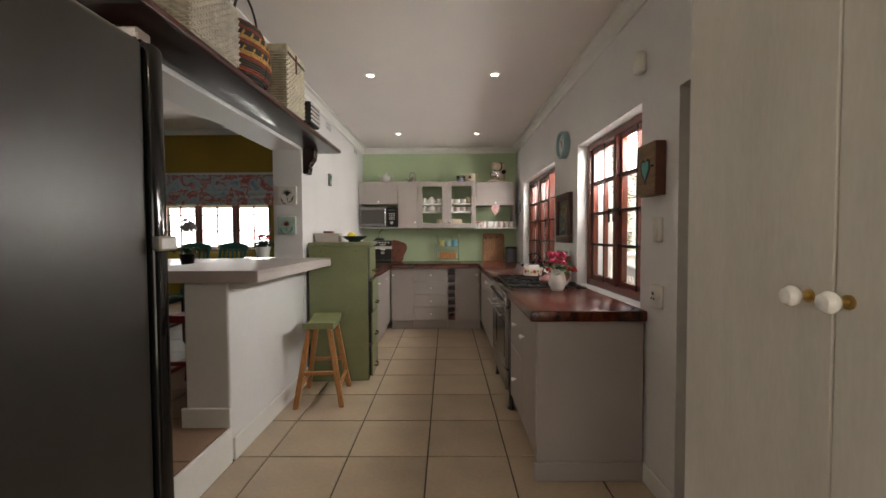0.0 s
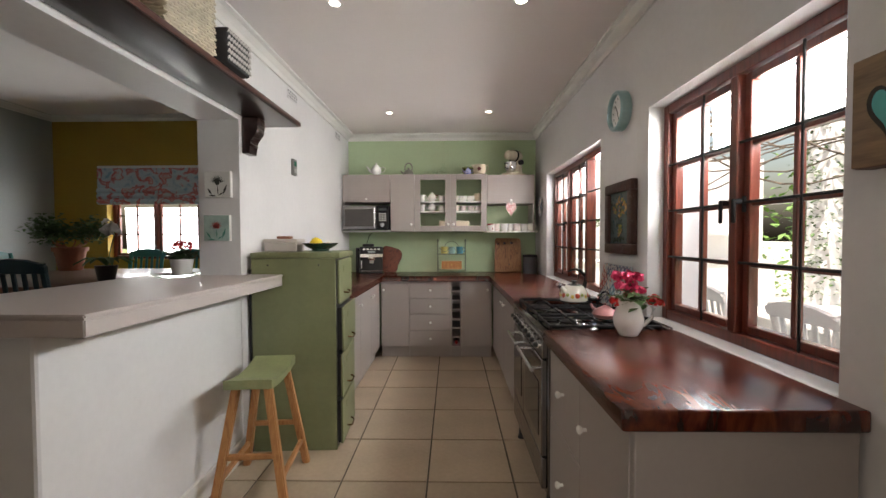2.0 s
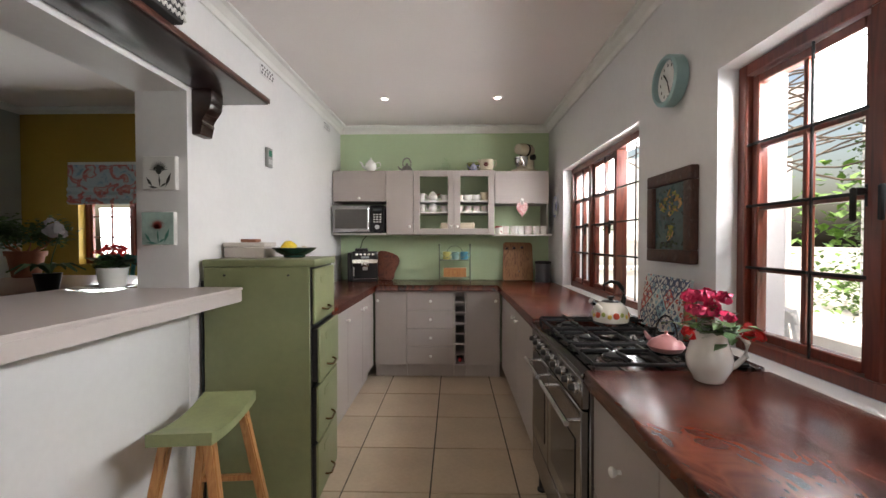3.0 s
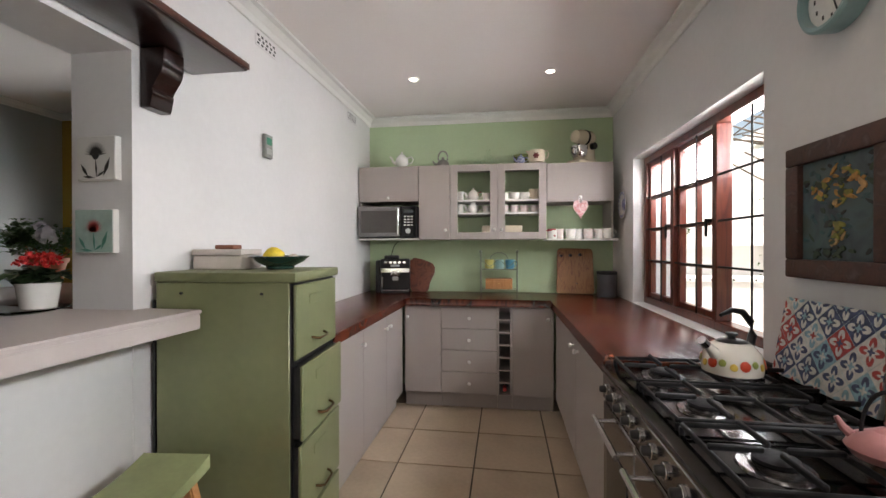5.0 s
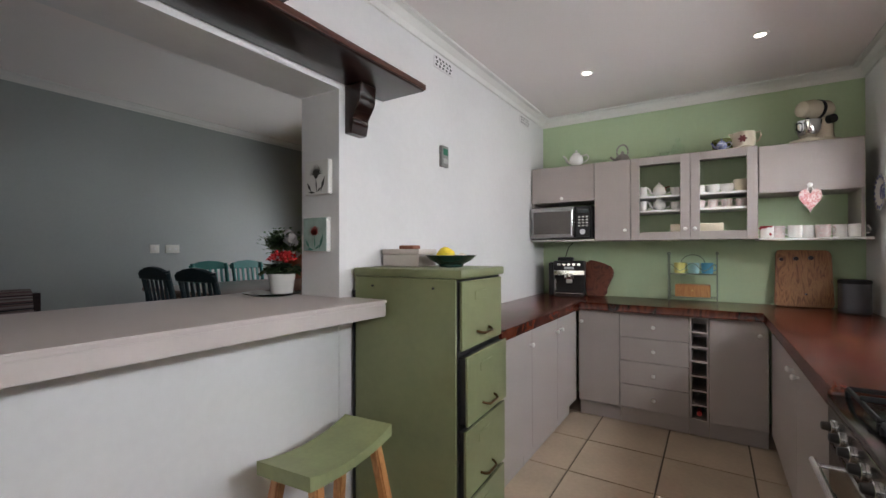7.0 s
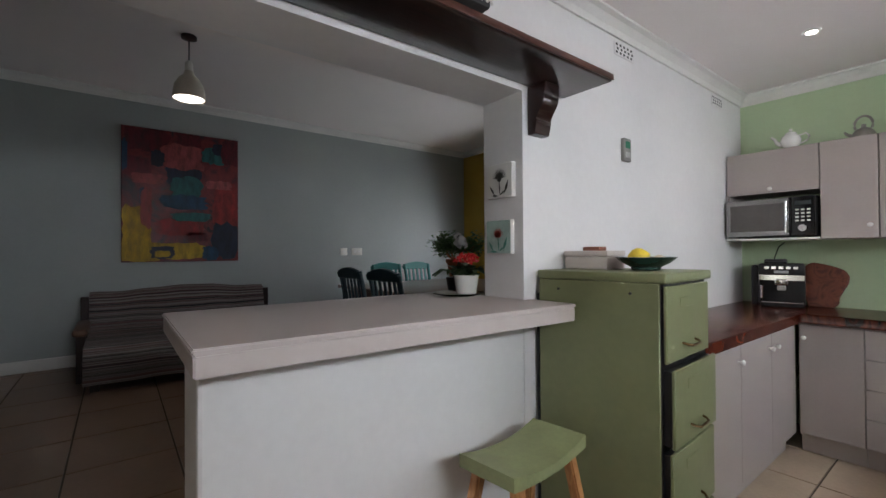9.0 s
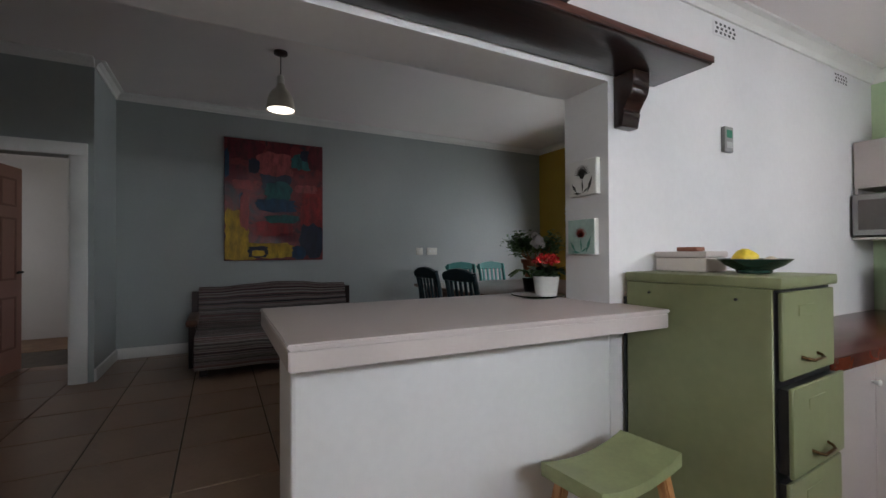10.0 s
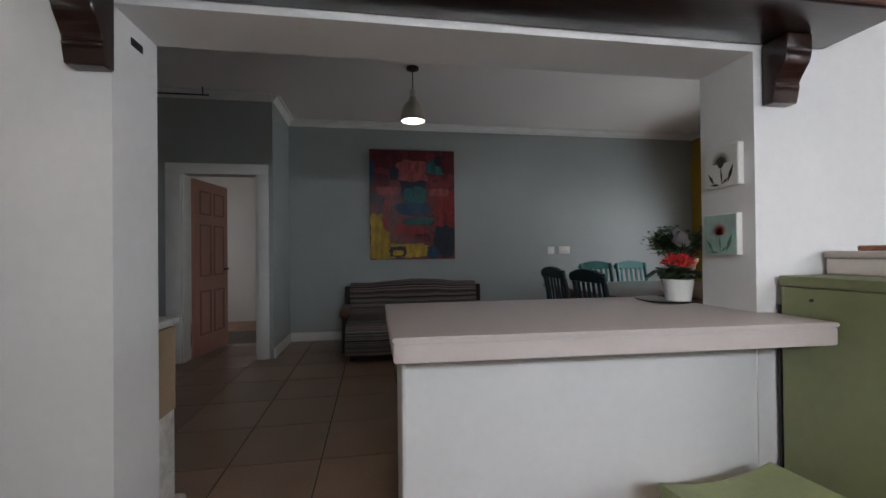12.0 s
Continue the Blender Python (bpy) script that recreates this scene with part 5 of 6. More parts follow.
LEAF = mat("green_leaf", (0.06, 0.12, 0.03), 0.5, var=0.4, scale=20)
PINK_PETAL, RED_PETAL = mat("magenta_petal", (0.62, 0.03, 0.12), 0.55, var=0.3, scale=25), mat("red_petal", (0.60, 0.02, 0.02), 0.55, var=0.3, scale=25)
for k in range(13):
    c = Vector((rng.uniform(-0.06, 0.05), rng.uniform(-0.05, 0.05), rng.uniform(0.19, 0.27)))
    part("blossom", blossom(c, 0.026, 12, rng), PINK_PETAL, ju)
for c in ((0.13, -0.01, 0.155), (0.115, 0.03, 0.17), (0.10, -0.035, 0.165), (-0.06, -0.03, 0.15)):
    part("blossom", blossom(Vector(c), 0.024, 11, rng), RED_PETAL, ju)
part("foliage", leaves(60, (0.045, 0.04, 0.02), Vector((0.02, 0, 0.175)), 0.05, rng), LEAF, ju, smooth=False)

ju.scale = (0.88, 0.88, 0.92)
# ---- on the right wall ----
clock = thing("wall_clock", (R, 3.842, 2.005), "round pale blue metal wall clock with a white face", "clock")
MX = pose(0, 0, 0, 0, -90)
part("case", lathe(bmesh.new(), [(0.105, 0), (0.112, 0.006), (0.112, 0.055), (0.104, 0.062), (0.094, 0.060), (0.094, 0.035), (0.003, 0.034)], n=40, m=MX), mat("duck_egg_enamel", (0.26, 0.40, 0.42), 0.3), clock)
part("face", lathe(bmesh.new(), [(0.093, 0.0345), (0.093, 0.037), (0.002, 0.0372)], n=40, m=MX), mat("white_dial", (0.75, 0.75, 0.73), 0.4), clock)
for k in range(12):
    a = math.pi * k / 6
    part("hour_mark", slab(bmesh.new(), [(0.066 * math.sin(a) - 0.003, 0.07 * math.cos(a) - 0.006), (0.066 * math.sin(a) + 0.003, 0.07 * math.cos(a) - 0.006), (0.066 * math.sin(a) + 0.003, 0.07 * math.cos(a) + 0.006), (0.066 * math.sin(a) - 0.003, 0.07 * math.cos(a) + 0.006)], 0.0012, Matrix.Translation((-0.0385, 0, 0)) @ FACE_X), BLACK, clock)
for l, w, a in ((0.05, 0.004, 40), (0.075, 0.003, 200)):
    a = radians(a)
    part("hand", rod(bmesh.new(), (-0.041, 0, 0), (-0.041, l * math.sin(a), l * math.cos(a)), w * 0.7, n=6), BLACK, clock)

pic = thing("framed_picture", (R, 3.846, 1.19), "still life of flowers in a worn dark wooden frame", "picture")
WORN = patterned("worn_brown_frame", [(0.05, 0.02, 0.015), (0.08, 0.03, 0.02), (0.055, 0.022, 0.016), (0.10, 0.06, 0.05)], 17, 0.5, stretch=(3, 1, 1), bump=0.15)
w, h, f = 0.195, 0.41, 0.058
for y0, y1, z0, z1 in ((-w, w, 0, f), (-w, w, h - f, h), (-w, -w + f, f, h - f), (w - f, w, f, h - f)):
    part("frame_rail", box(-0.038, -0.001, y0, y1, z0, z1, 0.006, 2), WORN, pic)
part("canvas", box(-0.020, -0.016, -w + f, w - f, f, h - f), patterned("dark_still_life", [(0.03, 0.04, 0.05), (0.06, 0.10, 0.11), (0.05, 0.07, 0.05)], 9, 0.4, bump=0.05), pic)
rp = random.Random(9)
OC = [mat("ochre_paint", (0.42, 0.20, 0.04), 0.5, var=0.4, scale=60), mat("apricot_paint", (0.45, 0.26, 0.10), 0.5, var=0.4, scale=60), mat("olive_yellow_paint", (0.22, 0.2, 0.03), 0.5, var=0.4, scale=60)]
SL = OC + [mat("dark_green_paint", (0.03, 0.05, 0.025), 0.5, var=0.4, scale=60), mat("deep_teal_paint", (0.03, 0.075, 0.08), 0.5, var=0.4, scale=60), mat("near_black_paint", (0.015, 0.015, 0.014), 0.5)]
for k in range(120):   # a bunch of flowers over a round pot, on a dark table
    if k < 50:
        cy, cz, mt = rp.uniform(-0.125, 0.125), rp.uniform(0.07, 0.34), rp.choice((3, 4, 4, 5))
    elif k < 92:
        a, q = rp.uniform(0, 6.28), math.sqrt(rp.random())
        cy, cz, mt = 0.095 * q * math.cos(a), 0.265 + 0.055 * q * math.sin(a), rp.choice((0, 0, 1, 2, 3))
    elif k < 108:
        a, q = rp.uniform(0, 6.28), math.sqrt(rp.random())
        cy, cz, mt = 0.035 * q * math.cos(a), 0.135 + 0.032 * q * math.sin(a), rp.choice((2, 2, 3, 1))
    else:
        cy, cz, mt = rp.uniform(-0.12, 0.12), rp.uniform(0.066, 0.095), rp.choice((5, 3))
    ry, rz, tw = rp.uniform(0.008, 0.020), rp.uniform(0.004, 0.009), rp.uniform(-1, 1)
    o = []
    for j in range(9):
        a = 2 * math.pi * j / 9
        u, v = ry * math.cos(a) * rp.uniform(0.75, 1.2), rz * math.sin(a) * rp.uniform(0.75, 1.2)
        o.append((min(max(cy + u * math.cos(tw) - v * math.sin(tw), -0.135), 0.135), min(max(cz + u * math.sin(tw) + v * math.cos(tw), 0.06), 0.35)))
    part("brush_stroke", slab(bmesh.new(), o, 0.0008 + 0.00003 * k, Matrix.Translation((-0.0205 - 0.00003 * k, 0, 0)) @ FACE_X), SL[mt], pic, smooth=False)
wp = thing("wall_plate", (R, 6.04, 1.62), "blue and white china plate hung on the wall", "plate")
part("plate", lathe(bmesh.new(), [(0.06, 0), (0.095, 0.014), (0.11, 0.018), (0.11, 0.022), (0.09, 0.019), (0.06, 0.008), (0.003, 0.007)], n=36, m=MX), PORCELAIN, wp)
for k in range(16):
    a = math.pi * k / 8
    part("rim_flower", rod(bmesh.new(), (-0.018, 0.095 * math.cos(a), 0.095 * math.sin(a)), (-0.0225, 0.095 * math.cos(a), 0.095 * math.sin(a)), 0.012, n=8), BLUE_GLAZE, wp)
part("centre", rod(bmesh.new(), (-0.0072, 0, 0), (-0.0095, 0, 0), 0.045, n=20), BLUE_GLAZE, wp)
hb = thing("heart_key_box", (R, 2.312, 1.443), "brown wooden wall box with a turquoise heart cut-out", "key box")
part("case", box(-0.05, -0.001, -0.078, 0.078, 0, 0.222, 0.004), mat("red_brown_box_wood", (0.10, 0.035, 0.02), 0.5, var=0.35, scale=14), hb)
part("front", box(-0.056, -0.05, -0.077, 0.077, 0.001, 0.221, 0.003), mat("tan_weathered_wood", (0.22, 0.14, 0.075), 0.6, var=0.35, scale=12, stretch=(1, 0.5, 4)), hb)
part("heart_rim", slab(bmesh.new(), heart_outline(0.085, 0.115), 0.003, Matrix.Translation((-0.0586, 0.0, 0.11)) @ FACE_X), mat("dark_heart_edge", (0.025, 0.02, 0.015), 0.7), hb)
part("heart", slab(bmesh.new(), heart_outline(0.06, 0.085), 0.003, Matrix.Translation((-0.0608, 0.0, 0.112)) @ FACE_X), mat("turquoise_paint", (0.08, 0.40, 0.40), 0.5, var=0.15), hb)
part("clasp", rod(bmesh.new(), (-0.058, -0.055, 0.12), (-0.055, -0.07, 0.12), 0.005), IRON, hb)

hb.scale = (1, 1.12, 1.12)

# ---- art tiles on the reveal ----
for x, z, base, kind in ((-1.475, 1.52, mat("white_tile_glaze", (0.70, 0.69, 0.66), 0.3, var=0.05), 0), (-1.485, 1.27, mat("sea_green_tile_glaze", (0.34, 0.46, 0.42), 0.3, var=0.2, scale=14), 1)):
    at = thing("art_tile", (x, OPEN1, z), ("white art tile painted with a black and white protea" if not kind else "green art tile painted with a red protea"), "art tile")
    part("block", box(-0.075, 0.075, -0.024, -0.0005, 0, 0.15, 0.002), TRIM, at)
    part("face", box(-0.073, 0.073, -0.026, -0.024, 0.002, 0.148, 0.001), base, at)
    ink = mat("ink_black", (0.03, 0.03, 0.025), 0.5) if not kind else mat("protea_red", (0.30, 0.05, 0.04), 0.5, var=0.4, scale=60)
    stem = ink if not kind else mat("teal_leaf_paint", (0.06, 0.22, 0.17), 0.5)
    for k in range(13):
        a = math.pi * (k + 0.5) / 13
        r0, r1 = (0.016, 0.045) if not kind else (0.006, 0.04)
        bm = slab(bmesh.new(), [(r0 * math.cos(a) - 0.003 * math.sin(a), 0.085 + r0 * math.sin(a) + 0.003 * math.cos(a)), (r1 * math.cos(a), 0.085 + r1 * math.sin(a)), (r0 * math.cos(a) + 0.003 * math.sin(a), 0.085 + r0 * math.sin(a) - 0.003 * math.cos(a))] if not kind else [(r0 * math.cos(a) - 0.009 * math.sin(a), 0.07 + r0 * math.sin(a)), (r1 * math.cos(a), 0.075 + r1 * math.sin(a)), (r0 * math.cos(a) + 0.009 * math.sin(a), 0.07 + r0 * math.sin(a))], 0.001, Matrix.Translation((0, -0.0272, 0)) @ FACE_Y)
        part("petal", bm, ink, at, smooth=False)
    if not kind:
        part("cone", slab(bmesh.new(), [(0.014 * math.cos(a), 0.088 + 0.019 * math.sin(a)) for a in [2 * math.pi * k / 16 for k in range(16)]], 0.0012, Matrix.Translation((0, -0.0275, 0)) @ FACE_Y), ink, at)
    for p0, p1, wd in (((0.0, 0.07), (0.004, 0.01), 0.0035), ((-0.03, 0.012), (-0.058, 0.055), 0.006), ((0.03, 0.012), (0.055, 0.075), 0.007), ((-0.004, 0.008), (-0.05, 0.012), 0.005), ((0.004, 0.01), (0.035, 0.03), 0.004)):
        d = Vector((p1[0] - p0[0], p1[1] - p0[1])).normalized()
        s = Vector((-d.y, d.x)) * wd
        mid = ((p0[0] + p1[0]) / 2, (p0[1] + p1[1]) / 2)
        part("stem", slab(bmesh.new(), [p0, (mid[0] + s.x, mid[1] + s.y), p1, (mid[0] - s.x, mid[1] - s.y)], 0.001, Matrix.Translation((0, -0.0272, 0)) @ FACE_Y), stem, at, smooth=False)

# ---- on the filing cabinet and the bar ----
bxx = thing("keepsake_box", (-1.235, 4.13, 1.2005), "cream wooden lidded box with a brown handle", "box", turn=0)
CRB = mat("cream_box_paint", (0.55, 0.49, 0.45), 0.5, var=0.06)
part("box", box(-0.105, 0.105, -0.07, 0.07, 0, 0.055, 0.003), CRB, bxx)
part("lid", box(-0.109, 0.109, -0.074, 0.074, 0.056, 0.08, 0.004, 2), CRB, bxx)
part("handle", box(-0.04, 0.045, -0.03, 0.03, 0.080, 0.098, 0.004), mat("red_brown_wood", (0.25, 0.09, 0.05), 0.5), bxx)
bl = thing("fruit_bowl", (-0.995, 4.12, 1.2005), "shallow dark green glazed bowl holding a lemon", "bowl")
part("dish", lathe(bmesh.new(), [(0.05, 0), (0.055, 0.004), (0.055, 0.012), (0.09, 0.03), (0.115, 0.052), (0.11, 0.053), (0.085, 0.036), (0.04, 0.017), (0.003, 0.016)], n=32), mat("dark_green_glaze", (0.012, 0.04, 0.03), 0.15, var=0.3), bl)
for x, y, nm, mt, r in ((-0.03, 0.0, "lemon", mat("lemon_peel", (0.75, 0.55, 0.03), 0.45, var=0.15, scale=40, bump=0.2), 0.036), (0.045, 0.02, "garlic", mat("garlic_skin", (0.6, 0.52, 0.42), 0.6, var=0.2), 0.022)):
    single(nm, lathe(bmesh.new(), [(r * 0.15, -r * 1.15), (r * 0.4, -r), (r * 0.85, -r * 0.5), (r, 0), (r * 0.85, r * 0.5), (r * 0.4, r), (r * 0.12, r * 1.2)], n=18, m=Matrix.Translation((-0.995 + x, 4.12 + y, 1.219 + r)) @ pose(0, 0, 0, 0, 80, 30)), mt, "yellow lemon in the green bowl" if nm == "lemon" else "pale garlic bulb in the green bowl", nm)
gp = thing("glass_plate", (-1.675, 3.70, 1.0735), "clear glass plate under the potted plant", "plate")
part("plate", lathe(bmesh.new(), [(0.07, 0), (0.12, 0.012), (0.125, 0.016), (0.12, 0.016), (0.07, 0.006), (0.003, 0.006)], n=36), CLEAR, gp)
po = thing("potted_kalanchoe", (-1.67, 3.745, 1.0805), "red flowering plant in a white ceramic pot", "plant")
part("pot", lathe(bmesh.new(), [(0.044, 0), (0.048, 0.003), (0.060, 0.085), (0.063, 0.09), (0.057, 0.09), (0.045, 0.02), (0.003, 0.015)], n=28), PORCELAIN, po)
rng = random.Random(8)
part("foliage", leaves(130, (0.03, 0.03, 0.012), Vector((0, 0, 0.11)), 0.05, rng), mat("dark_leaf", (0.025, 0.055, 0.018), 0.45, var=0.4, scale=25), po, smooth=False)
bm = bmesh.new()
for k in range(46):
    a, q = rng.uniform(0, 6.28), math.sqrt(rng.random()) * 0.068
    blossom(Vector((q * math.cos(a), q * math.sin(a), 0.18 - 4.5 * q * q + rng.uniform(-0.012, 0.012))), 0.011, 6, rng, bm)
tagged(part("flower_head", bm, RED_PETAL, po, "dense red flower heads"), kind="stuff")

# ---- baskets on the shelf ----
WICK = mat("white_wicker", (0.60, 0.55, 0.47), 0.7, var=0.2, scale=20)


def woven(parent, name, x0, x1, y0, y1, z0, z1, material, rows, strand):
    """Four woven sides: rows of strands that go over and under upright stakes."""
    bm = bmesh.new()
    per = [(x0, y0), (x1, y0), (x1, y1), (x0, y1)]
    dz = (z1 - z0) / rows
    for s in range(4):
        (ax, ay), (bx_, by) = per[s], per[(s + 1) % 4]
        ln = math.hypot(bx_ - ax, by - ay)
        n = max(4, int(ln / 0.02))
        nx, ny = (by - ay) / ln, -(bx_ - ax) / ln
        for r in range(rows):
            pts = []
            for k in range(n + 1):
                o = strand * 0.9 * (1 if (k + r) % 2 else -1)
                pts.append((ax + (bx_ - ax) * k / n + nx * o, ay + (by - ay) * k / n + ny * o, z0 + dz * (r + 0.5)))
            tube(bm, pts, strand, 4)
    return part(name, bm, material, parent)


wb = thing("wicker_basket", (-1.21, 2.02, 2.018), "white woven wicker basket on the shelf", "basket")
part("liner", box(-0.115, 0.115, -0.175, 0.175, 0, 0.23), WICK, wb)
woven(wb, "weave", -0.12, 0.12, -0.18, 0.18, 0.004, 0.24, WICK, 18, 0.0055)
part("rim", tube(bmesh.new(), [(-0.12, -0.18, 0.245), (0.12, -0.18, 0.245), (0.12, 0.18, 0.245), (-0.12, 0.18, 0.245), (-0.12, -0.18, 0.245)], 0.010, 6), WICK, wb)
ab = thing("striped_basket", (-1.20, 2.41, 2.018), "round woven basket striped red, black and yellow with handles", "basket")
STR = [mat("rust_red_straw", (0.20, 0.035, 0.02), 0.75, var=0.3, scale=40), mat("black_green_straw", (0.03, 0.03, 0.022), 0.75, var=0.3, scale=40), mat("yellow_straw", (0.42, 0.24, 0.06), 0.75, var=0.3, scale=40)]
prof = [(0.10, 0.0), (0.128, 0.02), (0.142, 0.06), (0.145, 0.10), (0.138, 0.15), (0.122, 0.20), (0.108, 0.235)]
for k in range(26):
    z = 0.235 * (k + 0.5) / 26
    q = next(i for i in range(len(prof) - 1) if prof[i + 1][1] >= z)
    t = (z - prof[q][1]) / (prof[q + 1][1] - prof[q][1])
    r = prof[q][0] + t * (prof[q + 1][0] - prof[q][0])
    bm = bmesh.new()
    tube(bm, [((r + 0.0015 * (-1) ** j) * math.cos(2 * math.pi * j / 48), (r + 0.0015 * (-1) ** j) * math.sin(2 * math.pi * j / 48), z) for j in range(49)], 0.0056, 5)
    part("coil", bm, STR[(1, 1, 0, 0, 1, 1, 1, 0, 0, 2, 2, 1, 1, 1, 0, 0, 2, 2, 1, 1, 1, 0, 0, 1, 1, 0)[k]], ab)
part("inside", lathe(bmesh.new(), [(q - 0.006, z) for q, z in prof], n=30), STR[1], ab)
for row, col in ((0.10, 2), (0.165, 2)):
    for j in range(22):
        a = 2 * math.pi * j / 22
        r = 0.147 if row < 0.12 else 0.138
        part("zigzag_stitch", rod(bmesh.new(), (r * math.cos(a), r * math.sin(a), row - 0.012), ((r - 0.001) * math.cos(a + 0.1), (r - 0.001) * math.sin(a + 0.1), row + 0.016), 0.005, n=5), STR[col], ab)
for s in (-1, 1):
    part("handle", tube(bmesh.new(), [(s * 0.05, 0.09 * math.cos(a), 0.225 + 0.15 * math.sin(a)) for a in [math.pi * k / 14 for k in range(15)]], 0.006, 6), DARK_WOOD, ab)
ab.scale = (1.0, 1.4, 1.15)
cr = thing("wicker_hamper", (-1.205, 2.945, 2.018), "cream woven hamper with a dark leather tie on the shelf", "hamper")
CRW = mat("cream_wicker", (0.58, 0.52, 0.40), 0.7, var=0.22, scale=20)
part("liner", box(-0.105, 0.105, -0.145, 0.145, 0, 0.25), CRW, cr)
woven(cr, "weave", -0.11, 0.11, -0.15, 0.15, 0.004, 0.245, CRW, 22, 0.0045)
lid = part("lid", box(-0.115, 0.115, -0.155, 0.155, 0.252, 0.29, 0.006), CRW, cr)
for k in range(10):
    part("dark_stitch", box(0.1155, 0.120, -0.145 + k * 0.03, -0.13 + k * 0.03, 0.246, 0.256), DARK_WOOD, cr)
part("tie", box(0.116, 0.122, -0.02, -0.005, 0.19, 0.275), SLICE_WOOD, cr)
cr.scale = (1, 1, 1.3)
zb = thing("striped_box", (-1.15, 3.235, 2.018), "small black and white zigzag woven basket on the shelf", "basket")
BW = [mat("white_straw", (0.62, 0.6, 0.57), 0.7), mat("black_straw", (0.02, 0.02, 0.022), 0.7)]
part("box", box(-0.085, 0.085, -0.085, 0.085, 0, 0.115, 0.01, 2), BW[1], zb)
for r in range(5):
    for k in range(9):
        y = -0.085 + 0.019 * k
        part("zigzag", rod(rod(bmesh.new(), (0.0865, y, 0.012 + r * 0.021), (0.0865, y + 0.0095, 0.024 + r * 0.021), 0.0036, n=4), (0.0865, y + 0.0095, 0.024 + r * 0.021), (0.0865, y + 0.019, 0.012 + r * 0.021), 0.0036, n=4), BW[0], zb)
        part("zigzag", rod(rod(bmesh.new(), (y, 0.0865, 0.012 + r * 0.021), (y + 0.0095, 0.0865, 0.024 + r * 0.021), 0.0036, n=4), (y + 0.0095, 0.0865, 0.024 + r * 0.021), (y + 0.019, 0.0865, 0.012 + r * 0.021), 0.0036, n=4), BW[0], zb)
zb.scale = (1, 1.15, 1.3)


# ---- dining room ----
TEAL, NAVY = mat("teal_chair_paint", (0.035, 0.20, 0.18), 0.4, var=0.12), mat("dark_teal_chair_paint", (0.012, 0.035, 0.045), 0.4, var=0.15)


def dining_chair(at, turn, material, label):
    """A slat-back chair that faces +y before its turn."""
    c = thing("dining_chair", at, label, "chair", "chairs round the table", turn)
    part("seat", box(-0.22, 0.22, -0.21, 0.22, 0.42, 0.455, 0.012, 2), material, c)
    for x in (-0.19, 0.19):
        part("front_leg", rod(bmesh.new(), (x, 0.18, 0), (x, 0.18, 0.42), 0.018, 0.024), material, c)
        part("back_leg", tube(bmesh.new(), [(x, -0.23, 0), (x, -0.195, 0.25), (x, -0.195, 0.45), (x, -0.225, 0.75), (x, -0.265, 0.93)], 0.021, 8), material, c)
        part("side_rail", rod(bmesh.new(), (x, 0.18, 0.2), (x, -0.195, 0.2), 0.011), material, c)
    o = [(-0.22, 0), (0.22, 0), (0.225, 0.05), (0.17, 0.065), (0.12, 0.09), (0, 0.1), (-0.12, 0.09), (-0.17, 0.065), (-0.225, 0.05)]
    bm = slab(bmesh.new(), o, 0.026, pose(0, -0.272, 0.86, 12) @ FACE_Y)
    bmesh.ops.bevel(bm, geom=list(bm.edges), offset=0.006, segments=1, affect="EDGES")
    part("top_rail", bm, material, c)
    part("lower_rail", box(-0.19, 0.19, -0.215, -0.192, 0.52, 0.56, 0.004), material, c)
    for k in range(5):
        x = -0.13 + 0.065 * k
        bm = bmesh.new()
        bx(bm, -0.015, 0.015, -0.006, 0.006, 0, 0.335, 0.003)
        bmesh.ops.transform(bm, matrix=pose(x, -0.205, 0.55, 8.5), verts=bm.verts)
        part("slat", bm, material, c)
    part("front_rail", rod(bmesh.new(), (-0.19, 0.18, 0.26), (0.19, 0.18, 0.26), 0.011), material, c)
    return c


dk = dining_chair((-3.5, 4.27, DZ), 0, NAVY, "dark blue-green painted slat-back dining chair")
copy_thing(dk, pose(-2.98, 4.29, DZ, 0, 0, 4))
tl = dining_chair((-3.82, 6.16, DZ), 180, TEAL, "teal painted slat-back dining chair")
for x, y, a in ((-3.30, 6.18, 176), (-4.62, 5.17, -90), (-4.60, 5.63, -88), (-2.38, 5.55, 88)):
    copy_thing(tl, pose(x, y, DZ, 0, 0, a))
tb = thing("dining_table", (-3.45, 5.15, DZ), "large square dark wooden dining table", "table")
TABLE = patterned("table_wood", [(0.10, 0.05, 0.035), (0.2, 0.11, 0.075), (0.13, 0.065, 0.045)], 5, 0.28, stretch=(0.8, 6, 4), coat=0.2)
part("tabletop", box(-0.9, 0.9, -0.88, 0.88, 0.715, 0.75, 0.008, 2), TABLE, tb)
part("apron", box(-0.8, 0.8, -0.78, 0.78, 0.62, 0.714), TABLE, tb)
for x in (-0.75, 0.75):
    for y in (-0.73, 0.73):
        part("leg", box(x - 0.045, x + 0.045, y - 0.045, y + 0.045, 0, 0.62, 0.008, 2), TABLE, tb)
rng = random.Random(21)
pl = thing("potted_jade_plant", (-4.18, 5.78, DZ + 0.7505), "leafy green plant in a terracotta pot on the table", "plant")
TERRA = mat("terracotta", (0.33, 0.12, 0.06), 0.8, var=0.15, scale=8)
part("pot", lathe(bmesh.new(), [(0.09, 0), (0.1, 0.004), (0.135, 0.2), (0.15, 0.2), (0.155, 0.245), (0.14, 0.245), (0.11, 0.05), (0.003, 0.04)], n=28), TERRA, pl)
part("soil", lathe(bmesh.new(), [(0.138, 0.21), (0.138, 0.225), (0.004, 0.23)], n=24), GROUT, pl)
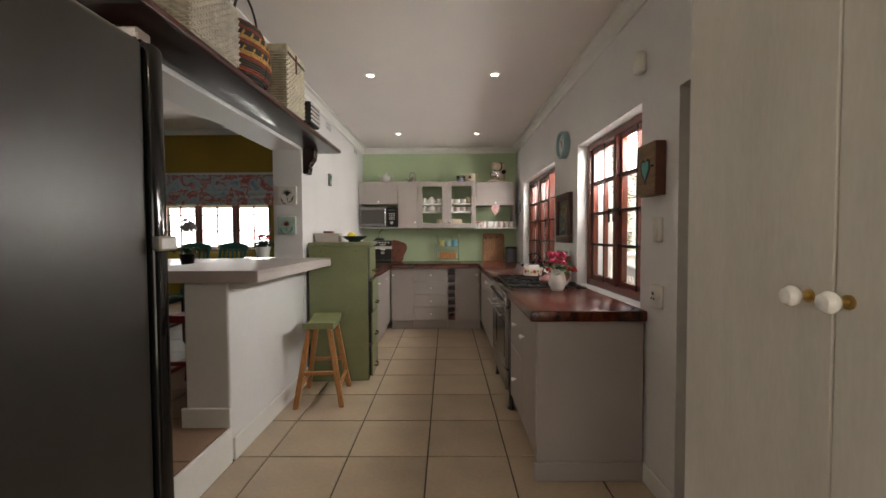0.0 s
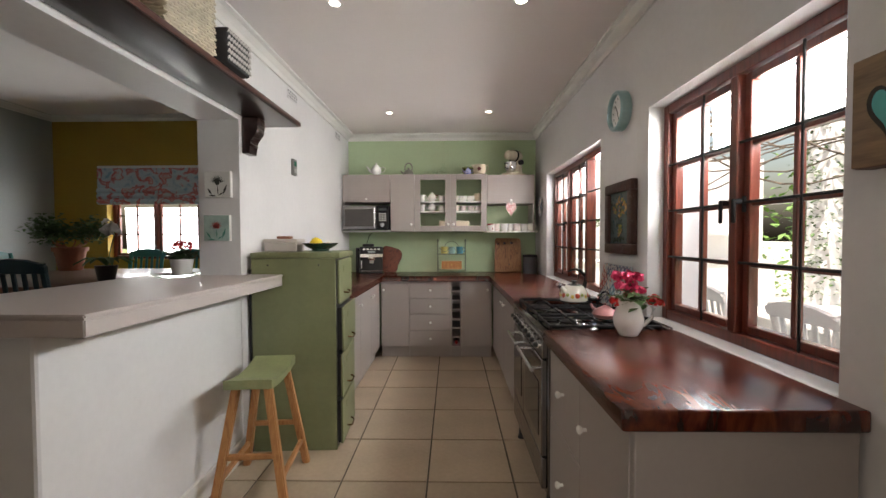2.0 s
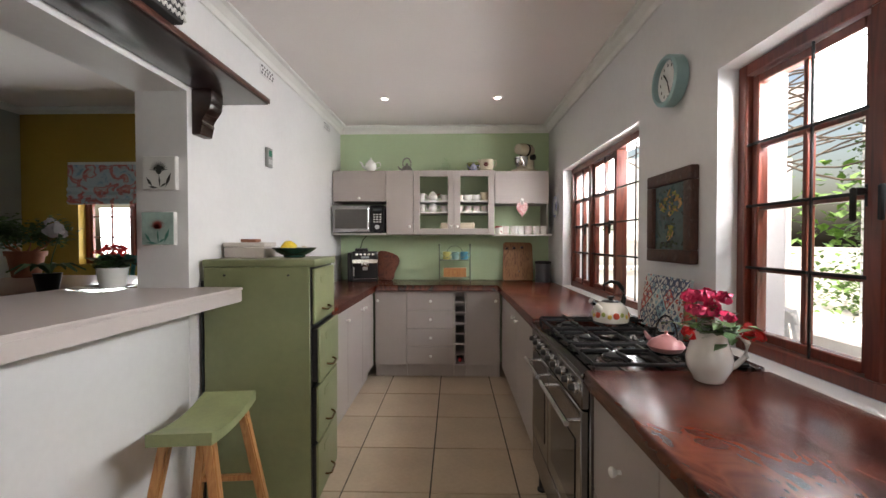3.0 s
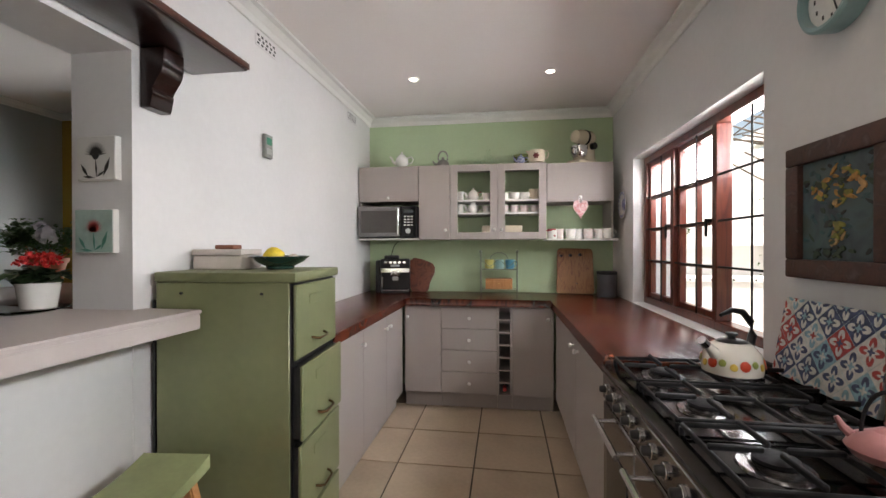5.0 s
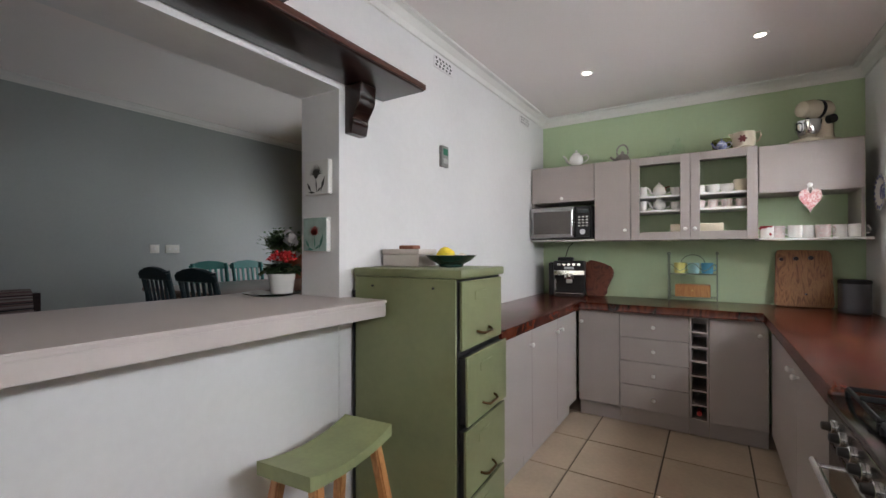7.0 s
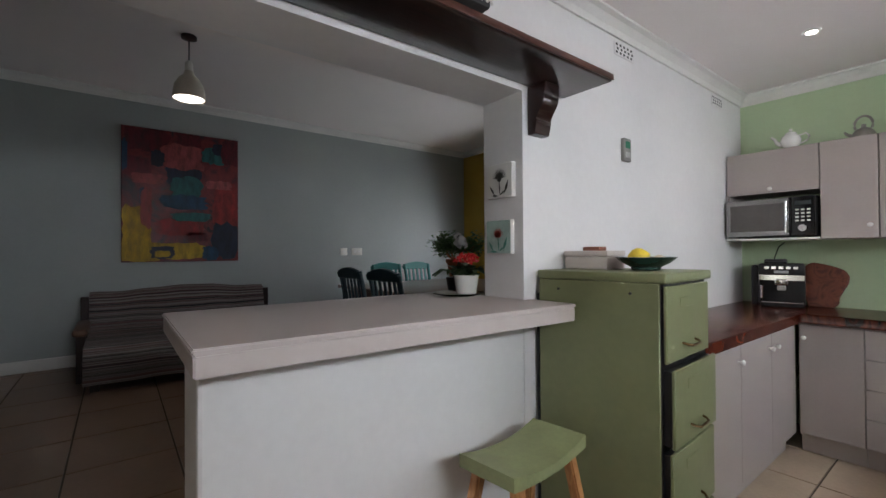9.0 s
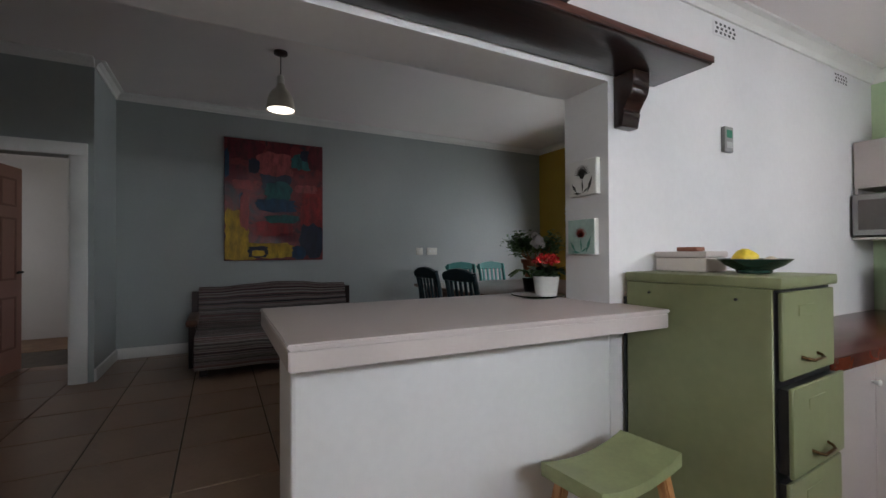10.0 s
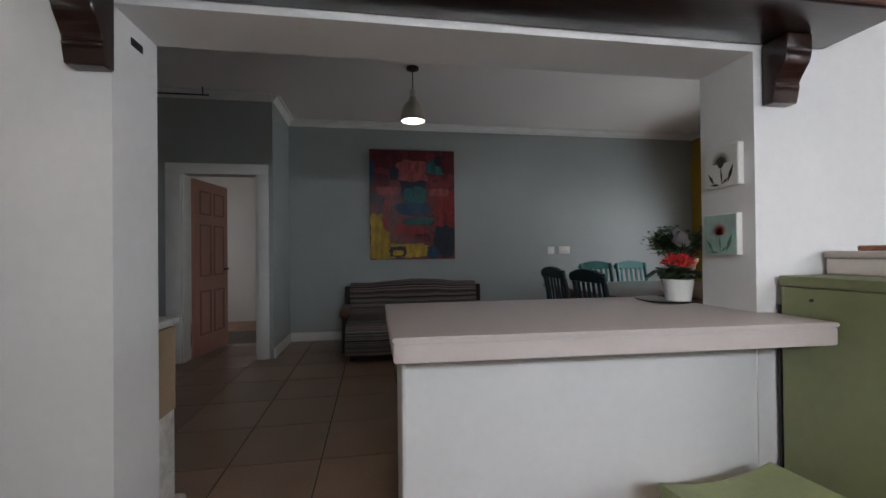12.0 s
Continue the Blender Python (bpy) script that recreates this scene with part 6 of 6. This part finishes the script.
for k in range(9):
    a = rng.uniform(0, 6.28)
    e = Vector((0.2 * math.cos(a), 0.2 * math.sin(a), rng.uniform(0.38, 0.5)))
    part("stem", tube(bmesh.new(), [(0.02 * math.cos(a), 0.02 * math.sin(a), 0.22), tuple(e * 0.7), tuple(e)], [0.009, 0.006, 0.003], 5), TERRA, pl)
    part("foliage", leaves(140, (0.065, 0.065, 0.05), e, 0.055, rng, 0.8), LEAF, pl, smooth=False)
oc = thing("white_orchid", (-2.85, 4.64, DZ + 0.7505), "white orchid in a black pot on the table", "plant")
part("pot", lathe(bmesh.new(), [(0.055, 0), (0.075, 0.12), (0.078, 0.125), (0.07, 0.125), (0.003, 0.1)], n=24), BLACK, oc)
bm = bmesh.new()
for k in range(7):
    a = k * 0.93
    d = Vector((math.cos(a), math.sin(a), 0))
    s = Vector((-d.y, d.x, 0))
    rows = [(0.0, 0.012, 0.12), (0.05, 0.03, 0.17), (0.12, 0.032, 0.18), (0.2, 0.006, 0.13)]
    pv = [[bm.verts.new(d * u + s * w_ * q + Vector((0, 0, z + abs(q) * 0.012))) for q in (-1, 0, 1)] for u, w_, z in rows]
    for A, B in zip(pv, pv[1:]):
        for q in range(2):
            bm.faces.new((A[q], A[q + 1], B[q + 1], B[q]))
part("leaves", bm, LEAF, oc)
part("stem", tube(bmesh.new(), [(0, 0, 0.1), (0.02, 0.02, 0.25), (0.03, 0.05, 0.36), (-0.01, 0.10, 0.43), (-0.09, 0.12, 0.44)], 0.004, 6), LEAF, oc)
for k in range(8):
    t = k / 7
    part("blossom", blossom(Vector((0.03 - 0.15 * t, 0.06 + 0.07 * t, 0.40 + 0.04 * math.sin(t * 3) + rng.uniform(-0.035, 0.02))), 0.046, 9, rng), mat("white_petal", (0.75, 0.72, 0.74), 0.6) if k == 0 else bpy.data.materials["white_petal"], oc)

# roman blind
bm = bmesh.new()
cols, rows = 40, 26
grid = []
for side in (0, 1):
    g = []
    for j in range(rows + 1):
        z = 1.745 + 0.49 * j / rows
        fold = 0.022 * abs(math.sin(math.pi * (j / rows) / 0.15)) if j < rows * 0.45 else 0.002 * math.sin(j)
        g.append([bm.verts.new((-4.945 + 2.02 * i / cols, DY - 0.036 - fold + 0.006 * side, z)) for i in range(cols + 1)])
    for A, B in zip(g, g[1:]):
        for i in range(cols):
            bm.faces.new((A[i], A[i + 1], B[i + 1], B[i]))
    grid.append(g)
for i in range(cols):
    bm.faces.new((grid[0][0][i], grid[0][0][i + 1], grid[1][0][i + 1], grid[1][0][i]))
blind = thing("roman_blind", (0, 0, 0), "pale blue roman blind printed with pink birds and flowers, half raised", "blind")
part("cloth", bm, patterned("printed_blind_cloth", [(0.28, 0.42, 0.52), (0.50, 0.58, 0.62), (0.52, 0.60, 0.63), (0.55, 0.60, 0.62), (0.56, 0.12, 0.12), (0.62, 0.30, 0.28), (0.58, 0.60, 0.60)], 7.0, 0.9, distort=0.8, stretch=(1, 1, 1.2), bump=0.05), blind)
part("head_rail", box(-4.945, -2.925, DY - 0.03, DY - 0.001, 2.235, 2.27), TRIM, blind)

# sofa
so = thing("sofa", (-5.52, 3.003, DZ), "low dark wooden sofa covered with a striped throw", "sofa")
ARM_WOOD = patterned("brown_sofa_wood", [(0.05, 0.02, 0.01), (0.11, 0.045, 0.02), (0.07, 0.028, 0.013)], 6, 0.4, stretch=(0.8, 6, 6), bump=0.05)
part("seat_frame", box(0.06, 0.98, -0.78, 0.78, 0.12, 0.24, 0.01), DARK_WOOD, so)
for y in (-0.80, 0.80):
    part("arm", box(0.10, 0.70, y - 0.05, y + 0.05, 0.40, 0.465, 0.025, 3), ARM_WOOD, so)
    part("arm_post", box(0.56, 0.62, y - 0.03, y + 0.03, 0.0, 0.43, 0.006), DARK_WOOD, so)
    part("back_post", box(0.04, 0.12, y - 0.03, y + 0.03, 0.0, 0.68, 0.006), DARK_WOOD, so)
for y in (-0.7, 0.7):
    part("foot", box(0.86, 0.92, y - 0.03, y + 0.03, 0, 0.12), DARK_WOOD, so)
part("seat_cushion", box(0.14, 0.98, -0.76, 0.76, 0.24, 0.34, 0.04, 3), BLACK, so)
STRIPES = patterned("striped_throw", [(0.04, 0.035, 0.04), (0.45, 0.41, 0.38), (0.04, 0.035, 0.04), (0.24, 0.13, 0.13), (0.50, 0.47, 0.44), (0.05, 0.04, 0.045), (0.36, 0.31, 0.30)], 1.0, 0.95, bump=0.0)
nt = STRIPES.node_tree   # stripes across the throw's own length
uvn = nt.nodes.new("ShaderNodeUVMap")
wv = nt.nodes.new("ShaderNodeTexNoise")
wv.noise_dimensions = "1D"
wv.inputs["Scale"].default_value, wv.inputs["Detail"].default_value = 34.0, 3.0
sx = nt.nodes.new("ShaderNodeSeparateXYZ")
nt.links.new(uvn.outputs[0], sx.inputs[0])
nt.links.new(sx.outputs["Y"], wv.inputs["W"])
nt.links.new(wv.outputs[0], next(n for n in nt.nodes if n.type == "VALTORGB").inputs[0])
bm = bmesh.new()
path = [(0.05, 0.50), (0.055, 0.66), (0.09, 0.715), (0.13, 0.68), (0.17, 0.52), (0.22, 0.38), (0.27, 0.355), (0.5, 0.36), (0.75, 0.365), (0.95, 0.36), (1.0, 0.32), (1.03, 0.20), (1.05, 0.09)]
uvl = bm.loops.layers.uv.new("UVMap")
n = 34
rngs = random.Random(3)
vr, vv = [], [0.0]
for (a, b), (c, d) in zip(path, path[1:]):
    vv.append(vv[-1] + math.hypot(c - a, d - b))
for i, (x, z) in enumerate(path):
    row = []
    for j in range(n + 1):
        y = -0.765 + 1.53 * j / n
        hump = 0.045 * math.exp(-((y - 0.0) / 0.45) ** 2) if 0 < i < 4 else 0
        wob = noise.noise(Vector((x * 6, y * 4, 0.3))) * 0.014
        row.append(bm.verts.new((x + wob, y, z + hump + wob)))
    vr.append(row)
for i in range(len(path) - 1):
    for j in range(n):
        f = bm.faces.new((vr[i][j], vr[i][j + 1], vr[i + 1][j + 1], vr[i + 1][j]))
        for lp, (q, p) in zip(f.loops, ((i, j), (i, j + 1), (i + 1, j + 1), (i + 1, j))):
            lp[uvl].uv = (p / n, vv[q])
bmesh.ops.solidify(bm, geom=list(bm.faces), thickness=0.012)
throw = thing("striped_throw", (-5.52, 3.003, DZ), "brown, cream and black striped woven throw over the sofa", "throw")
part("cloth", bm, STRIPES, throw)
so.scale = throw.scale = (1.16, 1.02, 1)
bm = box(0.07, 0.13, -0.74, 0.74, 0.3, 0.70, 0.03, 3)
part("back_cushion", bm, BLACK, so)

# abstract painting
pa = thing("abstract_painting", (DW, 3.01, 1.2), "large abstract painting in dark red, blue and yellow on canvas", "painting")
part("canvas", box(0.002, 0.034, -0.548, 0.548, 0, 1.41, 0.003), patterned("dark_red_canvas", [(0.015, 0.01, 0.02), (0.10, 0.006, 0.010), (0.18, 0.014, 0.016), (0.03, 0.006, 0.012)], 3.5, 0.4, distort=2, bump=0.3), pa)
PC = {"red": (0.22, 0.015, 0.015), "pink": (0.27, 0.055, 0.055), "blue": (0.012, 0.04, 0.09), "teal": (0.02, 0.10, 0.10), "yellow": (0.40, 0.25, 0.02), "navy": (0.012, 0.015, 0.035), "maroon": (0.09, 0.006, 0.012)}
PM = {k: mat(k + "_oil_paint", v, 0.65, var=0.5, scale=9, bump=0.35, fine=40, stretch=(1, 2, 0.8)) for k, v in PC.items()}
rp = random.Random(17)
for cy, cz, ry, rz, c in ((-0.33, 1.29, 0.2, 0.12, "maroon"), (0.05, 1.34, 0.12, 0.07, "maroon"), (-0.01, 1.14, 0.2, 0.14, "pink"), (0.31, 1.2, 0.13, 0.1, "teal"), (0.36, 1.27, 0.08, 0.07, "navy"), (0.46, 1.25, 0.09, 0.15, "maroon"), (-0.52, 1.11, 0.025, 0.16, "blue"), (-0.24, 1.1, 0.06, 0.09, "navy"),
                          (0.42, 0.62, 0.13, 0.3, "red"), (-0.42, 1.0, 0.12, 0.1, "maroon"), (0.0, 0.93, 0.17, 0.13, "navy"), (-0.33, 0.88, 0.13, 0.055, "pink"), (0.34, 0.865, 0.14, 0.05, "pink"), (0.03, 0.81, 0.15, 0.12, "teal"), (0.0, 0.65, 0.23, 0.08, "blue"), (0.07, 0.49, 0.19, 0.05, "teal"),
                          (-0.34, 0.57, 0.05, 0.22, "pink"), (-0.37, 0.68, 0.025, 0.1, "blue"), (-0.03, 0.37, 0.24, 0.09, "red"), (-0.42, 0.34, 0.13, 0.26, "yellow"), (-0.38, 0.11, 0.17, 0.11, "yellow"), (-0.03, 0.12, 0.23, 0.09, "yellow"), (-0.19, 0.10, 0.11, 0.07, "navy"), (-0.19, 0.085, 0.07, 0.035, "yellow"), (0.41, 0.24, 0.14, 0.2, "navy"), (0.26, 0.09, 0.08, 0.08, "blue"), (0.16, 0.36, 0.05, 0.012, "pink"), (0.12, 0.27, 0.11, 0.05, "maroon")):
    o = []
    for k in range(26):   # squarish, ragged strokes of a broad knife
        a = 2 * math.pi * k / 26
        f = rp.uniform(0.85, 1.12) / max(abs(math.cos(a)), abs(math.sin(a))) ** 0.7
        o.append((cy + ry * f * math.cos(a), cz + rz * f * math.sin(a)))
    o = [(min(max(y, -0.545), 0.545), min(max(z, 0.003), 1.407)) for y, z in o]
    part("paint_patch", slab(bmesh.new(), o, 0.0012 + 0.0004 * (len(pa.children) % 9), Matrix.Translation((0.034, 0, 0)) @ FACE_X), PM[c], pa, smooth=False)

# far door, open, and its frame
d2 = tagged(new("door_2"), "pink-brown six-panel door standing open into a passage, white frame", kind="structure")
bm = bmesh.new()
for y0, y1, z0, z1 in ((0.455, 0.60, DZ, 2.11), (1.318, 1.434, DZ, 2.11), (0.455, 1.434, 2.11, 2.215)):
    bx(bm, -4.73, -4.705, y0, y1, z0, z1, 0.006, 2)
bx(bm, -4.885, -4.73, 0.6005, 0.615, DZ, 2.108)
bx(bm, -4.885, -4.73, 1.303, 1.3175, DZ, 2.108)
part("door_frame", bm, TRIM, d2)
lf = part("door_leaf", box(0, 0.68, -0.02, 0.02, DZ + 0.01, 2.09, 0.003), PINK_DOOR, d2)
lf.matrix_local = pose(-4.895, 0.638, 0, 0, 0, 171)
for x0, x1 in ((0.09, 0.31), (0.37, 0.59)):
    for z0, z1 in ((0.42, 0.90), (1.05, 1.62), (1.72, 1.98)):
        for s in (-1, 1):
            bm = bmesh.new()
            y0, y1 = sorted((s * 0.0195, s * 0.026))
            bx(bm, x0, x1, y0, y1, z0, z0 + 0.02), bx(bm, x0, x1, y0, y1, z1 - 0.02, z1), bx(bm, x0, x0 + 0.02, y0, y1, z0 + 0.02, z1 - 0.02), bx(bm, x1 - 0.02, x1, y0, y1, z0 + 0.02, z1 - 0.02)
            part("panel_moulding", bm, mat("dark_pink_moulding", (0.28, 0.12, 0.09), 0.45) if "dark_pink_moulding" not in bpy.data.materials else bpy.data.materials["dark_pink_moulding"], lf)
for s in (-1, 1):
    part("door_handle", tube(bmesh.new(), [(0.62, s * 0.02, 1.12), (0.62, s * 0.06, 1.12), (0.60, s * 0.065, 1.12), (0.52, s * 0.065, 1.115)], 0.009, 7), IRON, lf)
setting("trim_picture_rail", box(-7.38, DW - 0.2, 1.415, 1.428, 2.05, 2.09), TRIM, "white rail in the passage")

# white dresser edge beyond the opening
ws_ = thing("white_side_table", (-1.76, 1.35, DZ), "chipped white painted side table with a tan board on its side", "side table")
CHIP = mat("chipped_white_paint", (0.62, 0.60, 0.56), 0.6, var=0.25, scale=14, bump=0.3)
part("top", box(-0.165, 0.15, -0.45, 0.40, 0.82, 0.85, 0.01, 2), CHIP, ws_)
part("body", box(-0.16, 0.15, -0.42, 0.38, 0.14, 0.82, 0.006), CHIP, ws_)
part("side_board", box(-0.13, 0.14, 0.38, 0.395, 0.50, 0.815), mat("tan_board", (0.34, 0.24, 0.15), 0.6, var=0.2), ws_)
part("foot_rail", box(-0.2, 0.15, -0.44, 0.41, 0.05, 0.14, 0.02, 3), CHIP, ws_)
for x in (-0.13, 0.1):
    for y in (-0.37, 0.34):
        part("leg", rod(bmesh.new(), (x, y, 0), (x, y, 0.06), 0.03), CHIP, ws_)

# ---- outside ----
PAVE = mat("pale_paving", (0.45, 0.43, 0.40), 0.8, var=0.15, scale=1.5)
setting("ground", box(-60, 60, -50, 60, -0.6, -0.25), mat("garden_ground", (0.16, 0.20, 0.08), 0.95, var=0.3, scale=1.5), "grass and soil of the garden")
setting("pavement", box(R + T, 7.5, -4, 12, -0.25, 0.0), PAVE, "pale patio paving outside the kitchen windows")
setting("wall_garden", box(7.6, 7.85, -6, 14, -0.25, 1.15), mat("white_garden_wall", (0.72, 0.70, 0.66), 0.8, var=0.08), "low white garden wall beyond the patio")
for k, (x, y) in enumerate(((3.6, 2.9), (3.6, 5.6), (3.6, 8.6))):
    cp = thing("patio_column", (x, y, 0), "white patio column covered with ivy", "column", "patio columns")
    part("shaft", box(-0.15, 0.15, -0.15, 0.15, 0, 2.75, 0.02, 2), WHITE, cp)
    part("ivy", leaves(4500, (0.12, 0.12, 0.8), Vector((0, 0, 1.5)), 0.042, rng, 1.0), LEAF, cp, smooth=False)
pg = thing("pergola", (0, 0, 0), "white pergola beams with curving vine stems over the patio", "pergola")
for x in (3.6,):
    part("beam", box(x - 0.08, x + 0.08, 0.5, 10.5, 2.76, 2.95), WHITE, pg)
VINE = mat("vine_stem", (0.10, 0.08, 0.06), 0.9, var=0.3)
rv = random.Random(12)
bm = bmesh.new()
for k in range(44):
    y, z = rv.uniform(1.8, 6.5), rv.uniform(1.85, 2.6)
    ph, am = rv.uniform(0, 6), rv.uniform(0.08, 0.3)
    tube(bm, [(3.45 - 0.12 * q, y + 0.16 * q, z + am * math.sin(ph + 0.5 * q) + 0.02 * q) for q in range(12)], 0.008, 4)
part("vine", bm, VINE, pg, smooth=False)
hedge = tagged(new("hedge", mesh_of("hedge", leaves(5200, (0.22, 3.4, 0.32), Vector((6.9, 4.6, 0.5)), 0.13, rng, 1.0), mat("garden_foliage", (0.12, 0.22, 0.05), 0.6, var=0.5, scale=6))), "leafy green garden plants beside the patio wall", "plants", kind="stuff")
tree = tagged(new("far_trees", mesh_of("far_trees", leaves(5200, (1.0, 9, 1.3), Vector((17, 4, 2.4)), 0.55, rng, 1.0), bpy.data.materials["garden_foliage"])), "distant green trees beyond the garden", "trees", kind="stuff")
tree2 = tagged(new("side_trees", mesh_of("side_trees", leaves(3500, (3.5, 1.0, 0.3), Vector((-4.2, 13, 0.15)), 0.4, rng, 1.0), bpy.data.materials["garden_foliage"])), "green shrubs beyond the dining room window", "shrubs", kind="stuff")
WPAINT = mat("white_garden_furniture_paint", (0.72, 0.71, 0.68), 0.5, var=0.06)


def patio_table(at):
    t = thing("patio_table", at, "white painted wooden patio table", "table")
    for k in range(7):
        part("slat", box(-0.42 + k * 0.122, -0.305 + k * 0.122, -0.9, 0.9, 0.70, 0.73, 0.004), WPAINT, t)
    part("apron", box(-0.36, 0.36, -0.82, 0.82, 0.62, 0.699), WPAINT, t)
    for x in (-0.33, 0.33):
        for y in (-0.78, 0.78):
            part("leg", box(x - 0.03, x + 0.03, y - 0.03, y + 0.03, 0, 0.62), WPAINT, t)


patio_table((2.5, 3.9, 0))
pc = dining_chair((1.85, 3.5, 0), -90, WPAINT, "white painted slat-back patio chair")
for x, y, a in ((1.85, 4.3, -90), (3.15, 3.5, 90), (3.15, 4.3, 90)):
    copy_thing(pc, pose(x, y, 0, 0, 0, a))
for o in [o for o in scene.objects if o.get("label") == "white painted slat-back patio chair"]:
    o["group"] = "chairs on the patio"
ct = thing("patio_counter", (2.6, 8.2, 0), "pale outdoor kitchen counter with a shelf on the patio", "counter")
part("back_wall", box(-1.3, 2.6, 0.55, 0.7, 0, 2.6), WHITE, ct)
part("counter_base", box(-1.3, 2.4, 0.0, 0.55, 0, 0.85), WPAINT, ct)
part("counter_top", box(-1.32, 2.42, -0.03, 0.55, 0.85, 0.90, 0.006), TRIM, ct)
part("shelf", box(-1.2, 2.3, 0.3, 0.55, 1.30, 1.33), TRIM, ct)
for k in range(14):
    part("stud", rod(bmesh.new(), (-1.15 + k * 0.25, -0.034, 0.875), (-1.15 + k * 0.25, -0.03, 0.875), 0.012, n=8), IRON, ct)
for k, x in enumerate((1.75, 2.3)):
    p = thing("shelf_pot", (x, 8.62, 1.3305), "small plant in a pale blue pot on the outdoor shelf", "plant", "pots on the outdoor shelf")
    part("pot", lathe(bmesh.new(), [(0.05, 0), (0.07, 0.11), (0.06, 0.11), (0.003, 0.09)], n=18), CUP_B if k == 0 else TRIM, p)
    part("foliage", leaves(50, (0.04, 0.04, 0.035), Vector((0, 0, 0.16)), 0.06, rng, 1.0), LEAF, p, smooth=False)


# ---- floor tiles ----
def tiles(parent, xs, ys, z, material):
    cache = {}
    for x0, x1 in zip(xs, xs[1:]):
        for y0, y1 in zip(ys, ys[1:]):
            key = (round(x1 - x0, 3), round(y1 - y0, 3))
            if key not in cache:
                w, h = key[0] / 2 - 0.0035, key[1] / 2 - 0.0035
                bm = bmesh.new()
                lo = [bm.verts.new((a * w, b * h, -0.012)) for a, b in ((-1, -1), (1, -1), (1, 1), (-1, 1))]
                hi = [bm.verts.new((a * (w - 0.002), b * (h - 0.002), 0)) for a, b in ((-1, -1), (1, -1), (1, 1), (-1, 1))]
                bm.faces.new(hi)
                for k in range(4):
                    bm.faces.new((lo[k], lo[(k + 1) % 4], hi[(k + 1) % 4], hi[k]))
                cache[key] = mesh_of("tile", bm, material)
            ob = new("tile", cache[key])
            ob.parent = parent
            ob.location = ((x0 + x1) / 2, (y0 + y1) / 2, z + random.uniform(-0.0005, 0.0005))


kx = [L] + [-0.272 + 0.455 * k for k in range(-2, 3) if L + 0.02 < -0.272 + 0.455 * k < R - 0.02] + [R]
ky = [-1.6] + [2.638 + 0.4665 * k for k in range(-9, 9) if -1.58 < 2.638 + 0.4665 * k < BACK - 0.02] + [BACK]
tiles(floor, kx, ky, 0.0, TILE)
dx = [DW - 0.02] + [-2.43 + 0.5 * k for k in range(-6, 3) if DW < -2.43 + 0.5 * k < LD - 0.15] + [L - 0.014]
dy = [-1.6] + [2.222 + 0.467 * k for k in range(-8, 11) if -1.58 < 2.222 + 0.467 * k < DY - 0.03] + [DY]
tiles(floor_d, dx, dy, DZ, TILE_D)
